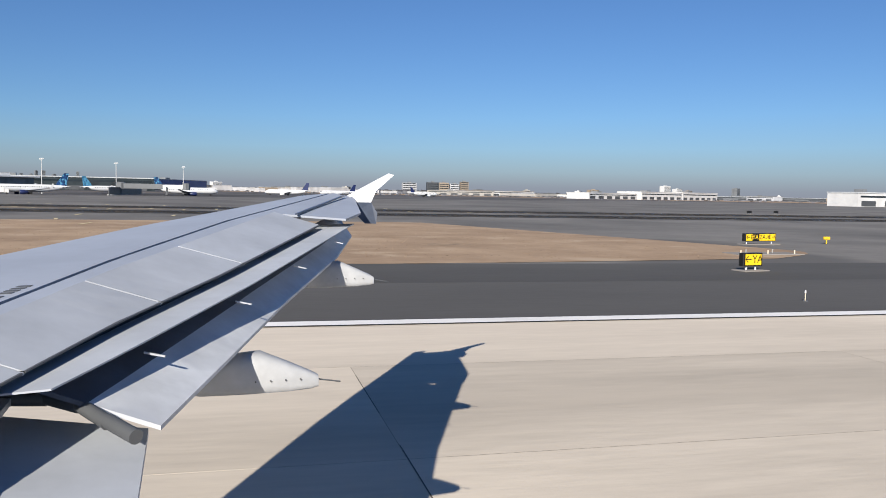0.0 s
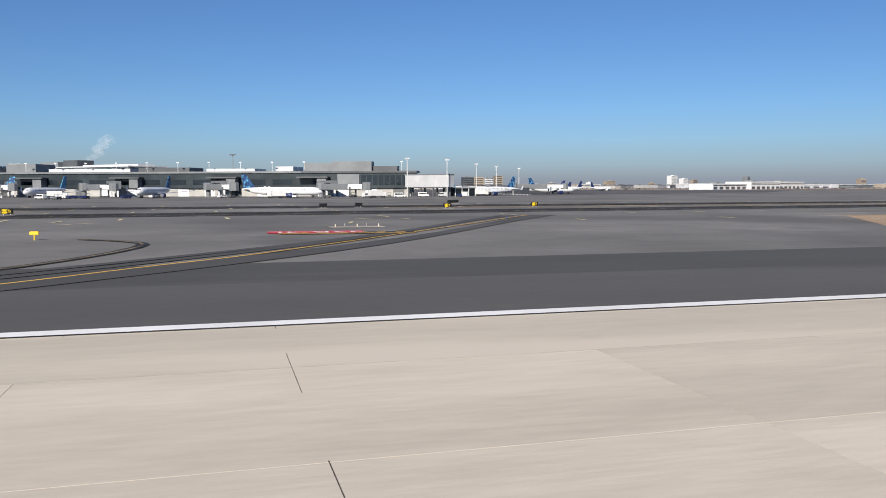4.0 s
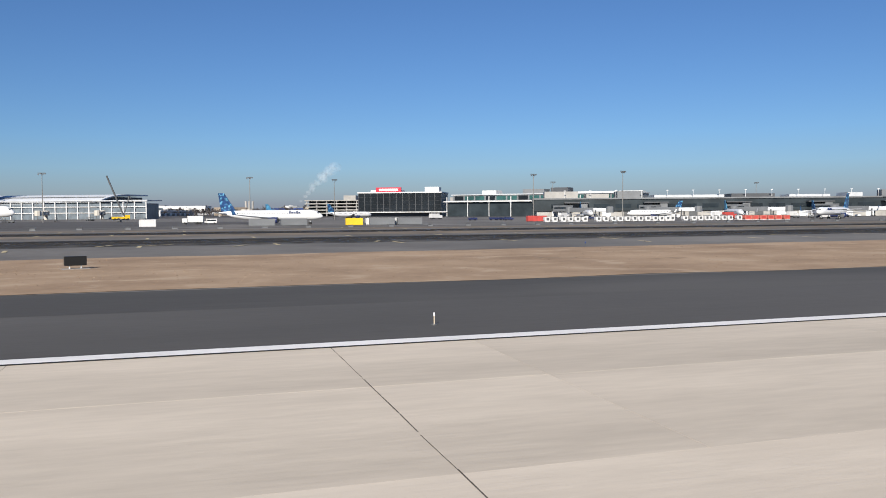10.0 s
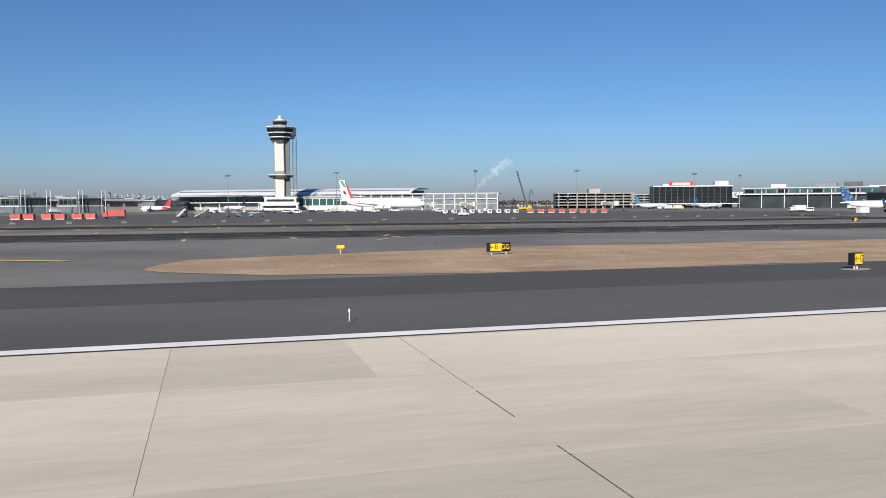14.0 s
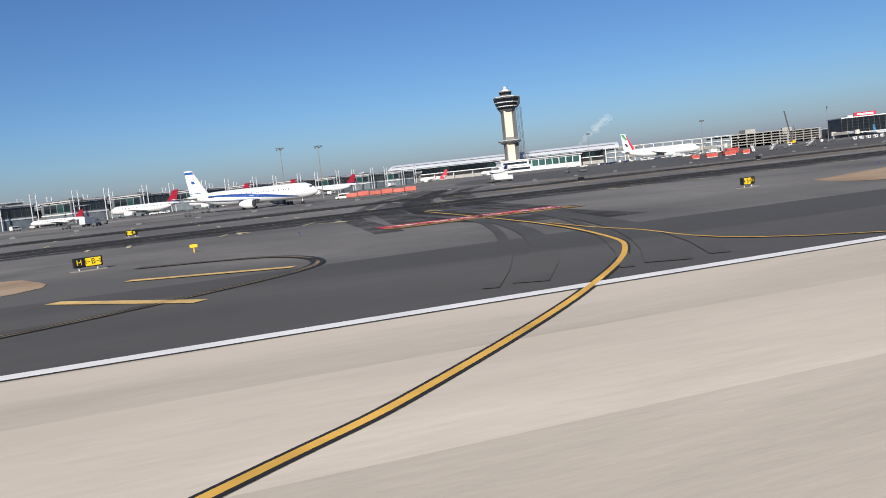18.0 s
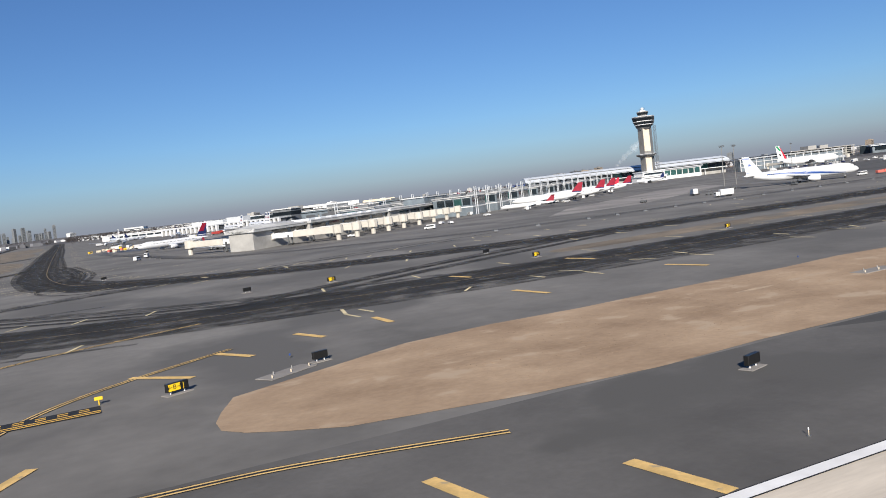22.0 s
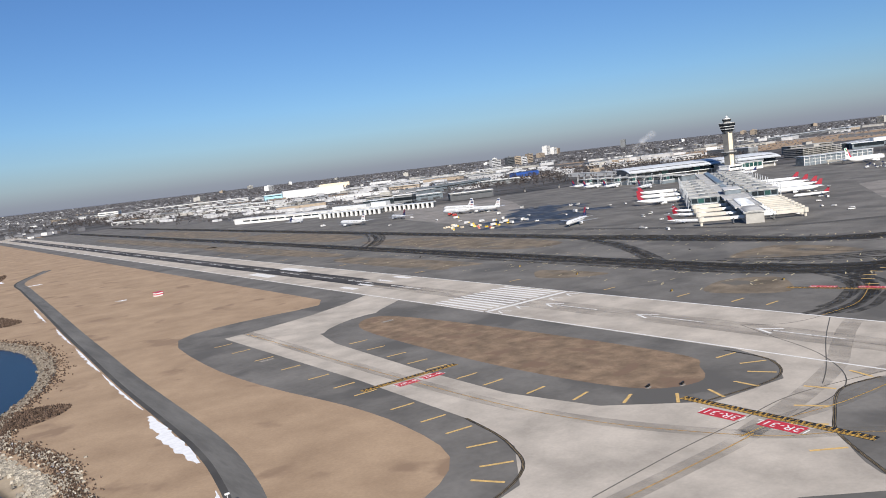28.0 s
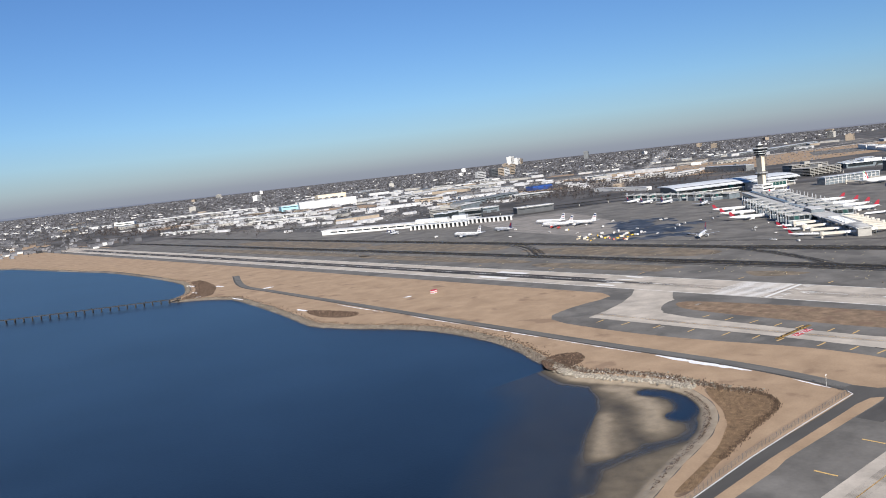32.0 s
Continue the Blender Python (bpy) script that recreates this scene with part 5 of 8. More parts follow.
    if sweep:
        # a ribbon that curves down over the flank from the wing root to the chin
        for s in (-1, 1):
            bm, prev = bmesh.new(), None
            for i in range(15):
                u = i / 14
                x, th = L * (-0.30 + 0.68 * u), 0.42 - 1.15 * u ** 1.5
                hw = 0.05 + 0.15 * math.sin(math.pi * min(1, u * 0.92 + 0.05))
                cur = [bm.verts.new((x, s * r * 1.012 * math.cos(th + d * hw), zc + H * 1.012 * math.sin(th + d * hw))) for d in (-1, 1)]
                if prev:
                    bm.faces.new((prev[0], cur[0], cur[1], prev[1]))
                prev = cur
            part("flank_stripe", bm, sweep, ob)
    if mark:
        # plain blocks where a word stands on the forward fuselage
        for i in range(5):
            x = L * 0.20 + i * L * 0.022
            part("word_block", boxes((x, x + L * 0.015, -r * 1.005, r * 1.005, zc + 0.3 * H, zc + (0.75 if i in (0, 3) else 0.6) * H)), mark, ob)
    for x, y in ((0.38 * L, 0), (-0.02 * L, r * 1.3), (-0.02 * L, -r * 1.3)):
        g = part("landing_gear", tubes(((x, y, 0.3), (x, y, zc - 0.6 * H), 0.16), n=6), M["steel"], ob)
        bm = bmesh.new()
        for o in (-0.35, 0.35):
            tube(bm, (x, y + o - 0.15, 0.55), (x, y + o + 0.15, 0.55), 0.55, n=10)
        part("wheel", bm, M["rubber_black"], g)
    return ob


def place(ob, spots, first=True):
    """Moves a thing to the first spot (x, y, turn) and copies it to the rest."""
    for i, (x, y, a) in enumerate(spots):
        if i == 0:
            ob.matrix_basis = at_pose(x, y, 0, radians(a))
        else:
            copy_thing(ob, at_pose(x, y, 0, radians(a)))


def mid(nx, ny, tx, ty, L=None):
    """Centre and heading from nose and tail."""
    a = math.degrees(math.atan2(ny - ty, nx - tx))
    if L:
        return nx - math.cos(radians(a)) * L / 2, ny - math.sin(radians(a)) * L / 2, a
    return (nx + tx) / 2, (ny + ty) / 2, a


place(airliner("white narrow-body airliner with a mottled blue tail fin", 44, 35, 1.98, M["blue"], winglet=M["blue"], mark=M["navy"]),
      [mid(-182, 315, -220, 337, 44), mid(45, 308, 77, 326, 44)])
place(airliner("white narrow-body airliner with a blue tail parked at the gate", 37.6, 34, 1.98, M["blue"], winglet=M["white"]),
      [mid(228, 392, 190, 392, 37.6), (150, 420, 250), (60, 470, 170), (20, 490, 255), mid(313, 433, 345, 448, 37.6), (400, 520, 12), (-118, 600, 20)])
place(airliner("white narrow-body airliner with a light blue tail", 37.6, 34, 1.98, M["sky_blue"], winglet=M["white"]),
      [(98, 440, 250), (352, 560, 30), (-160, 620, 15)])
place(airliner("huge white double-deck airliner with striped red, green and black fin", 72, 79, 3.6, M["white"], tall=1.18, engines=4, fin_h=15.0, stripes=((M["green"], 0.62, 0.22, 0.52, 0.97, 0.40, 0.98), (M["signal_red"], 0.0, 0.0, 0.28, 0.94, 0.0, 0.15), (M["black_paint"], 0.24, 0.46, 0.66, 0.60, 0.62, 0.98))),
      [mid(-352, 650, -407, 673, 72)])
place(airliner("white wide-body airliner with a sweeping blue flank stripe", 57, 60, 2.9, M["white"], sweep=M["royal"], stripes=((M["royal"], 0.86, 0.02, 0.98, 0.95, 0.02, 0.98), (M["royal"], 0.46, 0.40, 0.64, 0.64, 0.40, 0.64), (M["royal"], 0.06, 0.3, 0.98, 0.2, 0.5, 0.98))),
      [mid(-780, 294, -826, 332, 57)])
place(airliner("white airliner with a red tail and rear fuselage", 37.6, 35, 1.98, M["signal_red"], winglet=M["signal_red"], band=((M["signal_red"], -0.7, 0.7, -0.4, -0.3),), mark=M["signal_red"]),
      [mid(-592, 800, -557, 787, 37.6)])
# pier of the main terminal
PU, PN = Vector((-0.761, -0.648)), Vector((0.648, -0.761))
P0 = Vector((-592, 806))


def pier_xy(s, o):
    p = P0 + PU * s + PN * o
    return p.x, p.y


def pier_turn(deg=0.0):
    return math.degrees(math.atan2(PU.y, PU.x)) + deg


wide = airliner("white wide-body airliner with a red and navy tail at the pier", 52, 46, 2.45, M["tail_red"], winglet=None, fin_h=6.0, stripes=((M["navy"], 0.0, 0.0, 1.0, 0.5, 0.55, 1.0), (M["navy"], 0.0, 0.0, 0.9, 0.22, 0.0, 0.5)))
place(wide, [(*pier_xy(s, o), pier_turn(a)) for s, o, a in ((226, -74, 90), (300, -74, 90), (374, -72, 92), (226, 74, -90), (292, 74, -90), (338, 76, -88), (392, 72, -84))])
place(airliner("small white regional jet with a red tail at the pier", 36, 25, 1.35, M["tail_red"], tail_engines=True, fin_h=3.6), [(*pier_xy(s, o), pier_turn(a)) for s, o, a in ((510, -44, 74), (552, -46, 64), (606, -52, 60), (450, 76, -80))])
place(airliner("white airliner with a navy and red tail taxiing on the apron", 54, 40, 2.3, M["navy"], stripes=((M["tail_red"], 0.4, 0.0, 0.6, 1.0, 0.0, 1.0),)), [mid(-1115, 572, -1062, 596, 50), (-640, 1005, 10), (-650, 950, 12), (-700, 835, 20), (-1036, 1010, 80), (-612, 1060, 8)])
place(airliner("white wide-body airliner with a striped dark tail at the far terminal", 64, 60, 3.0, M["white"], stripes=((M["navy"], 0.08, 0.3, 0.9, 0.3, 0.1, 0.8), (M["tail_red"], 0.42, 0.2, 0.9, 0.58, 0.1, 0.8), (M["navy"], 0.7, 0.1, 0.95, 0.9, 0.0, 0.9))), [(-962, 900, 98), (-985, 930, 98), (-945, 985, 98), (-1105, 1024, 95)])
place(airliner("small white airliner parked far across the field", 37, 34, 1.95, M["navy"]), [(-1080, 1270, 30), (-1060, 1310, 30), (560, 880, 190), (640, 930, 20), (470, 700, 170), (520, 760, 200), (300, 1150, 30), (-500, 800, 120)])


# ---- control tower ----
def prism(rows, n=8, turn=0.0, sx=1.0):
    """Stacked many-sided sections: z, radius."""
    bm = bmesh.new()
    rings = [[bm.verts.new((sx * rr * math.cos(2 * math.pi * (k + turn) / n), rr * math.sin(2 * math.pi * (k + turn) / n), z)) for k in range(n)] for z, rr in rows]
    for a, b in zip(rings, rings[1:]):
        for k in range(n):
            bm.faces.new((a[k], a[(k + 1) % n], b[(k + 1) % n], b[k]))
    bm.faces.new(rings[0][::-1])
    bm.faces.new(rings[-1])
    return bm


tower = root("control_tower", (-451, 862, 0), radians(-8), "tall cream and grey control tower with stacked cab", "control tower")
part("shaft", boxes((-6, 4.2, -6, 6, 0, 72)), M["tower_side"], tower)
part("stair_core", boxes((4.2, 9.5, -3, 6.5, 0, 72)), M["tower_dark"], tower)
part("front_panel", boxes((-5.4, 3.4, -6.4, -6.0, 40.5, 70)), M["cream"], tower, "cream precast panels")
part("front_panel", boxes((-5.0, 3.2, -6.4, -6.0, 14, 32)), M["cream"], tower, "cream precast panels")
ring = part("balcony", prism(((32.6, 8), (34.2, 11.6), (35.0, 13.2), (36.6, 13.4), (36.8, 12.8)), 8, 0.5), M["tower_dark"], tower)
part("balcony_window", prism(((34.3, 12.0), (35.2, 13.5)), 8, 0.5), M["glass"], ring)
part("balcony_rail", prism(((36.6, 13.45), (37.0, 13.5)), 8, 0.5), M["steel"], ring)
cab = part("lower_cab", prism(((68.5, 7.0), (71.2, 9.3), (74.8, 11.2), (79.2, 12.9), (85.4, 14.4), (86.2, 14.2)), 8, 0.5), M["tower_dark"], tower)
for z, h, r0, r1 in ((72.0, 2.5, 9.9, 11.2), (76.2, 2.7, 11.9, 13.0), (80.6, 3.6, 13.45, 14.35)):
    part("window_band", prism(((z, r0), (z + h, r1)), 8, 0.5), M["black_glass"], cab)
for z, r0 in ((75.0, 11.6), (79.5, 13.3), (85.6, 14.75)):
    part("cab_ledge", prism(((z, r0), (z + 0.75, r0 + 0.15)), 8, 0.5), M["steel"], cab)
part("side_cab", prism(((74, 5), (78, 7.6), (85, 8.2), (85.6, 8.0)), 8, 0.5), M["tower_dark"], tower).location = (9 * S, 2 * S, 0)
upper = part("upper_cab", prism(((86.2, 6.0), (88.0, 6.2), (92.0, 7.5), (92.6, 7.3)), 10), M["tower_side"], tower)
part("window_band", prism(((88.4, 6.6), (91.4, 7.6)), 10), M["black_glass"], upper)
part("top_deck", prism(((92.6, 6.4), (93.2, 6.4), (93.4, 3.6), (94.4, 3.6)), 10), M["steel"], tower)
part("aerial", tubes(((3.6, 0, 93.2), (3.6, 0, 99.5), 0.12), ((-3.2, 1.5, 93.2), (-3.2, 1.5, 97.5), 0.1), n=5), M["dark_steel"], tower)
bm = bmesh.new()
bmesh.ops.create_uvsphere(bm, u_segments=14, v_segments=8, radius=2.3, matrix=Matrix.Translation((0, 0, 96.0)))
part("radome", bm, M["roof"], tower, "pale grey radome", smooth=True)
rows = []
for x, y in ((12.5, -2), (16.5, -2), (12.5, 3), (16.5, 3)):
    rows.append(((x, y, 0), (x, y, 74), 0.2))
for z in range(0, 74, 4):
    rows += [((12.5, -2, z), (16.5, -2, z + 4), 0.11), ((16.5, -2, z), (12.5, -2, z + 4), 0.11), ((16.5, -2, z), (16.5, 3, z + 4), 0.11), ((12.5, 3, z), (12.5, -2, z + 4), 0.11), ((12.5, -2, z), (16.5, -2, z), 0.11)]
part("hoist_frame", tubes(*rows, n=5), M["dark_steel"], tower)
part("podium", boxes((-20, 18, -16, 10, 0, 7), (-16, 16, -13, 10, 8, 13), bev=0.2), M["white_wall"], tower)
part("podium_window", boxes((-18, 16, -16.15, -16, 2.5, 5), (-14, 14, -13.15, -13, 9, 11.4)), M["glass"], tower)
part("podium_edge", boxes((-21, 19, -17, 11, 7, 8), (-17, 17, -14, 11, 13, 14)), M["steel"], tower)


# ---- terminals ----
def block(name, label, x, y, a, parts, category="building", group=""):
    """A building out of boxes: (part name, material, boxes...)."""
    ob = root(name, (x, y, 0), radians(a), label, category, group)
    for pname, material, *dims in parts:
        for d in (dims if pname in ("window", "door", "roof_unit", "panel") else [None]):
            part(pname, boxes(*([d] if d else dims)), material, ob)
    return ob


# main terminal head house: long curved metal roof over glass
hx, hy = -428.0, 942.0
head = root("terminal_headhouse", (hx, hy, 0), math.atan2(-133, 247), "long glass terminal with a curved pale metal roof", "terminal")
bm = bmesh.new()
prev = None
for i in range(13):
    u = i / 12
    y, z = -26 + 86 * u ** 1.2, 17.0 + 7.2 * math.sin(math.pi * 0.5 * min(1, u * 1.6))
    cur = [bm.verts.new((x, y, z + dz)) for x in (-142, 142) for dz in (0, -1.2)]
    if prev:
        for k in ((0, 2), (3, 1), (1, 0), (2, 3)):
            bm.faces.new((prev[k[0]], prev[k[1]], cur[k[1]], cur[k[0]]))
    prev = cur
bmesh.ops.recalc_face_normals(bm, faces=bm.faces)
part("roof", bm, M["roof_pale"], head, "curved pale metal roof", smooth=True)
part("wall", boxes((-138, 138, -14, 55, 0, 8.5)), M["concrete_wall"], head)
for i in range(23):
    x = -138 + i * 12
    part("glass_panel", boxes((x + 0.2, x + 11.8, -14.4, -13.6, 9, 19.4)), M["glass"] if i % 5 else M["green_glass"], head)
part("wall", boxes((-138, 138, -13.5, 55, 8.5, 21.4)), M["dark_wall"], head)
part("canopy", boxes((-138, 138, -22, -14, 8.2, 9.0)), M["steel"], head)
for i in range(12):
    part("column", tubes(((-132 + i * 24, -20, 0), (-132 + i * 24, -20, 8.2), 0.5), n=6), M["steel"], head)
part("side_block", boxes((20, 96, -46, -14, 0, 13.5)), M["white_wall"], head)
for i in range(9):
    part("glass_panel", boxes((23 + i * 8, 30 + i * 8, -46.4, -45.9, 5, 12)), M["green_glass"], head)
part("roof_edge", boxes((18, 98, -48, -14, 13.5, 14.6)), M["roof"], head)

# pier: roof spine, gate pavilions with white masts, jet bridges
pier = root("terminal_pier", (P0.x, P0.y, 0), math.atan2(PU.y, PU.x), "long grey terminal pier reaching across the apron", "terminal")
for x0, x1, w, h in ((0, 300, 14, 9.8), (300, 520, 11.4, 9.4), (520, 604, 9.6, 9.0), (604, 648, 7, 8.4)):
    part("wall", boxes((x0, x1, -w, w, 0, h)), M["concrete_wall"], pier)
    part("roof", boxes((x0 - 1, x1 + 1, -w - 1.6, w + 1.6, h, h + 1.2)), M["pier_roof"], pier, "pale flat roof")
    part("roof_kerb", boxes((x0 - 1, x1 + 1, -w - 1.8, -w - 1.2, h + 1.2, h + 1.7)), M["white_wall"], pier)
    part("roof_kerb", boxes((x0 - 1, x1 + 1, w + 1.2, w + 1.8, h + 1.2, h + 1.7)), M["white_wall"], pier)
part("roof_spine", boxes((10, 290, -3.4, 3.4, 11.0, 12.8)), M["pier_glass"], pier)
part("roof_house", boxes((424, 462, -8, 8, 10.6, 15.0)), M["pier_glass"], pier)
part("roof_house", boxes((423, 463, -8.6, 8.6, 15.0, 15.6)), M["white_wall"], pier)
for i in range(7):
    part("skylight", boxes((526 + i * 11, 532 + i * 11, -5.5, 5.5, 10.2, 11.2)), M["roof_pale"], pier)
for i in range(5):
    part("skylight", boxes((310 + i * 22, 322 + i * 22, -3, 3, 10.6, 11.6)), M["pier_glass"], pier)
bm = loft([(606, 9.4, 7.5, 0.4), (612, 9.6, 7.5, 1.9), (640, 9.6, 7.5, 1.9), (649, 9.4, 7.0, 1.0)], 16)
part("end_roof", bm, M["pier_roof"], pier, "pale rounded roof of the pier head", smooth=True)
for i in range(40):
    x = 4 + i * 15.8
    w0 = 14 if x < 290 else 11.4 if x < 507 else 9.6 if x < 600 else 7
    for s in (-1, 1):
        part("window", boxes((x, x + 13, s * w0 - 0.12, s * w0 + 0.12, 5, 8.4)), M["glass"], pier)
for i in range(7):
    part("roof_unit", boxes((60 + i * 62, 72 + i * 62, 7, 13, 11.2, 14)), M["grey_wall"], pier)

pav = root("gate_pavilion", label="glazed blue-grey gate pavilion with tall white masts", category="terminal", group="gate pavilions")
part("wall", boxes((-12, 12, -18, 10, 0, 12.4)), M["pier_glass"], pav)
for i in range(6):
    part("window", boxes((-11.4 + i * 3.9, -8.0 + i * 3.9, -18.15, -17.9, 6.6, 11.4)), M["glass"], pav)
for s in (-1, 1):
    for i in range(4):
        part("window", boxes((s * 12 - 0.12, s * 12 + 0.12, -16.8 + i * 6.2, -11.4 + i * 6.2, 6.8, 11.2)), M["green_glass"] if i == 1 else M["glass"], pav)
part("roof", boxes((-13.2, 13.2, -19.4, 10.5, 12.4, 13.0)), M["pier_roof"], pav)
part("roof_unit", boxes((-6, 3, -8, 0, 13, 14.4)), M["grey_wall"], pav)
for z in (5.2, 11.6):
    part("band", boxes((-12.25, 12.25, -18.25, 10.2, z, z + 0.7)), M["white_wall"], pav)
for x in (-12, 12):
    part("mast", tubes(((x, -20.5, 0), (x, -20.5, 18.4), 0.28), n=6), M["mast_white"], pav)
    part("mast", tubes(((x * 0.72, -20.5, 0), (x * 0.72, -20.5, 18.4), 0.28), n=6), M["mast_white"], pav)
    part("mast_beam", boxes((min(x, x * 0.72), max(x, x * 0.72), -20.7, -20.3, 15.0, 15.4), (min(x, x * 0.72), max(x, x * 0.72), -20.7, -20.3, 17.9, 18.3)), M["mast_white"], pav)
spots = [(*pier_xy(s, 25), pier_turn(180)) for s in (70, 118, 166, 214, 262, 310, 358, 406, 452)] + [(*pier_xy(s, -25), pier_turn(0)) for s in (190, 238, 286, 334, 382, 430, 478)]
# side concourse leaving the root of the pier
CA = math.degrees(math.atan2(285, 55))
place(pav, spots + [(-590 + 55 * u - 18, 842 + 285 * u + 3, CA + 180) for u in (0.1, 0.25, 0.4, 0.55, 0.7, 0.85)])
side = root("side_concourse", (-588, 842, 0), radians(CA), "grey side concourse with a flat pale roof", "terminal")
part("wall", boxes((0, 290, -14, 14, 0, 10)), M["pier_glass"], side)
part("roof", boxes((-2, 292, -15.5, 15.5, 10, 11)), M["pier_roof"], side)
for i in range(14):
    part("window", boxes((6 + i * 20, 22 + i * 20, 13.9, 14.15, 4.6, 8.8)), M["glass"], side)

def jet_bridge(label, skin):
    bridge = root("jet_bridge", label=label, category="jet bridge", group="jet bridges")
    part("tunnel", boxes((-14, 8, -1.7, 1.7, 3.6, 6.6), bev=0.15), skin, bridge)
    part("inner_tunnel", boxes((8, 20, -1.4, 1.4, 3.9, 6.3), bev=0.15), M["steel"], bridge)
    part("cab", prism(((3.3, 2.4), (6.9, 2.4), (7.3, 1.8)), 8), skin, bridge).location = (21 * S, 0, 0)
    part("rotunda", prism(((0, 1.2), (3.4, 1.2), (3.4, 2.6), (7.0, 2.6), (7.4, 2.0)), 10), skin, bridge).location = (-15 * S, 0, 0)
    part("lift_column", boxes((10, 10.6, -2.2, -1.6, 0.8, 5), (10, 10.6, 1.6, 2.2, 0.8, 5), (9.6, 11, -2.4, 2.4, 0.5, 0.9)), M["dark_steel"], bridge)
    for s in (-1, 1):
        part("wheel", tubes(((10.3, s * 2 - 0.2, 0.5), (10.3, s * 2 + 0.2, 0.5), 0.5), n=10), M["rubber_black"], bridge)
    return bridge


place(jet_bridge("white boarding bridge on a wheeled column", M["bridge"]), [(*pier_xy(s, 26), pier_turn(-90 + 8 * math.sin(s))) for s in range(486, 648, 18)] + [(*pier_xy(s, -26), pier_turn(90 + 9 * math.sin(s))) for s in range(470, 640, 42)]
      + [(x, y, a) for x, y, a in ((-190, 640, -100), (-300, 700, -90), (-340, 690, -90), (-380, 712, -90))])

place(jet_bridge("grey boarding bridge on a wheeled column", M["grey_wall"]), [(238, 405, -60), (180, 424, -70), (120, 446, -60), (70, 470, -60), (20, 490, -70), (380, 500, 0)])

# low long terminal with dark cladding beside the runway
low_t = root("terminal_low", (281, 424, 0), math.atan2(110, -281), "long dark grey low terminal with clerestory and roof plant", "terminal")
part("wall", boxes((0, 62, -11, 0, 4.5, 12.6)), M["dark_glass"], low_t)
part("wall", boxes((62, 300, -36, 0, 4.5, 12.6)), M["dark_glass"], low_t)
part("base_wall", boxes((2, 62, -9.5, -1.5, 0, 4.5)), M["concrete_wall"], low_t)
part("base_wall", boxes((62, 298, -33, -1.5, 0, 4.5)), M["concrete_wall"], low_t)
part("roof_edge", boxes((-1, 62, -12, 0.8, 12.6, 13.6)), M["dark_wall"], low_t)
part("roof_edge", boxes((62, 301, -37, 0.8, 12.6, 13.6)), M["grey_wall"], low_t)
part("front_panel", boxes((30, 42, -0.1, 0.7, 4.6, 11.9)), M["grey_wall"], low_t, "pale grey cladding panel")
part("gable_band", boxes((-0.2, 0.1, -10.6, -0.4, 5.2, 12.0)), M["glass"], low_t)
for x in (46, 96, 151, 207, 262):
    part("canopy", boxes((x, x + 17, 0.1, 6.5, 9.8, 10.6)), M["dark_wall"], low_t)
    part("canopy_wall", boxes((x + 1, x + 6, 0.1, 5.6, 4.6, 9.8)), M["grey_wall"], low_t)
for i in range(9):
    part("window", boxes((1 + i * 3.2, 3.6 + i * 3.2, -0.05, 0.12, 6.0, 11.4)), M["glass"], low_t)
for i in range(16):
    x = 52 + i * 15
    part("window", boxes((x, x + 11, -0.05, 0.12, 6.4, 9.2)), M["glass"], low_t)
for i in range(19):
    part("base_door", boxes((6 + i * 15, 12 + i * 15, -1.6, -1.3, 0, 4.1)), M["steel"] if i % 3 else M["dark_steel"], low_t)
for x0, x1, h, m in ((24, 46, 18.8, "grey_wall"), (46, 61, 18.0, "grey_wall"), (92, 120, 15.4, "roof"), (70, 80, 16.5, "roof"), (130, 160, 16.2, "dark_wall"), (165, 214, 15.6, "roof"), (222, 240, 18.6, "grey_wall"), (246, 262, 16.5, "concrete_wall"), (268, 292, 18.5, "concrete_wall"), (10, 23, 16.2, "dark_wall")):
    part("roof_unit", boxes((x0, x1, -10.5 if x0 < 60 else -32, -3 if x0 < 60 else -12, 13.6, h)), M[m], low_t)
for i in range(16):
    x = 8 + i * 18
    part("roof_mast", tubes(((x, -6, 13.6), (x, -6, 18.6), 0.12), n=5), M["steel"], low_t)
    part("mast_lamp", boxes((x - 0.7, x + 0.7, -6.3, -5.7, 18.5, 18.9)), M["steel"], low_t)
fixed = root("gate_house", label="pale grey boxy gate bridge on columns", category="terminal", group="gate houses")
part("wall", boxes((-7, 9, -1.9, 1.9, 4.2, 8.4)), M["grey_wall"], fixed)
part("window_band", boxes((-6, 8, -1.95, 1.95, 6.0, 7.2)), M["glass"], fixed)
for x in (-9, 0, 9):
    part("column", boxes((x - 0.4, x + 0.4, -0.4, 0.4, 0, 4.2)), M["steel"], fixed)
place(fixed, [(235, 432, -70), (180, 452, -72), (125, 474, -70), (70, 494, -70), (15, 516, -72)])
gate_block = root("gate_block", (286, 413, 0), math.atan2(-22, 18), "long white boxy boarding corridor on dark columns", "terminal")
part("wall", boxes((-14, 14, -2.4, 2.4, 4.8, 11.2), bev=0.06), M["hall_white"], gate_block)
part("roof_edge", boxes((-14.3, 14.3, -2.7, 2.7, 11.2, 11.6)), M["grey_wall"], gate_block)
part("soffit", boxes((-13.6, 13.6, -2.2, 2.2, 4.4, 4.8)), M["dark_wall"], gate_block)
for x in (-12, -4, 4, 12):
    for y in (-1.8, 1.8):
        part("column", boxes((x - 0.35, x + 0.35, y - 0.35, y + 0.35, 0, 4.4)), M["dark_steel"], gate_block)
lobby = root("gate_lobby", (302, 412, 0), radians(12), "low dark glazed bus lobby with pale posts", "building")
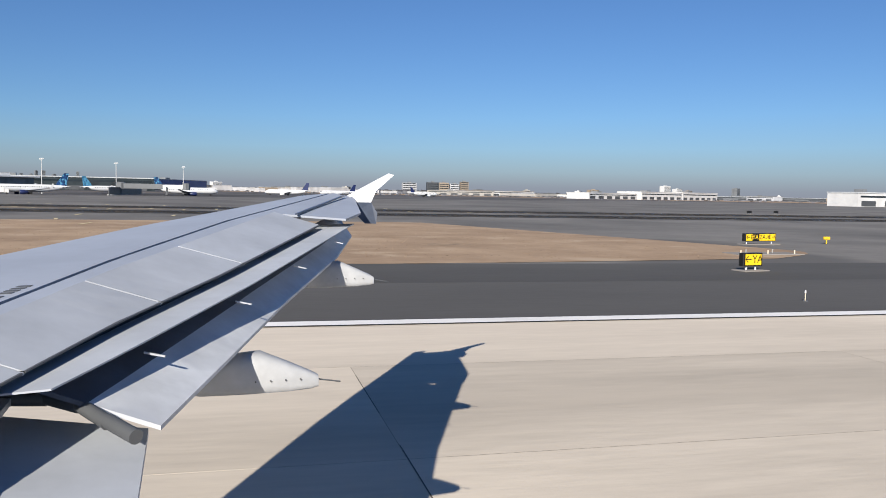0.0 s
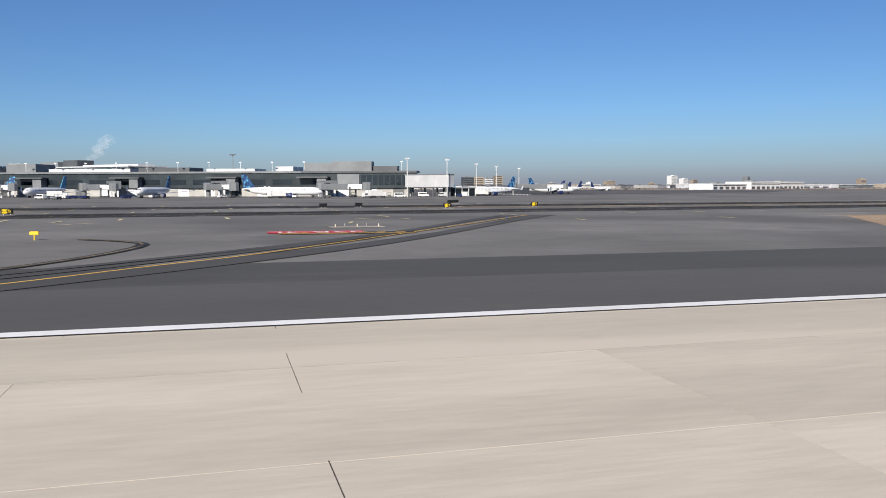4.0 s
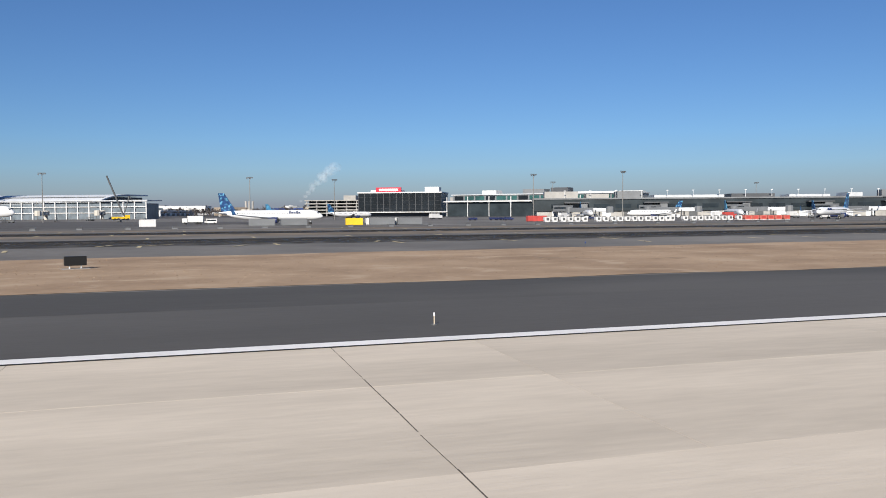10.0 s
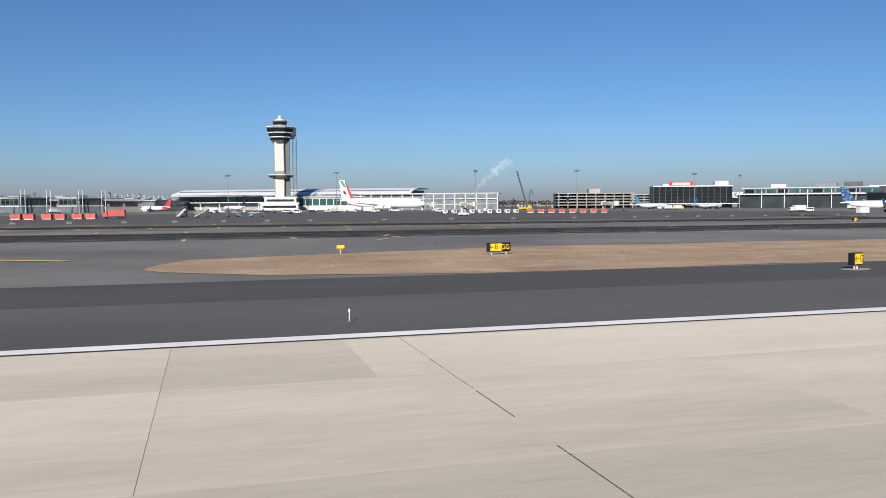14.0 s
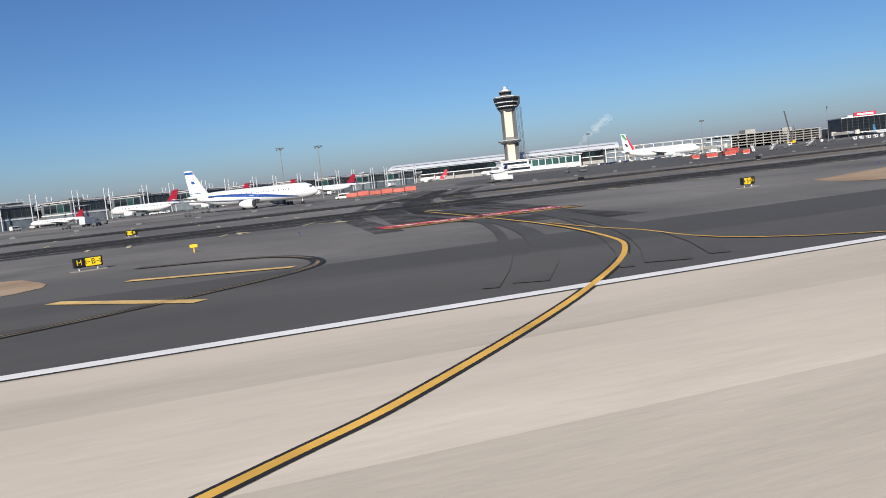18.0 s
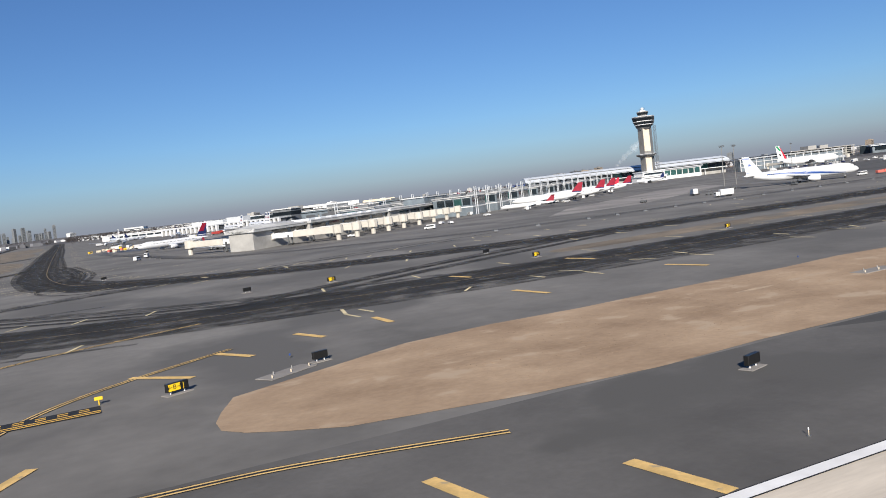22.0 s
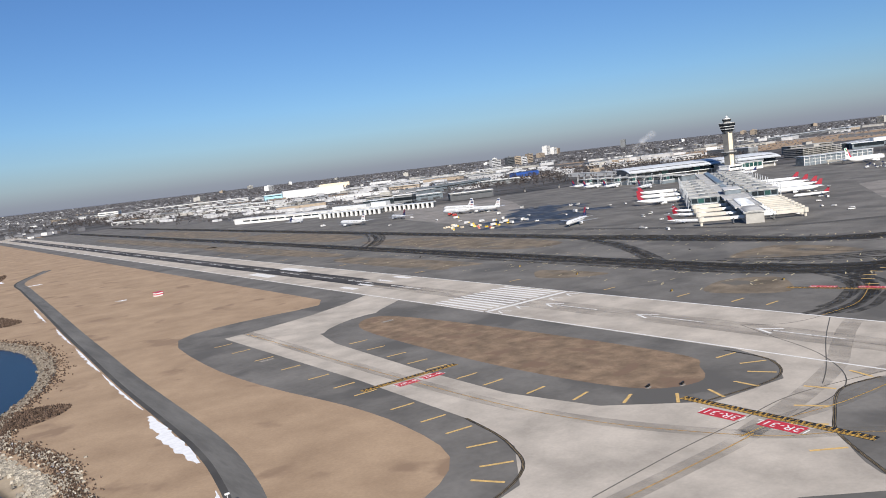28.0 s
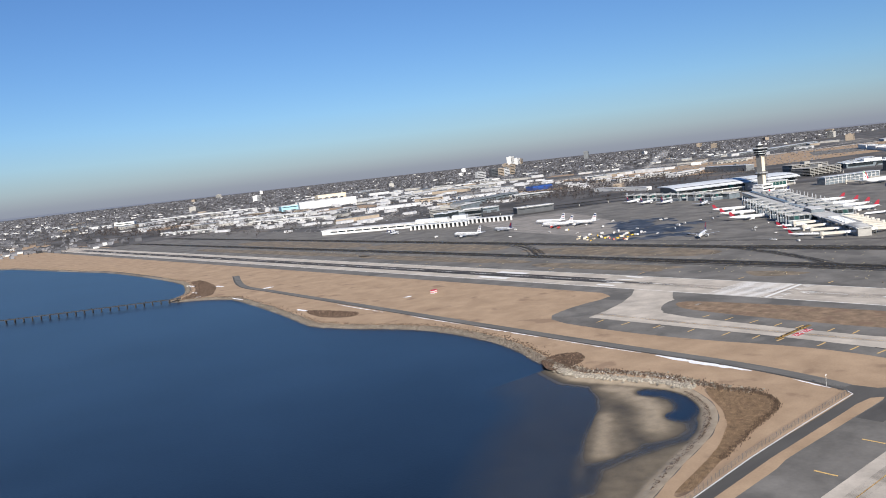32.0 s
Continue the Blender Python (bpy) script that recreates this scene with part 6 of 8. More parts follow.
part("wall", boxes((-8, 8, -3, 3, 0.1, 4.2)), M["black_glass"], lobby)
part("roof", boxes((-8.4, 8.4, -3.4, 3.4, 4.2, 4.7)), M["grey_wall"], lobby)
for i in range(5):
    part("post", boxes((-8.1 + i * 4, -7.8 + i * 4, -3.2, -2.95, 0, 4.2)), M["steel"], lobby)
part("panel", boxes((-0.2, 3.4, -3.15, -2.98, 0.2, 2.4)), M["white_wall"], lobby)
fence = root("blast_fence", (366, 518, 0), math.atan2(170, 9), "dark ribbed steel blast fence at the apron end", "fence")
for i in range(14):
    panel_b = part("panel", boxes((-50 + i * 7.2, -43.1 + i * 7.2, -0.25, 0.25, 0.3, 4.4)), M["dark_wall"], fence)
    part("foot", boxes((-49 + i * 7.2, -48.2 + i * 7.2, -1.2, 1.2, 0, 0.3)), M["white_wall"], panel_b)
back_t = root("rear_terminal", (-8, 712, 0), math.atan2(-125, 126), "dark glazed terminal wing with a white roof line", "terminal")
part("wall", boxes((0, 180, 0, 40, 0, 13)), M["dark_glass"], back_t)
part("roof_edge", boxes((-1, 181, -3, 41, 13, 14)), M["white_wall"], back_t)
part("upper_wall", boxes((4, 176, 6, 38, 14, 19.2)), M["grey_wall"], back_t)
for i in range(16):
    part("window", boxes((6 + i * 10.5, 15 + i * 10.5, 5.7, 6.1, 14.8, 18.4)), M["green_glass"] if i % 3 else M["black_glass"], back_t)
for i in range(9):
    part("post", boxes((2 + i * 21, 2.6 + i * 21, -2.6, -2.0, 0, 18)), M["white_wall"], back_t)
part("roof", boxes((3, 177, 5, 39, 19.2, 20)), M["roof"], back_t)
for x0, x1, h, m in ((30, 44, 23.5, "white_wall"), (70, 90, 24, "grey_wall"), (96, 112, 25, "dark_wall"), (118, 176, 21.2, "white_wall")):
    part("roof_unit", boxes((x0, x1, 14, 28, 20, h)), M[m], back_t)
# black glass hotel block with a red sign
hotel = root("hotel_block", (-82, 749, 0), math.atan2(-33, 70), "black glass box building with a red roof sign", "building")
part("wall", boxes((0, 78, 0, 46, 0, 22)), M["dark_wall"], hotel)
part("roof_edge", boxes((-0.6, 78.6, -0.6, 46.6, 22, 23)), M["white_wall"], hotel)
for i in range(13):
    for j in range(5):
        part("window", boxes((0.4 + i * 6, 5.9 + i * 6, -0.35, 0.05, 4.6 + j * 3.45, 7.8 + j * 3.45)), M["black_glass"], hotel)
part("canopy", boxes((-2, 84, -7, 0, 4.0, 4.8)), M["white_wall"], hotel)
sign = part("sign_board", boxes((16, 40, 4, 6, 23, 27.4)), M["signal_red"], hotel, "red roof sign")
part("sign_bar", boxes((19, 37, 3.7, 4, 24.2, 26.2)), M["white_wall"], sign)
part("roof_unit", boxes((10, 40, 8, 24, 23, 25)), M["white_wall"], hotel)
part("roof_unit", boxes((62, 75, 6, 22, 23, 27.6)), M["white_wall"], hotel)
gar = root("parking_garage", (-52, 948, 0), radians(-19), "open concrete parking decks", "garage", "parking garages")
for j in range(5):
    part("deck", boxes((-48, 48, -30, 30, 3.0 + j * 3.6, 4.1 + j * 3.6)), M["concrete_wall"], gar)
for i in range(9):
    part("column", boxes((-46 + i * 11.4, -45 + i * 11.4, -29.4, -28.4, 0, 18.4)), M["concrete_wall"], gar)
part("core", boxes((-6, 8, -12, 12, 0, 24)), M["concrete_wall"], gar)
part("back_wall", boxes((-47, 47, -8, 29, 0, 18)), M["dark_wall"], gar)
copy_thing(gar, at_pose(118, 1062, 0, radians(-38)))
block("central_terminal", "blue-grey glazed terminal hall with a white winged roof", 165, 915, -42, (("wall", M["pier_glass"], (-70, 70, -24, 24, 0, 12)), ("roof_edge", M["roof_pale"], (-74, 74, -28, 28, 12, 13.2)), ("roof_unit", M["white_wall"], (-20, 24, -10, 14, 13.2, 19), (34, 56, -8, 8, 13.2, 16)), ("window", M["glass"], (-66, -4, -24.3, -24, 4, 10), (4, 66, -24.3, -24, 4, 10))), "terminal")
copy_thing(gar, at_pose(-760, 1500, 0, radians(40)))

# steel lattice shelter by the double-deck stand, mobile crane
frame_hall = root("glazed_frame_hall", (-330, 742, 0), radians(-24), "white steel framed glazed gate hall", "terminal")
part("wall", boxes((-60, 70, 0, 22, 0, 13)), M["pier_glass"], frame_hall)
for i in range(14):
    part("column", boxes((-60 + i * 10, -59.2 + i * 10, -1.2, -0.4, 0, 15)), M["white_wall"], frame_hall)
for z in (5, 10, 14.4):
    part("beam", boxes((-60, 70.8, -1.1, -0.5, z, z + 0.6)), M["white_wall"], frame_hall)
part("roof", boxes((-62, 72, -2, 24, 15, 15.8)), M["roof"], frame_hall)
crane = root("mobile_crane", (-278, 614, 0), radians(20), "yellow mobile crane with a dark raised boom", "crane")
part("carrier", boxes((-6, 6, -1.4, 1.4, 0.9, 2.4), (3, 6, -1.3, 1.3, 2.4, 3.6), bev=0.1), M["yellow"], crane)
for x in (-4.5, -2, 2, 4.5):
    for s in (-1, 1):
        part("wheel", tubes(((x, s * 1.4 - 0.2, 0.7), (x, s * 1.4 + 0.2, 0.7), 0.7), n=10), M["rubber_black"], crane)
part("boom", tubes(((2, 0, 3), (-9, 0, 31), 0.6), ((2, 0, 3), (6, 0, 17), 0.4), ((6, 0, 17), (9, 0, 12), 0.25)), M["dark_steel"], crane)


# ---- lamp masts, signs, lights, barriers ----
mast = root("apron_light_mast", label="tall steel floodlight mast on the apron", category="light mast", group="apron masts")
part("pole", tubes(((0, 0, 0), (0, 0, 26), 0.28, 0.14), n=8), M["tower_side"], mast)
part("head_frame", boxes((-2.0, 2.0, -0.2, 0.2, 25.6, 26.0)), M["dark_steel"], mast)
for i in range(4):
    part("floodlight", boxes((-1.9 + i * 1.05, -1.3 + i * 1.05, -0.8, -0.2, 24.7 + 0.5 * (i % 2), 25.3 + 0.5 * (i % 2))), M["tower_dark"], mast)
place(mast, [(22, 546, 0), (-8, 392, 20), (-42, 434, 10), (189, 534, 0), (-197, 500, 0), (-142, 525, 30), (-365, 480, 40), (-304, 464, 0), (-445, 520, 0), (-511, 575, 20), (-778, 392, 0), (-758, 402, 10)])
pole = root("white_lamp_pole", label="slim white double-headed lamp pole", category="lamp pole", group="white lamp poles")
part("pole", tubes(((0, 0, 0), (0, 0, 18.5), 0.24, 0.16), n=8), M["white_wall"], pole)
for s in (-1, 1):
    part("lamp_head", boxes((s * 0.2 - 0.9, s * 0.2 + 0.9, -0.3, 0.3, 18.3 + 0.1 * s, 18.8 + 0.1 * s)), M["white_wall"], pole)
place(pole, [(291, 396, 0), (267.5, 383, 0), (330, 470, 0), (360, 520, 0), (395, 570, 0)])


def taxi_sign(x, y, turn, panels, size=1.0, plain=False):
    """A lit taxiway sign: panels of (text, black?)."""
    ob = root("taxiway_sign", (x, y, 0), radians(turn), "dark taxiway sign seen from its back" if plain else "yellow and black lit taxiway sign on short legs", "sign", "taxiway signs")
    size *= 0.6
    w = [max(1.1, 0.62 * len(t)) * size for t, _ in panels]
    tot, x0 = sum(w), -sum(w) / 2
    part("housing", boxes((-tot / 2 - 0.12, tot / 2 + 0.12, -0.2, 0.25, 0.35, 0.35 + 1.15 * size), bev=0.04), M["sign_black"], ob)
    for lx in (-tot / 2 + 0.3, tot / 2 - 0.3):
        part("leg", tubes(((lx, 0, 0), (lx, 0, 0.4), 0.06), n=6), M["steel"], ob)
    part("base_pad", boxes((-tot / 2 - 0.35, tot / 2 + 0.35, -0.6, 0.6, 0, 0.1)), M["apron_pale"], ob)
    if plain:
        return ob
    for (t, black), ww in zip(panels, w):
        p = part("face", boxes((x0 + 0.03, x0 + ww - 0.03, -0.24, -0.2, 0.43, 0.28 + 1.15 * size)), M["sign_black"] if black else M["sign_yellow"], ob)
        me_key = ("y" if black else "k")
        if t:
            text_part(t if not black else t + " ", 0.92 * size, ob, (x0 + ww / 2, -0.25, 0.36 + 0.575 * size), 0, M["sign_yellow"] if black else M["sign_black"], rx=math.pi / 2)
        x0 += ww
    return ob


taxi_sign(464, 46.5, 10, (("\u2190YA", False),), 1.25)
taxi_sign(484, 74, 10, (("\u2190E", False), ("YA", True), ("ZA\u2197", False), ("E\u2192", False)), 1.2)
taxi_sign(149, 77, 15, (("\u2190B", False), ("F", True), ("B\u2197", False)), 1.2)
taxi_sign(-306, 72, 15, (("\u2190B\u2192", False), ("G", True)), 1.2)
taxi_sign(-402, 81, 15, (("G", True), ("\u2190B\u2192", False)), 1.2)
taxi_sign(-498.5, 71, 15, (("\u2190B\u2192", False), ("GG", True)), 1.2)
taxi_sign(-481, 46.4, 18, (("\u2190G", False),), 1.25)
taxi_sign(-729, 46.5, 20, (("\u2196GG", False), ("", True)), 1.25)
taxi_sign(-872, 47, 20, (("\u2190H", False), ("", True)), 1.25)
taxi_sign(-840, 76, 20, (("H", True), ("\u2190B\u2192", False)), 1.2)
taxi_sign(-771, 76, 20, (("\u2190B\u2192", False), ("H", True)), 1.2)
taxi_sign(-1212.5, 79, 25, (("\u2196B", False), ("J", True), ("B\u2192", False)), 1.3)
taxi_sign(-1153, 81, 25, (("\u2190B\u2192", False), ("J", True)), 1.2)
for x, y in ((145, 155), (108, 158), (136, 150), (229, 174), (252, 180), (-380, 155), (-631, 146), (-839, 150), (-1110, 168), (-1068, 152), (-1016, 148), (-1296, 228), (-1340, 262), (-1318, 352), (-1306, 420)):
    taxi_sign(x, y, 15, (("\u2190A", False), ("B", True)), 1.2)
for x, y in ((-278, 47.5), (-1114, 46), (-1138, 83), (212, 191), (246, 226), (582, 218), (595, 223), (243, 221), (203, 186), (-675, 188), (-738, 175), (-1127, 174), (-1066, 179), (-307, 166), (-240, 75), (-1347, 105), (-1342, 90), (-1470, 165), (-1462, 158), (-1150, 300), (-1220, 345), (-1290, 300), (-1296, 560)):
    taxi_sign(x, y, 15, (("", True), ("", True)), 1.15, plain=True)

lamp = root("runway_edge_light", label="small white runway edge light on a stalk", category="runway light", group="runway edge lights")
part("base", tubes(((0, 0, 0), (0, 0, 0.08), 0.13), n=10), M["dark_steel"], lamp)
part("stalk", tubes(((0, 0, 0.08), (0, 0, 0.42), 0.02), n=8), M["cream"], lamp)
part("lens", tubes(((0, 0, 0.42), (0, 0, 0.56), 0.045, 0.03), n=8), M["white"], lamp)
place(lamp, [(x, 32.2, 0) for x in (457, 388, 321, 60, -4, -67, -128, -221, -519, -721, -893, -979, -1124, 520, 610)])
green_lamp = root("threshold_light", label="short green threshold light beside the runway end", category="runway light", group="threshold lights")
part("base", tubes(((0, 0, 0), (0, 0, 0.08), 0.2), n=10), M["dark_steel"], green_lamp)
part("lens", tubes(((0, 0, 0.08), (0, 0, 0.26), 0.06, 0.05), n=8), M["green"], green_lamp)
place(green_lamp, [(40, 32, 0), (28, 33, 0), (40, 42, 0), (40, 36, 0)])
guard = root("guard_light", label="yellow twin guard light on a post", category="runway light", group="guard lights")
part("post", tubes(((0, 0, 0), (0, 0, 0.5), 0.06), n=8), M["yellow"], guard)
part("lamp_box", boxes((-0.38, 0.38, -0.12, 0.12, 0.5, 0.82), bev=0.03), M["yellow"], guard)
place(guard, [(493, 75, 0), (164, 81, 0), (-317, 74, 0), (-388, 83, 0), (-512, 79, 0), (-831, 83, 0), (-1204.5, 83.5, 0), (-1160, 83, 0)])
blue_light = root("taxiway_light", label="small blue taxiway edge light", category="runway light", group="taxiway lights")
part("stalk", tubes(((0, 0, 0), (0, 0, 0.35), 0.05), n=6), M["dark_steel"], blue_light)
part("lens", tubes(((0, 0, 0.35), (0, 0, 0.55), 0.09), n=8), M["royal"], blue_light)
place(blue_light, [(x, far_edge(x) + 4, 0) for x in range(-1140, 460, 80)])

barrier = root("jersey_barrier", label="low concrete barrier with a dark top along the apron road", category="barrier", group="apron barriers")
part("block", boxes((-0.8, 0.8, -0.35, 0.35, 0, 0.3), (-0.75, 0.75, -0.18, 0.18, 0.3, 0.5)), M["grey_wall"], barrier)
part("top_cap", boxes((-0.7, 0.7, -0.2, 0.2, 0.5, 0.75)), M["dark_wall"], barrier)
BARRIER = smooth_line([(110, 262), (-40, 258), (-330, 252), (-520, 250), (-760, 252), (-999, 262), (-1060, 300), (-1095, 335), (-1112, 380), (-1122, 470), (-1140, 640)], 8)
spots, run = [], 0.0
for a, b in zip(BARRIER, BARRIER[1:]):
    d = Vector(b) - Vector(a)
    n = int(d.length / 12.0)
    for j in range(n):
        p = Vector(a) + d * (j / max(1, n))
        spots.append((p.x, p.y, math.degrees(math.atan2(d.y, d.x))))
place(barrier, spots)
wall_bm = ribbon_bm(BARRIER, 0.5, 0.45 / LAYER)
bmesh.ops.solidify(wall_bm, geom=list(wall_bm.faces), thickness=0.42)
tagged(finish("barrier_wall", wall_bm, M["concrete_wall"]), "low pale concrete wall along the apron road", "wall", kind="structure")
ribbon("apron_road", [(x + 4, y + 8) for x, y in BARRIER], 8, 0.115, M["asphalt"], "dark service road behind the barriers", "road")


# ---- vehicles and loads ----
def wheels(ob, spots, r=0.38):
    for x, y in spots:
        part("wheel", tubes(((x, y - 0.12, r), (x, y + 0.12, r), r), n=8), M["rubber_black"], ob)


def van(label, body, long=5.4, high=2.3, group="apron vehicles"):
    ob = root("van", label=label, category="vehicle", group=group)
    part("body", boxes((-long / 2, long / 2, -0.95, 0.95, 0.45, 1.25), (-long / 2, long / 2 - 1.1, -0.92, 0.92, 1.25, high), bev=0.1), body, ob)
    part("side_window", boxes((-long / 2 + 0.4, long / 2 - 1.3, -0.96, 0.96, 1.35, high - 0.35)), M["glass"], ob)
    part("windscreen", boxes((long / 2 - 1.15, long / 2 - 1.02, -0.82, 0.82, 1.3, high - 0.2)), M["glass"], ob)
    wheels(ob, [(x, s * 0.85) for x in (-long / 2 + 1, long / 2 - 1) for s in (-1, 1)])
    return ob


def truck(label, cab, load, group="apron trucks"):
    ob = root("truck", label=label, category="vehicle", group=group)
    part("chassis", boxes((-4.2, 4.0, -0.9, 0.9, 0.6, 0.9)), M["dark_steel"], ob)
    part("cab", boxes((2.2, 4.2, -1.1, 1.1, 0.7, 2.5), bev=0.12), cab, ob)
    part("windscreen", boxes((4.15, 4.24, -0.95, 0.95, 1.6, 2.3)), M["glass"], ob)
    part("load_box", boxes((-4.3, 2.0, -1.2, 1.2, 0.95, 3.5), bev=0.05), load, ob)
    wheels(ob, [(x, s * 1.0) for x in (-2.8, -1.6, 3.1) for s in (-1, 1)], 0.48)
    return ob


def cargo_box(label, col, group, w=3.2, d=2.4, h=1.65, curtain=None):
    ob = root("cargo_container", label=label, category="container", group=group)
    bm = bmesh.new()
    v = [bm.verts.new(q) for q in ((-w / 2 + 0.5, -d / 2, 0.4), (w / 2, -d / 2, 0.4), (w / 2, -d / 2, 0.4 + h), (-w / 2, -d / 2, 0.4 + h), (-w / 2, -d / 2, 0.9))]
    f = bm.faces.new(v)
    r = bmesh.ops.extrude_face_region(bm, geom=[f])
    bmesh.ops.translate(bm, verts=[e for e in r["geom"] if isinstance(e, bmesh.types.BMVert)], vec=(0, d, 0))
    bmesh.ops.recalc_face_normals(bm, faces=bm.faces)
    part("shell", bm, col, ob)
    part("door_curtain", boxes((-w / 2 + 0.9, w / 2 - 0.5, -d / 2 - 0.04, -d / 2, 0.8, 0.1 + h)), curtain or M["dark_steel"], ob)
    part("top_hatch", boxes((-w / 2 + 0.35, -w / 2 + 1.5, -d / 2 - 0.02, d / 2, 0.42 + h, 0.62 + h)), M["dark_steel"], ob)
    part("dolly", boxes((-w / 2 + 0.2, w / 2 - 0.1, -d / 2, d / 2, 0.22, 0.38)), M["steel"], ob)
    wheels(ob, [(x, s * (d / 2 - 0.2)) for x in (-w / 2 + 0.7, w / 2 - 0.5) for s in (-1, 1)], 0.2)
    return ob


rnd = random.Random(5)
place(cargo_box("white aluminium air cargo container with a dark curtain", M["white_wall"], "white cargo containers", 2.5, 1.6, 1.75),
      [(-92 + i * 3.25 + rnd.uniform(-0.3, 0.3), 304 + rnd.choice((0, 0, 1.6)), rnd.uniform(-5, 5)) for i in range(29) if i % 13 != 6] + [(-402 + i * 4.6, 420 - i * 1.2, rnd.uniform(-30, 30)) for i in range(9)])
place(cargo_box("faded red closed baggage container on a dolly", M["faded_red"], "red cargo containers", 3.6, 2.0, 1.8, M["red"]),
      [(3 + (i // 2) * 4.0 + rnd.uniform(-0.8, 0.8), 303 + (i % 2) * 5.5, rnd.uniform(-5, 5)) for i in range(12)] + [(-358 + i * 5.4, 408 - i * 1.6, -10) for i in range(8)] + [(-592 + i * 5.2, 330 - (i % 2) * 4, -12) for i in range(6)] + [(rnd.gauss(-1126, 5), rnd.gauss(690, 10), rnd.uniform(0, 360)) for i in range(3)])
def skip_box(label, col, w):
    ob = root("freight_container", label=label, category="container", group="freight containers")
    part("shell", boxes((-w / 2, w / 2, -1.2, 1.2, 0.15, 2.6), bev=0.03), col, ob)
    for i in range(int(w / 0.6)):
        part("rib", boxes((-w / 2 + 0.2 + i * 0.6, -w / 2 + 0.4 + i * 0.6, -1.24, -1.2, 0.3, 2.45)), col, ob)
    part("skid", boxes((-w / 2 + 0.3, w / 2 - 0.3, -1.0, 1.0, 0, 0.15)), M["dark_steel"], ob)
    return ob


place(skip_box("grey ribbed steel freight container on the apron edge", M["grey_wall"], 9), [(-207, 292, -3), (-196, 291, 2), (-165, 287, -2), (-155, 286, 0)])
place(skip_box("yellow ribbed steel freight container", M["yellow"], 6), [(-175, 288, 0)])
place(skip_box("white ribbed steel freight container", M["white_wall"], 5.4), [(-161, 290, 3), (-167.5, 291, 1), (-245, 296, 5)])
place(skip_box("dull red ribbed steel freight container", M["red"], 9), [(-84, 334, 0)])
tarp = root("covered_baggage_train", (-758, 288, 0), radians(-12), "long row of dull red covered baggage carts", "baggage cart")
for i in range(6):
    c = part("cart_cover", boxes((-13 + i * 4.3, -8.9 + i * 4.3, -1.1, 1.1, 0.6, 2.1 + 0.25 * (i % 2)), bev=0.22), M["faded_red"], tarp)
    part("cart_bed", boxes((-13 + i * 4.3, -8.9 + i * 4.3, -1.1, 1.1, 0.3, 0.55)), M["dark_steel"], c)
place(truck("white box truck on the apron", M["white_wall"], M["white_wall"]), [(-887, 281, 160), (250, 368, 20), (205, 376, 190), (110, 400, 10), (-20, 440, 30), (-230, 356, 170), (-440, 560, 20), (-520, 590, 10), (-640, 700, 40), (-860, 330, 60), (-1000, 820, 30), (-1075, 760, 20), (-705, 300, 0), (320, 430, 10), (-90, 470, 20), (60, 402, 12), (-1120, 1090, 20), (-990, 690, 70)])
place(truck("yellow and white catering truck beside the terminal", M["yellow"], M["white_wall"]), [(-180, 560, 10), (-174, 556, 10), (-420, 540, 0), (-1090, 770, 20), (-1070, 742, 30), (-1105, 700, 15), (-1050, 750, 40), (-1040, 860, 10), (-1110, 735, 60), (-1075, 715, 10), (-1088, 690, 80), (-1062, 700, 30), (-1120, 752, 5)])
place(cargo_box("yellow baggage cart with a dark curtain", M["yellow"], "yellow baggage carts", 3.4, 1.8, 1.5), [(rnd.gauss(-1112, 14), rnd.gauss(716, 22), rnd.uniform(0, 360)) for _ in range(9)])
place(cargo_box("cream baggage cart with a dark curtain", M["cream"], "cream baggage carts", 3.4, 1.8, 1.5), [(rnd.gauss(-1118, 14), rnd.gauss(735, 24), rnd.uniform(0, 360)) for _ in range(14)])
place(truck("red fire truck parked on the apron", M["red"], M["red"]), [(45, 372, 10), (-560, 345, 170), (-1010, 905, 20), (-1000, 930, 20)])
vanspots = [(rnd.uniform(-60, 300), rnd.uniform(366, 410), rnd.uniform(0, 360)) for _ in range(22)] + [(rnd.uniform(-520, -330), rnd.uniform(500, 620), rnd.uniform(0, 360)) for _ in range(26)] + [(*pier_xy(rnd.uniform(180, 640), rnd.choice((-1, 1)) * rnd.uniform(38, 90)), rnd.uniform(0, 360)) for _ in range(30)] + [(rnd.uniform(-1120, -900), rnd.uniform(640, 1000), rnd.uniform(0, 360)) for _ in range(18)] + [(-1128, 439, 60), (-1121, 470, 80), (-223, 356, 175), (-420, 330, 10), (-770, 300, 170)]
place(van("white airport van on the apron", M["white_wall"]), vanspots[::2])
place(van("white airport car with dark windows", M["white_wall"], 4.6, 1.55), vanspots[1::2])
place(van("dark parked car beside the terminal", M["navy"], 4.6, 1.5, "parked cars"), [(rnd.uniform(-100, 320), rnd.uniform(380, 408), rnd.uniform(0, 360)) for _ in range(14)] + [(rnd.uniform(-500, -380), rnd.uniform(560, 640), rnd.uniform(0, 360)) for _ in range(14)])
stairs = root("boarding_stairs", label="white mobile boarding stairs", category="stairs", group="boarding stairs")
bm = bmesh.new()
for i in range(12):
    box(bm, -3 + i * 0.5, -2.5 + i * 0.5, -0.8, 0.8, 0.6 + i * 0.26, 0.72 + i * 0.26)
part("steps", bm, M["steel"], stairs)
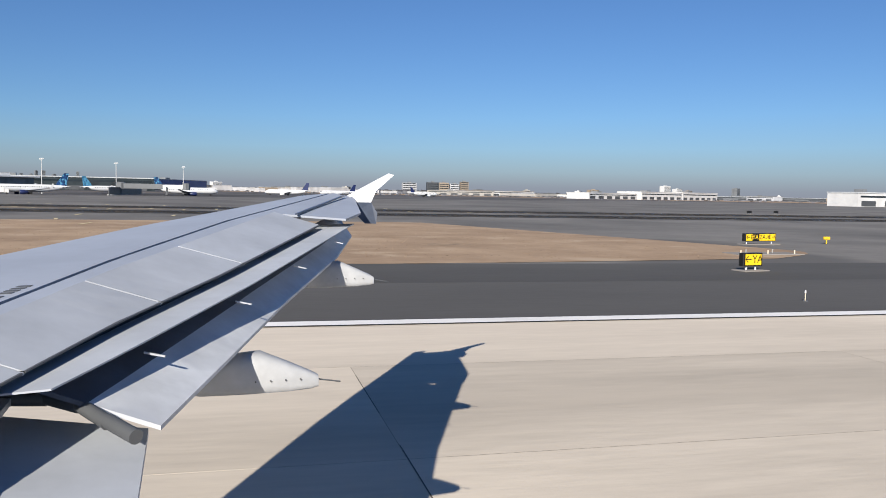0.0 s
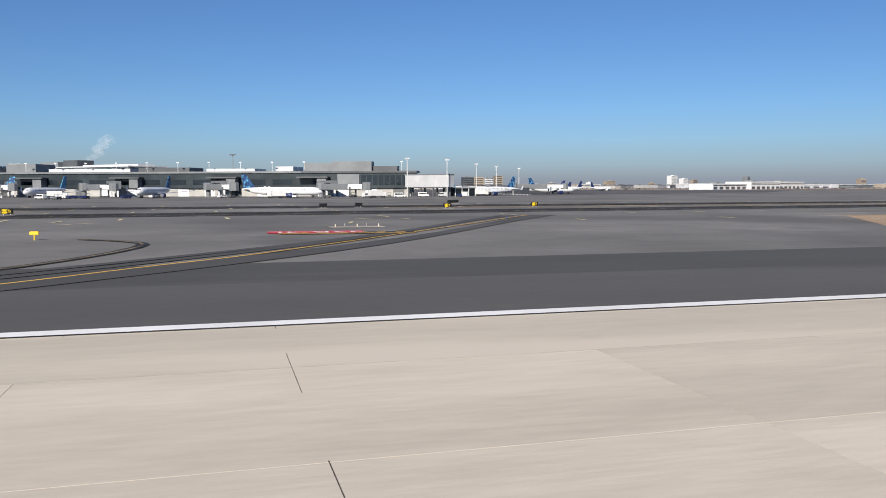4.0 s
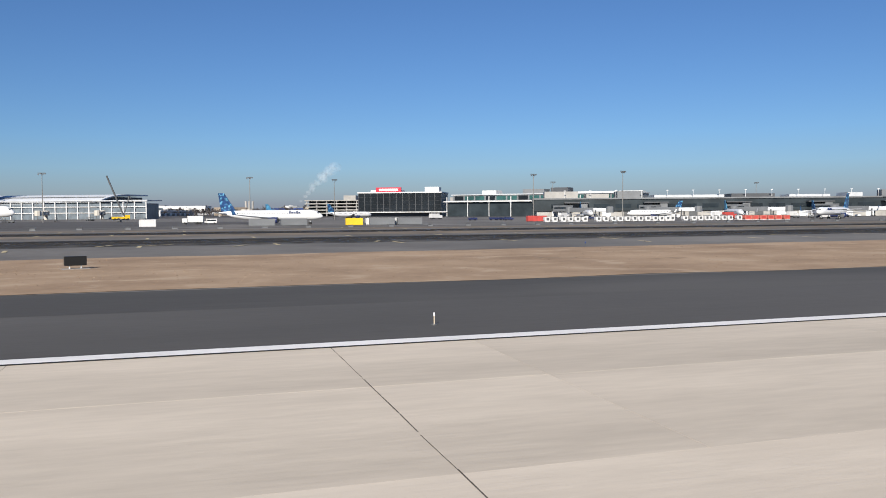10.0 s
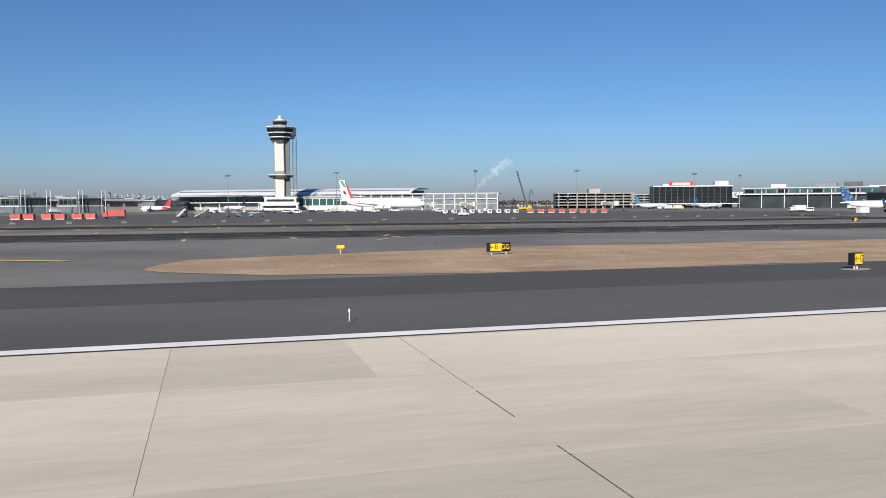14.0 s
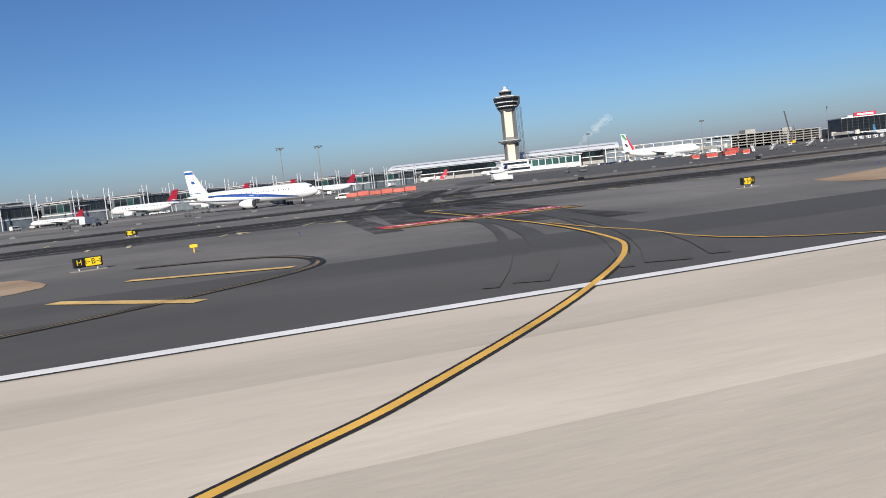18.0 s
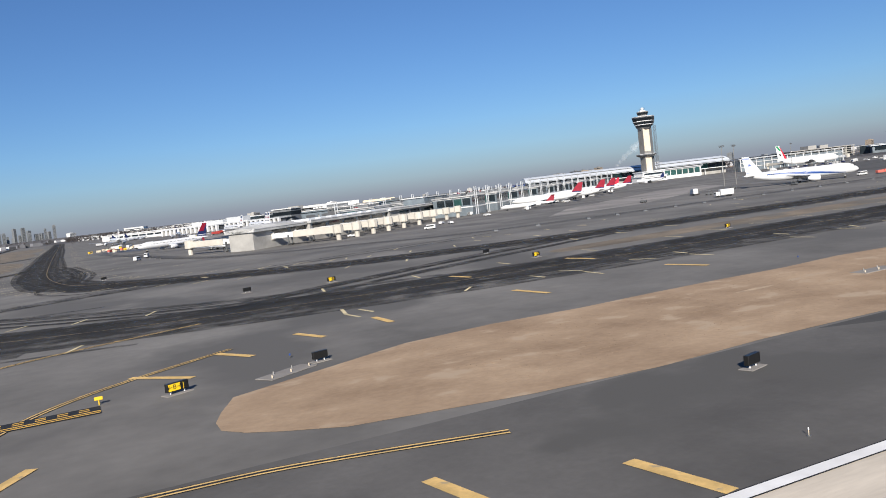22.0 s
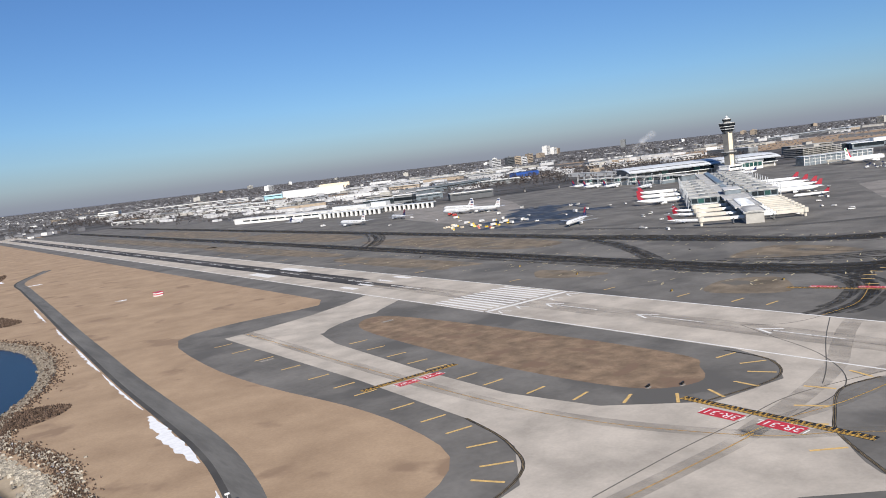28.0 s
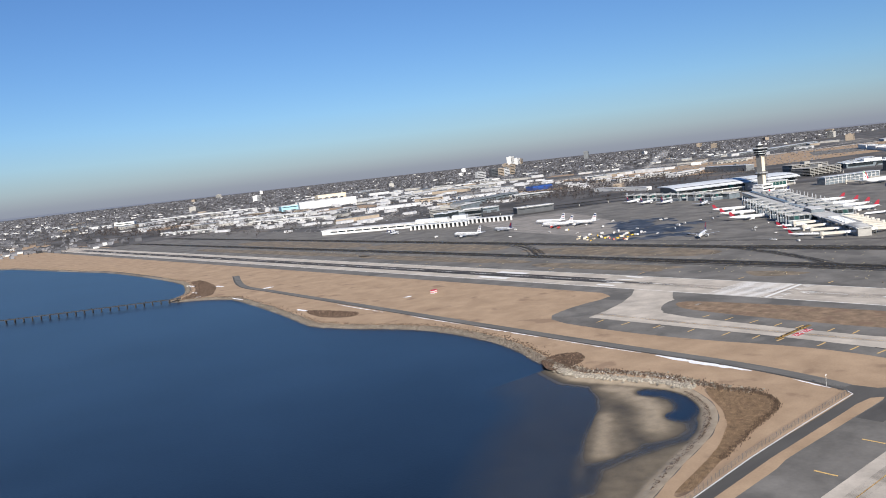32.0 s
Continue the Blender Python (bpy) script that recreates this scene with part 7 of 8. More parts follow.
for s in (-1, 1):
    part("side_panel", plank_wing([(-3, 3.1, s * 0.85, 2.0, 0.1), (-3, 3.1, s * 0.9, 2.0, 0.1)]), M["white_wall"], stairs)
    part("rail", tubes(((-3, s * 0.85, 1.6), (3, s * 0.85, 4.8), 0.05), ((3, s * 0.85, 3.8), (3, s * 0.85, 4.8), 0.05), n=5), M["white_wall"], stairs)
part("frame", boxes((-3, 3.4, -0.85, 0.85, 0.4, 0.6), (2.6, 3.2, -0.8, 0.8, 0.6, 3.6)), M["dark_steel"], stairs)
wheels(stairs, [(-2, 0.8), (-2, -0.8), (2.6, 0.8), (2.6, -0.8)])
place(stairs, [(-527, 352, 30), (-514, 356, -150), (-535, 358, 60), (-505, 349, 10)])
gse = root("ground_power_cart", label="dark apron service cart with a canopy", category="vehicle", group="service carts")
part("body", boxes((-1.6, 1.6, -0.8, 0.8, 0.4, 1.3), bev=0.08), M["dark_steel"], gse)
part("canopy", boxes((-1.0, 1.4, -0.8, 0.8, 2.2, 2.35)), M["roof_dark"], gse)
for x in (-0.9, 1.3):
    part("post", tubes(((x, -0.7, 1.3), (x, -0.7, 2.2), 0.05), ((x, 0.7, 1.3), (x, 0.7, 2.2), 0.05), n=5), M["dark_steel"], gse)
wheels(gse, [(-1, 0.7), (-1, -0.7), (1, 0.7), (1, -0.7)])
place(gse, [(rnd.uniform(-900, -640), rnd.uniform(292, 350), rnd.uniform(0, 360)) for _ in range(14)] + [(rnd.uniform(-60, 300), rnd.uniform(362, 400), rnd.uniform(0, 360)) for _ in range(16)] + [(rnd.uniform(-500, -250), rnd.uniform(420, 600), rnd.uniform(0, 360)) for _ in range(14)])
light_unit = root("lighting_cluster", label="low cluster of small white and yellow lamp posts in grass", category="ground equipment", group="lamp clusters")
for i in range(5):
    part("post", tubes(((i * 1.3 - 2.6, (i % 2) * 1.2, 0), (i * 1.3 - 2.6, (i % 2) * 1.2, 0.42), 0.06), n=6), M["concrete_wall"] if i % 2 else M["cream"], light_unit)
part("pad", boxes((-3.2, 3.2, -0.6, 1.8, 0.05, 0.12)), M["apron_pale"], light_unit)
place(light_unit, [(406, 62, 0), (475, 60, 0), (108, 78, 10), (196, 96, 0), (-113, 72, 0), (-262, 66, 0), (-418, 74, 0), (-436, 72, 0), (-700, 66, 0), (-1000, 76, 0), (-1067, 70, 0), (-860, 68, 0), (-1142, 80, 30), (-1297, 100, 0), (-1253, 80, 10), (-1288, 98, 20), (-1455, 350, 0), (-1530, 330, 0)])

# ---- far terminal and cargo town ----
long_b = root("white_long_building", (-1000, 1372, 0), math.atan2(-278, 189), "long low white terminal with a dark window band", "terminal")
part("wall", boxes((-170, 170, -4, 30, 0, 9)), M["white_wall"], long_b)
for i in range(16):
    part("window", boxes((-150 + i * 19, -134 + i * 19, -4.2, -3.9, 4, 6.6)), M["glass"], long_b)
part("roof_edge", boxes((-172, 172, -5, 31, 9, 10)), M["white_wall"], long_b)
part("roof_unit", boxes((40, 110, 6, 22, 10, 15), (120, 150, 4, 24, 10, 17)), M["roof"], long_b)
gates = root("white_gate_arm", (-905, 1205, 0), math.atan2(-278, 189), "row of white gate columns under a flat roof", "terminal")
part("roof", boxes((-60, 60, -9, 9, 8, 9.4)), M["roof"], gates)
for i in range(14):
    part("column", boxes((-58 + i * 8.8, -54.5 + i * 8.8, -9, -5, 0, 8)), M["white_wall"], gates)
part("back_wall", boxes((-58, 58, 0, 8, 0, 8)), M["dark_wall"], gates)
copy_thing(gates, at_pose(-985, 1250, 0, math.atan2(-278, 189)))
block("dark_terminal", "dark glass terminal hall with white roof ribs", -640, 1590, 20, (("wall", M["pier_glass"], (-60, 60, -26, 26, 0, 14)), ("roof_edge", M["white_wall"], (-62, 62, -28, 28, 14, 15)), ("roof_unit", M["grey_wall"], (-30, 10, -10, 10, 15, 20))), "terminal")
block("control_block", "boxy grey terminal tower with dark glazing", -820, 1330, -50, (("wall", M["grey_wall"], (-18, 18, -14, 14, 0, 20)), ("window", M["black_glass"], (-18.2, 18.2, -14.2, 14.2, 10, 16)), ("roof_edge", M["white_wall"], (-20, 20, -16, 16, 20, 21.5)))).scale = (1, 1, 1)
ramp = root("elevated_road", label="curving elevated approach road on piers", category="viaduct")
RAMP = smooth_line([(-1000, 1480), (-900, 1330), (-792, 1300), (-677, 1206), (-528, 1127), (-418, 1110), (-250, 1020), (-60, 880)], 8)
bm = ribbon_bm(RAMP, 11, 17.5 / 1)
bmesh.ops.solidify(bm, geom=list(bm.faces), thickness=-0.9)
part("deck", bm, M["concrete_wall"], ramp)
for o in (-5.5, 5.5):
    bm = ribbon_bm([(x, y + o) for x, y in RAMP], 0.35, 20.0)
    bmesh.ops.solidify(bm, geom=list(bm.faces), thickness=-1.0)
    part("parapet", bm, M["white_wall"], ramp)
for x, y in RAMP[2::3]:
    part("pier_column", boxes((x - 0.8, x + 0.8, y - 0.8, y + 0.8, 0, 6.3)), M["concrete_wall"], ramp)
plant = root("power_plant", label="small brown power plant with white stacks", category="building", loc=(-165, 1455, 0), rz=radians(30))
part("hall", boxes((-26, 26, -12, 12, 0, 14)), M["sand_wall"], plant)
for i in range(3):
    part("stack", tubes(((30 + i * 7, 0, 0), (30 + i * 7, 0, 25), 2.2, 1.8), n=10), M["concrete_wall"], plant)
steam_m = mat("white steam", (0.82, 0.83, 0.86), 1.0, 0.03, 9, 2, spec=0.0)
thin_out(steam_m, 9.0, 0.01, 0.07)
bm, r9 = bmesh.new(), random.Random(9)
for i in range(11):
    u = i / 10
    bmesh.ops.create_icosphere(bm, subdivisions=3, radius=3.5 + 9 * u * r9.uniform(0.8, 1.1), matrix=Matrix.Translation((-42 + 52 * u + r9.gauss(0, 1 + 3 * u), 1474 - 56 * u + r9.gauss(0, 1 + 3 * u), 25 + 58 * u ** 0.85)) @ Matrix.Diagonal((1, 1, 0.8, 1)))
ob = finish("steam_plume", bm, steam_m, smooth=True)
tagged(ob, "thin white steam drifting from the power plant stacks", "steam", kind="stuff")


def hall(label, x, y, w, d, h, a, wall_m, roof_m, group="cargo halls", bays=True):
    ob = root("cargo_hall", (x, y, 0), radians(a), label, "building", group)
    part("wall", boxes((-w / 2, w / 2, -d / 2, d / 2, 0, h)), wall_m, ob)
    part("roof", boxes((-w / 2 - 0.5, w / 2 + 0.5, -d / 2 - 0.5, d / 2 + 0.5, h, h + 0.9)), roof_m, ob)
    if bays:
        n = max(2, min(7, int(w / 22)))
        for i in range(n):
            x0 = -w / 2 + (i + 0.15) * w / n
            part("dock_door", boxes((x0, x0 + 0.6 * w / n, -d / 2 - 0.15, -d / 2 + 0.1, 0.4, min(5, h * 0.55))), M["dark_wall"], ob)
        part("window_band", boxes((-w / 2 + 3, w / 2 - 3, -d / 2 - 0.12, -d / 2 + 0.1, h * 0.68, h * 0.82)), M["glass"], ob)
    part("roof_unit", boxes((-w * 0.2, -w * 0.12, -d * 0.2, d * 0.1, h + 0.9, h + 3.5)), M["grey_wall"], ob)
    return ob


WHITE, GREY, TAN = "large white flat-roofed cargo hall", "grey flat-roofed cargo hall", "tan brick flat-roofed hall"
hall(WHITE, 1000, 1215, 150, 40, 9, 34, M["white_wall"], M["white_wall"])
hall(WHITE, 1130, 1300, 150, 46, 12.6, 34, M["white_wall"], M["white_wall"])
hall(WHITE, 1265, 1395, 150, 40, 13.5, 34, M["white_wall"], M["white_wall"])
hall("white and pale green office block with dark bands", 962, 602, 60, 30, 11.5, 12, M["white_wall"], M["roof"])
bh = hall("long hangar with a royal blue front and flat grey roof", 325, 1412, 200, 30, 17, 69, M["grey_wall"], M["roof"], bays=False)
part("front_panel", boxes((-98, 98, -15.3, -15.05, 5, 16.6)), M["royal"], bh, "royal blue front")
hall("pale blue glazed hangar hall", -330, 2905, 230, 80, 20, -20, M["teal"], M["white_wall"])
hall("huge white hangar with a curved top", -285, 2835, 230, 60, 27, -20, M["white_wall"], M["white_wall"], bays=False)
hall("pale yellow metal clad cargo hall", 210, 3620, 150, 60, 24, -15, M["cream"], M["cream"], bays=False)
hall("dark blue metal clad depot", -20, 1905, 80, 40, 14, -10, M["royal"], M["navy"], bays=False)
hall(WHITE, -1068, 2330, 200, 26, 8, -66, M["white_wall"], M["white_wall"])
hall("white office building with tall windows", -890, 3450, 80, 40, 22, -30, M["white_wall"], M["white_wall"])
hall(WHITE, -710, 2470, 300, 60, 11, -64, M["white_wall"], M["white_wall"])
def long_hall(label, x0, y0, x1, y1, d, h, wall_m, roof_m, bays=True):
    return hall(label, (x0 + x1) / 2, (y0 + y1) / 2, math.hypot(x1 - x0, y1 - y0), d, h, math.degrees(math.atan2(y1 - y0, x1 - x0)), M[wall_m], M[roof_m], bays=bays)


for row in (("dark glazed terminal hall with a pale roof", -858, 1401, -796, 1426, 34, 14, "dark_glass", "roof_pale"), ("low terminal wing under a white roof", -798, 1419, -690, 1400, 30, 12, "pier_glass", "white_wall"), ("dark terminal block with a white roof slab", -773, 1249, -700, 1211, 28, 13, "dark_wall", "white_wall"), ("long grey glazed terminal building", -567, 1681, -290, 1751, 36, 15, "pier_glass", "grey_wall"), ("white roofed low hall", -386, 1652, -300, 1600, 30, 12, "grey_wall", "white_wall"), ("white roofed low hall", 183, 1527, 340, 1544, 36, 12, "hall_white", "white_wall"), ("dark glass terminal wing", 110, 962, 336, 991, 30, 14, "dark_glass", "roof"),
            ("long low grey cargo building", 1584, 2147, 2500, 2225, 60, 10, "grey_wall", "roof"), ("tan brick flat-roofed cargo hall", -342, 2172, -270, 2110, 40, 14, "sand_wall", "roof"), ("long low white cargo row", -228, 2513, 253, 2724, 34, 11, "hall_white", "white_wall"), ("long low white cargo row", -878, 2294, -766, 2033, 30, 10, "white_wall", "white_wall"), ("long low white cargo row", -730, 3588, -338, 3353, 40, 13, "hall_white", "white_wall"), ("white low gate building", -282, 1265, -235, 1478, 16, 8, "white_wall", "white_wall")):
    long_hall(*row)
long_hall("long low pale cargo hall with a tan end", 925, 1927, 1180, 2060, 40, 12, "white_wall", "sand_wall")
for label, x, w, h, m in (("white slab apartment block far beyond the field", 1149, 62, 46, "hall_white"), ("dark apartment block far beyond the field", 1254, 52, 50, "dark_wall"), ("tan apartment block far beyond the field", 1304, 44, 50, "sand_wall"), ("pale apartment block far beyond the field", 1352, 40, 46, "hall_white"), ("tan apartment tower far beyond the field", 1398, 36, 56, "sand_wall")):
    block("apartment_block", label, x, 3500, 0, (("wall", M[m], (-w / 2, w / 2, -12, 12, 0, h)), ("roof_unit", M["grey_wall"], (-6, 7, -6, 6, h, h + 5)), ("window", M["glass"], *[(-w / 2 + 2, w / 2 - 2, -12.2, -12, 5 + k * 9, 8.5 + k * 9) for k in range(int(h / 9))])), "building", "apartment blocks")
for i in range(125):
    x, y = rnd.uniform(-1020, 700), rnd.uniform(1640, 3900)
    if i > 75:
        x, y = rnd.uniform(250, 2700), rnd.uniform(1450, 3400)
    if i > 112:
        x, y = rnd.uniform(-1150, -300), rnd.uniform(3300, 6200)
    if abs(x + 330) < 190 and abs(y - 2870) < 190 or (x < -500 and y < 1700):
        continue
    k = rnd.choice((0, 0, 0, 1, 1, 2))
    hall((WHITE, GREY, TAN)[k], x, y, rnd.uniform(40, 170), rnd.uniform(18, 48), rnd.uniform(6, 12), rnd.choice((-66, -62, -20, -18, 24, 30)) + rnd.uniform(-5, 5), M[("hall_white", "concrete_wall", "sand_wall")[k]], M[rnd.choice(("white_wall", "hall_white", "hall_white", "roof_dark", "grey_wall", "roof"))], bays=i % 5 == 0)


def tower_block(label, x, y, w, d, h, a, wall_m):
    ob = root("apartment_block", (x, y, 0), radians(a), label, "building", "apartment blocks")
    part("wall", boxes((-w / 2, w / 2, -d / 2, d / 2, 0, h), (-w / 6, w / 6, -d / 6, d / 6, h, h + 4)), wall_m, ob)
    if y > 9000:
        part("window_rows", boxes(*[(-w / 2 + 1, w / 2 - 1, -d / 2 - 0.2, d / 2 + 0.2, 3 + j * 8, 6 + j * 8) for j in range(int(h / 8))]), M["glass"], ob)["kind"] = "stuff"
        return ob
    for j in range(int(h / 6)):
        part("window_row", boxes((-w / 2 + 1, w / 2 - 1, -d / 2 - 0.2, d / 2 + 0.2, 3 + j * 6, 5.4 + j * 6)), M["glass"], ob)
    return ob


tower_block("tall white apartment tower with window rows", 3746, 5934, 74, 48, 95, 20, M["white_wall"])
tower_block("tall white apartment tower with window rows", 3883, 5985, 62, 48, 73, 20, M["white_wall"])
tower_block("tan brick apartment tower with window rows", 2560, 4700, 70, 30, 42, 10, M["sand_wall"])
tower_block("tan brick apartment tower with window rows", 4054, 6107, 74, 36, 62, 30, M["sand_wall"])
tower_block("dark grey apartment tower with window rows", 3700, 4900, 40, 40, 74, 30, M["grey_wall"])
for i in range(26):
    a, dist = rnd.uniform(-0.30, 1.35), rnd.uniform(4300, 8300)
    x, y = -1400 + dist * math.sin(a), dist * math.cos(a)
    tower_block(("tan brick apartment tower far beyond the field", "white apartment block far beyond the field", "grey office tower far beyond the field")[i % 3], x, y, rnd.uniform(30, 80), rnd.uniform(20, 40), rnd.uniform(18, 42), rnd.uniform(0, 90), M[("sand_wall", "white_wall", "concrete_wall")[i % 3]])
for i in range(34):
    x = -2350 + i * 34 + rnd.uniform(-12, 12)
    tower_block("faint grey skyline tower far across the bay", x, 9150 + rnd.uniform(-200, 200), rnd.uniform(14, 34), 30, rnd.choice((60, 80, 95, 120, 150, 210 if i % 9 == 4 else 90)), rnd.uniform(0, 40), M["grey_wall"])


def house_at(V, F, x, y, w, d, h, a, roof):
    c, s, k = math.cos(a), math.sin(a), len(V)
    for px, py, pz in ((-w, -d, 0), (w, -d, 0), (w, d, 0), (-w, d, 0), (-w, -d, h), (w, -d, h), (w, d, h), (-w, d, h), (-w, 0, h * 1.5), (w, 0, h * 1.5)):
        V.append((x + px * c - py * s, y + px * s + py * c, pz))
    if roof:
        F.extend([tuple(k + i for i in f) for f in ((4, 5, 9, 8), (6, 7, 8, 9))])
    else:
        F.extend([tuple(k + i for i in f) for f in ((0, 1, 5, 4), (1, 2, 6, 5), (2, 3, 7, 6), (3, 0, 4, 7), (4, 8, 7), (5, 6, 9))])


def town_spot(r):
    while True:
        a, dist = r.uniform(-0.35, 1.45), 9300 * math.sqrt(r.uniform(0.06, 1))
        x, y = -1200 + dist * math.sin(a), dist * math.cos(a)
        if y > 2300 + 0.10 * max(0, x) and x > -1650 - 0.03 * y and not (-1200 < x < 900 and y < 3300):
            return round(x / 26) * 26 + r.uniform(-6, 6), round(y / 60) * 60 + r.choice((-14, 14)) + r.uniform(-4, 4)


for name, roof, m, lab in (("town_houses", False, M["house"], "dense small houses of the town beyond"), ("town_roofs", True, M["house_roof"], "dark haze-tinted shingle roofs of the town beyond")):
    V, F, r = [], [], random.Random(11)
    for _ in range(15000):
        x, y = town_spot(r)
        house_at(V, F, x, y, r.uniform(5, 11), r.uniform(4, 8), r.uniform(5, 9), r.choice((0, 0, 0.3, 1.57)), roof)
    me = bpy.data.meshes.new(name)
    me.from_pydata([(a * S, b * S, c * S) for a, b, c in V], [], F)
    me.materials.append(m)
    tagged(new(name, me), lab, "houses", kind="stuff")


def flat_box(V, F, x, y, z):
    w, d, h, k = random.uniform(6, 26), random.uniform(5, 13), random.uniform(4, 8), len(V)
    c, s = (1, 0.15) if random.random() < 0.6 else (0.4, -0.92)
    for pz in (0, h):
        V.extend((x + px * c - py * s, y + px * s + py * c, pz) for px, py in ((-w, -d), (w, -d), (w, d), (-w, d)))
    F.extend([tuple(k + i for i in f) for f in ((0, 1, 5, 4), (1, 2, 6, 5), (2, 3, 7, 6), (3, 0, 4, 7), (4, 5, 6, 7))])


r8 = random.Random(8)
scatter("pale_roofs", 900, lambda: (*town_spot(r8), 0), flat_box, M["white_wall"], "scattered pale flat-roofed buildings in the town", "buildings")
scatter("pale_sheds", 260, lambda: (r8.uniform(-1060, 600), r8.uniform(1600, 3500), 0), flat_box, M["hall_white"], "low pale sheds among the cargo halls", "buildings")


def bare_tree(V, F, x, y, z):
    h = random.uniform(7, 13)
    tuft(V, F, x, y, z, h * 0.55, 0.5, 2)
    for _ in range(10):
        k = len(V)
        cx, cy, cz = x + random.gauss(0, h * 0.2), y + random.gauss(0, h * 0.2), z + h * random.uniform(0.4, 1)
        for _ in range(3):
            V.append((cx + random.gauss(0, h * 0.13), cy + random.gauss(0, h * 0.13), cz + random.gauss(0, h * 0.13)))
        F.append((k, k + 1, k + 2))


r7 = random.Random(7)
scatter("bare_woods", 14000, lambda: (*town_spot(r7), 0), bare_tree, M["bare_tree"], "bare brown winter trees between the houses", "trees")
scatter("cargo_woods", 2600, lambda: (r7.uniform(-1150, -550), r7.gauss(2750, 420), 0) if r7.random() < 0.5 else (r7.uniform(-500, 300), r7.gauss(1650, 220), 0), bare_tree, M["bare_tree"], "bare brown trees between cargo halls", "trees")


def speck(V, F, x, y, z):
    house_at(V, F, x, y, random.uniform(1.8, 3.4), 0.9, random.uniform(1.2, 1.8), random.uniform(0, 3), False)
    k = len(V) - 10
    F.append((k + 4, k + 5, k + 6, k + 7))


scatter("far_parked_cars", 5200, lambda: (r7.uniform(-1050, 500), r7.uniform(1550, 3300), 0.05) if r7.random() < 0.7 else (r7.uniform(500, 2200), r7.uniform(1300, 2400), 0.05), speck, M["house"], "hundreds of parked cars in distant lots", "cars")
for i in range(40):
    x, y = (rnd.uniform(-1000, 600), rnd.uniform(1550, 3700)) if i % 2 else (rnd.uniform(300, 2600), rnd.uniform(1350, 3300))
    w, d, a = rnd.uniform(60, 260), rnd.uniform(30, 110), rnd.choice((-1.1, -0.35, 0.5))
    c, s = math.cos(a), math.sin(a)
    sheet("lot", [(x + px * c - py * s, y + px * s + py * c) for px, py in ((-w, -d), (w, -d), (w, d), (-w, d))], 0.05 + 0.003 * i, M[("apron_pale", "asphalt", "asphalt2", "grass", "asphalt2")[i % 5]], "paved lot between distant halls", "lot")
for pts, w in (([(-1150, 2300), (-600, 2200), (200, 1980), (900, 1800), (2600, 1900)], 24), ([(-1100, 3400), (-300, 3250), (800, 2700), (2600, 2500)], 30), ([(-950, 1650), (-620, 1900), (-300, 2500), (0, 3400)], 18)):
    ribbon("far_road", smooth_line(pts, 8), w, 0.3, M["apron_pale"], "pale multi-lane road beyond the airport", "road")
sheet("far_runway", [(300, 2290), (2900, 1180), (2930, 1240), (330, 2350)], 0.28, M["concrete2"], "pale distant runway", "runway")
sheet("far_infield", [(200, 1500), (1500, 960), (3000, 1000), (2900, 1160), (400, 2240)], 0.045, M["grass"], "distant dry infield grass", "grass")

# ---- bay: approach-light trestle, fence, marker hut ----
trestle = root("approach_light_pier", (-1636, 938, 0), math.atan2(83, -131), "dark timber approach light pier on piles in the bay", "pier")
part("deck", boxes((0, 430, -1.5, 1.5, 2.4, 3.2)), M["timber"], trestle)
for i in range(44):
    for s in (-1, 1):
        part("pile", tubes(((4 + i * 9.8, s * 1.3, -2.2), (4 + i * 9.8, s * 1.1, 2.5), 0.5), n=6), M["timber"], trestle)
for i in range(14):
    part("light_bar", boxes((10 + i * 31, 10.3 + i * 31, -2.6, 2.6, 4.2, 4.5), (10 + i * 31, 10.3 + i * 31, -0.1, 0.1, 3.2, 4.2)), M["dark_steel"], trestle)
fence = root("perimeter_fence", label="grey chain-link fence with posts", category="fence")
FX = [(-1604, 182), (-1607, 170), (-1611, 166), (-1640, 165.4), (-1673, 164.6), (-1705, 163.4), (-1760, 158), (-1900, 147)]
run = 0
for (a, b), (c, d) in zip(FX, FX[1:]):
    n = max(1, int(math.hypot(c - a, d - b) / 3.2))
    for j in range(n):
        x, y = a + (c - a) * j / n, b + (d - b) * j / n
        part("post", tubes(((x, y, 0), (x, y, 2.6), 0.07), n=5), M["dark_steel"], fence)
    bm = bmesh.new()
    for z in (0.4, 0.9, 1.4, 1.9, 2.5):
        tube(bm, (a, b, z), (c, d, z), 0.035, n=4)
    part("wire", bm, M["dark_steel"], fence)
ribbon("kerb_wall", [(-1607, 168), (-1610, 164), (-1640, 163.4), (-1674, 162.4), (-1705, 161.2), (-1760, 157), (-1900, 145)], 0.7, 1.0, M["white_wall"], "pale low kerb beside the fence", "kerb")
hut = root("marker_hut", (-1493, 631, 0), 0.3, "small red and white equipment hut", "hut")
part("body", boxes((-3, 3, -2, 2, 0, 2.8)), M["white_wall"], hut)
part("roof", boxes((-3.3, 3.3, -2.3, 2.3, 2.8, 3.2)), M["signal_red"], hut)
part("band", boxes((-3.05, 3.05, -2.05, 2.05, 1.0, 1.7)), M["signal_red"], hut)
wind = root("gate_pole", (-1603, 180, 0), 0, "white pole with a small head beside the gate", "pole")
part("pole", tubes(((0, 0, 0), (0, 0, 5.5), 0.09), n=6), M["white_wall"], wind)
part("head", boxes((-0.6, 0.6, -0.2, 0.2, 5.3, 5.7)), M["white_wall"], wind)


# ---- the wing beside which the ride begins ----
wing = root("aircraft_wing", label="grey airliner wing with lowered flaps standing on its gear", category="aircraft wing")


def wz(y):
    return 3.3 + 0.085 * y


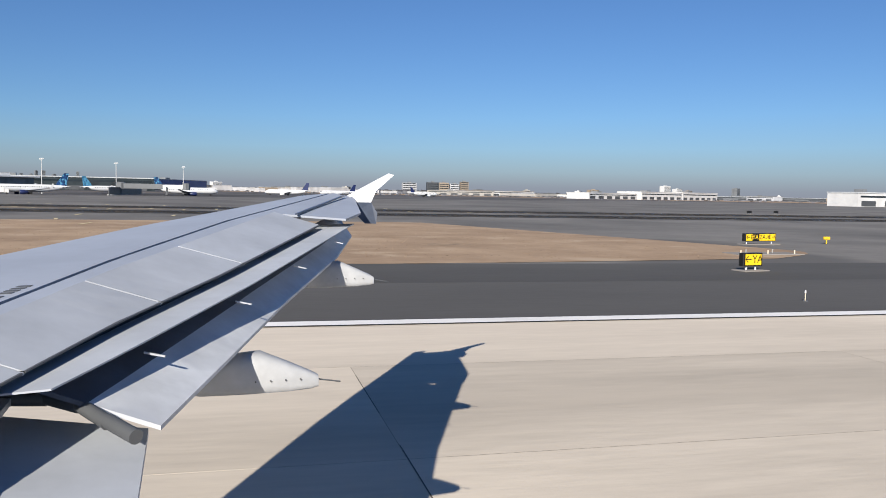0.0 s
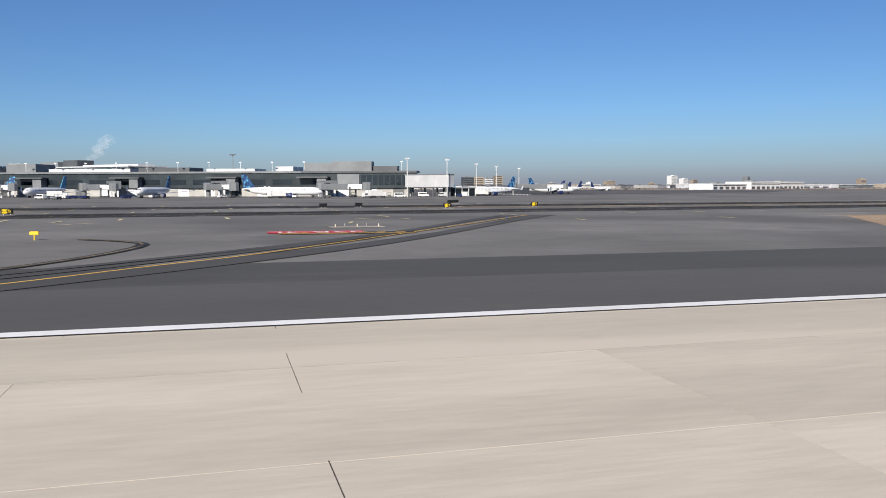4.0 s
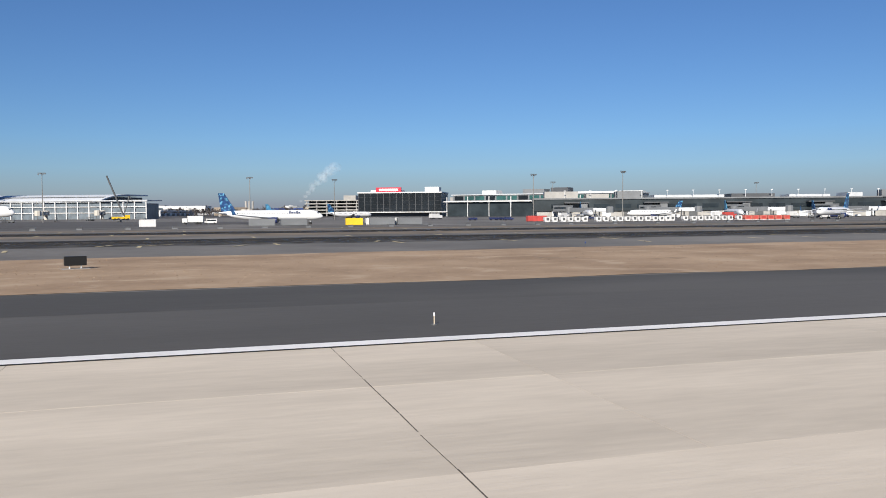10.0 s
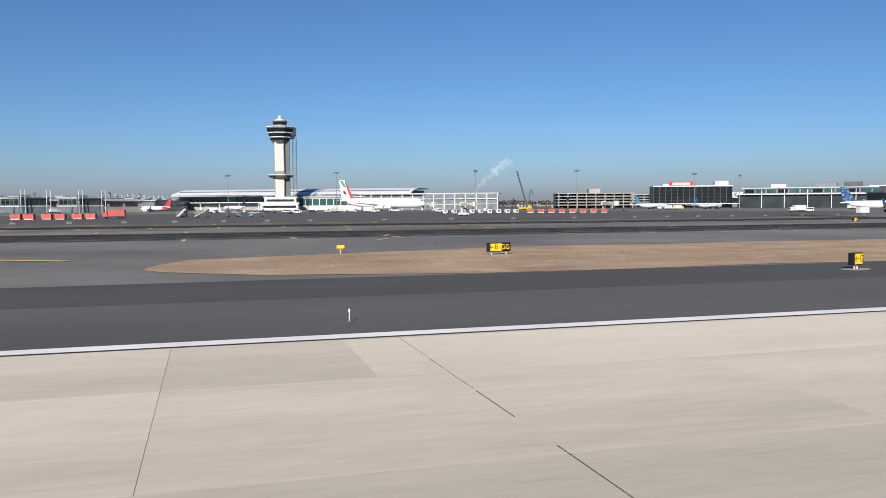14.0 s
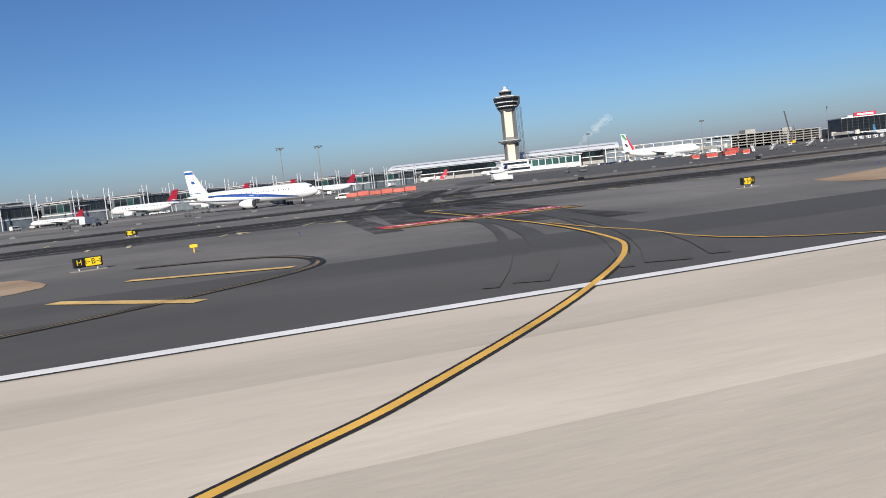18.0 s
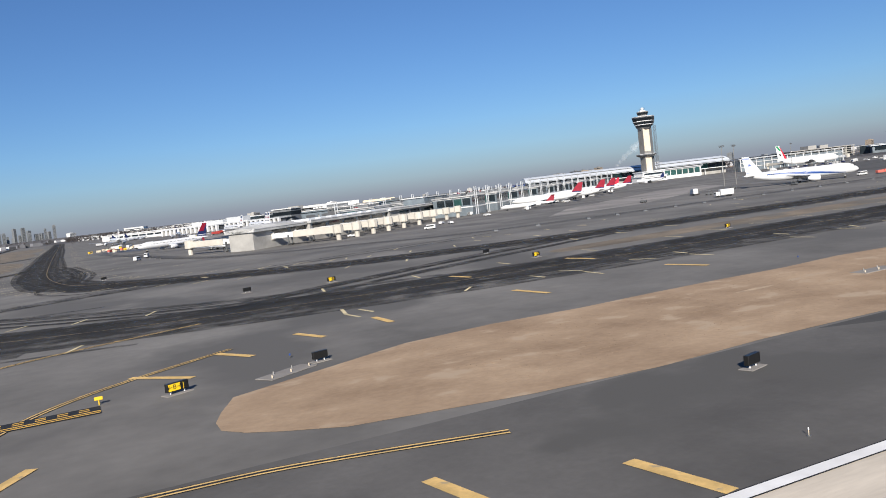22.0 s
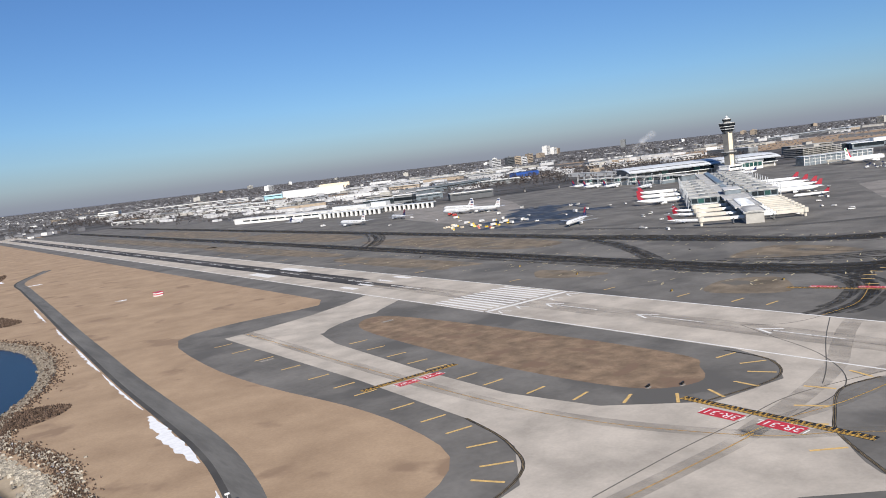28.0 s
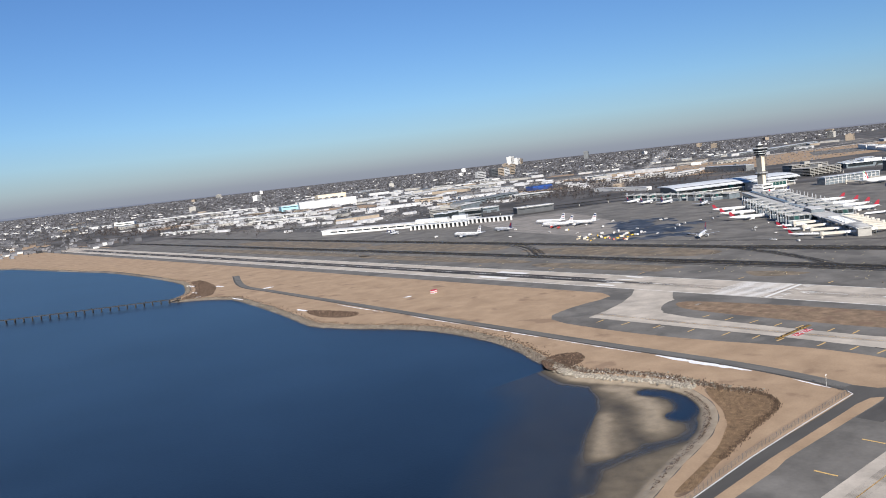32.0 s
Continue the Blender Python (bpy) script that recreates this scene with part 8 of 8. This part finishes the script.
def panel_bm(front, rear, y0, y1, zf, zr, th, n=8):
    """A slab between two straight edges x(y), with a height offset at each."""
    bm = bmesh.new()
    prev = None
    for i in range(n + 1):
        y = y0 + (y1 - y0) * i / n
        c = [bm.verts.new((front(y), y, wz(y) + zf)), bm.verts.new((rear(y), y, wz(y) + zr)), bm.verts.new((rear(y), y, wz(y) + zr - th)), bm.verts.new((front(y), y, wz(y) + zf - th))]
        if prev:
            for k in range(4):
                bm.faces.new((prev[k], prev[(k + 1) % 4], c[(k + 1) % 4], c[k]))
        else:
            bm.faces.new(c[::-1])
        prev = c
    bm.faces.new(prev)
    bmesh.ops.recalc_face_normals(bm, faces=bm.faces)
    return bm


def along(*pts):
    """An edge x(y) through (y, x) corners, carried on straight at both ends."""
    def fn(y):
        k = 1
        while k < len(pts) - 1 and y > pts[k][0]:
            k += 1
        (y0, x0), (y1, x1) = pts[k - 1], pts[k]
        return x0 + (x1 - x0) * (y - y0) / (y1 - y0)
    return fn


def back(fn, o):
    return lambda y: fn(y) + o


lead = along((9.01, 429.3), (10.8, 430.11), (13.35, 431.43), (15.77, 432.64))
seam = along((6.18, 430.03), (7.99, 430.51), (10.94, 431.47), (14.79, 433.06))
spoil_front = along((5.74, 430.14), (7.38, 430.59), (11.29, 431.91))
spoil_rear = along((5.16, 430.46), (6.16, 430.76), (8.15, 431.51), (12.15, 432.85))
vane_front = along((6.14, 430.85), (8.7, 431.77), (12.02, 432.87))
vane_rear = along((4.87, 430.6), (5.65, 430.92), (7.86, 431.76), (11.6, 433.04))
trail = along((5.02, 431.12), (6.55, 431.54), (8.51, 432.07), (11.52, 432.98), (13.65, 433.46))
tip_rear = along((11.36, 432.9), (12.84, 433.5), (15.5, 433.75))
part("leading_edge", panel_bm(lead, back(lead, 0.30), 0.5, 15.6, -0.10, 0.0, 0.22), M["steel"], wing, "bare metal leading edge")
part("wing_box", panel_bm(back(lead, 0.30), back(seam, -0.025), 0.5, 15.3, 0.0, 0.06, 0.3, 24), M["wing_grey"], wing)
part("seam_line", panel_bm(back(seam, -0.03), back(seam, 0.03), 0.5, 15.2, 0.035, 0.035, 0.25, 24), M["wing_dark_shade"], wing)
part("walk_panel", panel_bm(back(seam, 0.025), spoil_front, 0.5, 12.0, 0.06, 0.062, 0.25, 24), M["wing_grey"], wing)
part("tip_panel", panel_bm(back(seam, 0.025), tip_rear, 12.0, 15.4, 0.06, -0.02, 0.03, 12), M["wing_grey"], wing)
for i in range(14):
    y = 5.55 + 0.085 * i + (0.05 if i > 5 else 0) + (0.05 if i > 9 else 0)
    part("stencil_bar", panel_bm(back(seam, -0.20), back(seam, -0.10), y, y + 0.05, 0.058, 0.062, 0.002, 1), M["dark_steel"], wing)
part("aileron_line", panel_bm(along((11.93, 432.42), (14.86, 433.44)), along((11.93, 432.46), (14.86, 433.48)), 11.9, 14.9, 0.062, 0.062, 0.02), M["wing_dark_shade"], wing)
for y0, y1 in ((1.5, 4.02), (4.05, 5.05), (5.08, 6.85), (6.88, 8.65), (8.68, 11.9)):
    sp = part("spoiler", panel_bm(spoil_front, spoil_rear, y0, y1, 0.08, -0.10, 0.012, 6), M["wing_light"], wing)
    part("edge_seal", panel_bm(back(spoil_rear, -0.03), back(spoil_rear, 0.004), y0, y1, -0.094, -0.098, 0.012, 4), M["dark_steel"], sp)
    part("panel_gap", panel_bm(spoil_front, spoil_rear, y1, y1 + 0.022, 0.076, -0.104, 0.012, 1), M["roof"], sp)
part("rear_spar", panel_bm(back(spoil_front, 0.06), back(spoil_front, 0.12), 1.5, 12.2, -0.02, -0.02, 0.45, 16), M["wing_dark_shade"], wing)
part("flap_vane", panel_bm(back(vane_front, -0.35), vane_rear, 4.9, 12.5, -0.19, -0.15, 0.012, 16), M["wing_light"], wing)
def flap_split(y):
    return vane_rear(y) - 0.55 + 0.57 * (trail(y) - vane_rear(y) + 0.55)


flap = part("outer_flap", panel_bm(flap_split, trail, 5.2, 13.7, -0.341, -0.50, 0.03, 16), M["flap_paint"], wing)
# shade of the slot painted on the flap's front as a dark band
part("flap_nose", panel_bm(back(vane_rear, -0.55), flap_split, 5.2, 13.7, -0.13, -0.341, 0.03, 16), M["wing_dark_shade"], flap, "flap nose with the slot's shade painted dark blue-grey")
for y in (5.9, 7.5, 9.3, 11.2):
    part("flap_bracket", panel_bm(back(vane_rear, -0.02), back(vane_rear, 0.12), y, y + 0.012, -0.232, -0.262, 0.012, 1), M["roof"], wing)
bm = bmesh.new()
LIP = [(430.1, 5.45), (430.25, 5.45), (430.47, 5.45), (430.69, 5.29), (430.9, 4.98), (431.08, 4.74)]
for (x0, y0), (x1, y1) in zip(LIP, LIP[1:]):
    tube(bm, (x0, y0, wz(y0) - 0.38), (x1, y1, wz(y1) - 0.39), 0.045, n=10)
part("flap_end_seal", bm, M["dark_steel"], wing, "dark rubber seal at the flap end", smooth=True)
part("inner_flap", panel_bm(lambda y: 429.9, along((4.3, 431.12), (5.1, 431.08)), 1.2, 5.6, -0.50, -0.66, 0.05), M["wing_light"], wing)
part("inner_vane", panel_bm(lambda y: 429.6, lambda y: 430.28, 1.2, 5.4, -0.30, -0.36, 0.04), M["wing_light"], wing)
for y, x0, x1, zt, zb in ((7.2, 430.5, 432.32, 3.10, 2.97), (11.2, 431.7, 433.45, 3.53, 3.44)):
    L0, zm = x1 - x0, (zt + zb) / 2
    bm, rings = bmesh.new(), []
    for f, dz, w, h in ((0, 0.14, 0.05, 0.05), (0.2, 0.07, 0.13, 0.11), (0.45, 0.05, 0.16, 0.15), (0.64, 0.075, 0.16, 0.175), (0.72, 0.085, 0.155, 0.18), (0.86, 0.035, 0.115, 0.125), (0.965, 0.0, 0.075, 0.075), (1.0, -0.01, 0.05, 0.05)):
        ring = []
        for k in range(16):
            c, q = math.cos(2 * math.pi * (k + 0.5) / 16), math.sin(2 * math.pi * (k + 0.5) / 16)
            # nearly flat sides and belly, a rounded ridge on top
            e = 0.42 if q < 0 else 0.62
            ring.append(bm.verts.new((x0 + f * L0, math.copysign(abs(c) ** e, c) * w, zm + dz + math.copysign(abs(q) ** e, q) * h)))
        rings.append(ring)
    for r0, r1 in zip(rings, rings[1:]):
        for k in range(16):
            bm.faces.new((r0[k], r0[(k + 1) % 16], r1[(k + 1) % 16], r1[k]))
    bm.faces.new(rings[0][::-1])
    bm.faces.new(rings[-1])
    bmesh.ops.recalc_face_normals(bm, faces=bm.faces)
    bm.transform(Matrix.Translation((0, y, 0)))
    fa = part("flap_track_fairing", bm, M["fairing_paint"], wing, smooth=True, sharp=32)
    for i in range(4):
        part("rivet", tubes(((x0 + L0 * (0.7 + 0.07 * i), y - 0.165 + 0.02 * i, zm + 0.03), (x0 + L0 * (0.7 + 0.07 * i), y - 0.175 + 0.02 * i, zm + 0.03), 0.008), n=6), M["dark_steel"], fa)
    part("wick", tubes(((x1, y, zm), (x1 + 0.2, y, zm - 0.03), 0.007), n=4), M["dark_steel"], fa)
for pts in ([(432.7, 15.42, 4.5), (433.5, 15.46, 4.56), (434.46, 15.75, 5.07), (434.57, 15.75, 5.04), (434.2, 15.65, 4.72), (434.08, 15.5, 4.5)], [(433.3, 15.42, 4.5), (433.75, 15.42, 4.3), (433.95, 15.36, 4.1), (434.16, 15.36, 4.1), (434.19, 15.4, 4.3), (434.08, 15.46, 4.5)]):
    bm = bmesh.new()
    a = [bm.verts.new(q) for q in pts]
    b = [bm.verts.new((x, y + 0.05, z)) for x, y, z in pts]
    bm.faces.new(a), bm.faces.new(b[::-1])
    for k in range(6):
        bm.faces.new((a[k], b[k], b[(k + 1) % 6], a[(k + 1) % 6]))
    bmesh.ops.recalc_face_normals(bm, faces=bm.faces)
    # lower plate stands in shade; that shade is put into its dark colour
    part("wingtip_fence", bm, M["white"] if pts[2][2] > 4.5 else M["wing_dark_shade"], wing, "wingtip fence plate")
gear = part("landing_gear", tubes(((428.6, 2.2, 0.4), (428.6, 2.2, 3.3), 0.16), ((428.6, 1.7, 0.58), (428.6, 2.7, 0.58), 0.1)), M["steel"], wing)
for o in (-0.42, 0.42):
    part("wheel", tubes(((428.6, 2.2 + o - 0.2, 0.6), (428.6, 2.2 + o + 0.2, 0.6), 0.56), n=16), M["rubber_black"], gear)

# ---- distant haze over the horizon, painted on an added glowing cylinder ----
hz = bpy.data.materials.new("horizon haze")
hz.use_nodes = True
n, l = hz.node_tree.nodes, hz.node_tree.links
n.remove(n["Principled BSDF"])
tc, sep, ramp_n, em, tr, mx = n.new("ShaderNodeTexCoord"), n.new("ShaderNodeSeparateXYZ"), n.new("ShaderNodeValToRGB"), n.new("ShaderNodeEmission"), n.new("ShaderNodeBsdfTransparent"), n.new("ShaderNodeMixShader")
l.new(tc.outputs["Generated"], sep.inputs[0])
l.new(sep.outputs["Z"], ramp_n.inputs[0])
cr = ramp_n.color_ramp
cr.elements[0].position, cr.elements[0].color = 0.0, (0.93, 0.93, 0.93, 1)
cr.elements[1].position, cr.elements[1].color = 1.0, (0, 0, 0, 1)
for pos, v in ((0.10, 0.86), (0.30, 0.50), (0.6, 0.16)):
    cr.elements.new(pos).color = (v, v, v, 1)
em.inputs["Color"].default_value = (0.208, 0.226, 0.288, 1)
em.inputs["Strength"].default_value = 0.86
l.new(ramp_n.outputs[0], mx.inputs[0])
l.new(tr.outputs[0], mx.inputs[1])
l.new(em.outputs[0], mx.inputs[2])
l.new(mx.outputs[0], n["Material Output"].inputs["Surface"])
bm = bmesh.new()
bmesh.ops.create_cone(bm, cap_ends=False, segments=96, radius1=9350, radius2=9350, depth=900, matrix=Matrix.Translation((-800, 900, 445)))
tagged(finish("backdrop", bm, hz), "backdrop cylinder glowing as thin grey horizon haze", "haze", kind="structure")

# ---- slabs of the runway ----
def slab_mesh(name, w, d):
    bm = bmesh.new()
    g = 0.007
    box(bm, g, w - g, g, d - g, 0.030, 0.0515)
    bmesh.ops.delete(bm, geom=[f for f in bm.faces if f.normal.z < -0.5], context="FACES_ONLY")
    bm.transform(Matrix.Scale(S, 4))
    me = bpy.data.meshes.new(name)
    bm.to_mesh(me)
    bm.free()
    me.materials.append(M["concrete"])
    return me


SLAB, LONG = 7.62, 15.24
one = slab_mesh("slab", LONG, SLAB)
for i in range(0, 75):
    for j in range(4):
        # the stretch passed first, two rows of three seen close by
        shared("slab", one, runway, (434.5 - (i + 1) * LONG, -1.58 + j * SLAB, 0))
V, F = [], []
g = 0.007
for i in range(-90, 220):
    for j in range(-4, 4):
        x, y = 434.5 - (i + 1) * LONG, -1.58 + j * SLAB
        if 0 <= i < 75 and j >= 0:
            continue
        k = len(V)
        V += [((x + a) * S, (y + b) * S, 0.0515 * S) for a, b in ((g, g), (LONG - g, g), (LONG - g, SLAB - g), (g, SLAB - g))]
        F.append((k, k + 1, k + 2, k + 3))
me = bpy.data.meshes.new("slabs")
me.from_pydata(V, [], F)
me.materials.append(M["concrete_far"])
rest = new("slabs", me)
rest.parent = runway
rest["kind"] = "stuff"

# sealed joints, lanes of another pour and patches
rs = random.Random(3)
for x in (434.5, 381, 313, 247, 182, 115, 50, -18, -85, -155, -226, -298, -370, -444, -518, -585, -652, -720, -787, -867, -902, -970, -1040, -1110, -1180, -1260):
    y, bm = -8.0, bmesh.new()
    while y < 28.2:
        d = rs.uniform(1.2, 5.0)
        if rs.random() < 0.85:
            ribbon_bm([(x + rs.uniform(-0.01, 0.01), y), (x + rs.uniform(-0.02, 0.02), min(28.3, y + d))], rs.uniform(0.015, 0.035), 0.136, bm)
        y += d + rs.uniform(0.02, 0.3)
    part("joint_seal", bm, M["seal"], runway)


def pour(x0, x1, y0, y1, m):
    part("pour", sheet_bm([(x0, y0), (x1, y0), (x1, y1), (x0, y1)], 0.133), M[m], runway)


for x0, x1, y0, y1, m in ((520, 318, 21.28, 27.6, "pour_light"), (318, 150, 21.28, 27.6, "pour_dark"), (330, 200, 6.04, 13.66, "pour_dark"), (-440, -640, 6.04, 13.66, "pour_dark"), (-560, -650, 13.66, 21.28, "pour_light"), (-640, -900, 6.04, 13.66, "pour_dark"), (-655, -902, 21.28, 27.6, "pour_dark"), (-655, -902, 13.66, 21.28, "pour_light"),
                          (-902, -990, 13.66, 21.28, "pour_light"), (-390, -520, 21.28, 27.6, "pour_light"), (-390, -300, 13.66, 27.6, "pour_light"), (-60, -280, 6.04, 13.66, "pour_light"), (110, -40, 13.66, 21.28, "pour_light")):
    pour(min(x0, x1), max(x0, x1), y0, y1, m)
part("pour", sheet_bm([(-752, 13.5), (-742.5, 13.5), (-740.5, 9.0), (-741, 0), (-754, 0)], 0.134), M["pour_old"], runway)
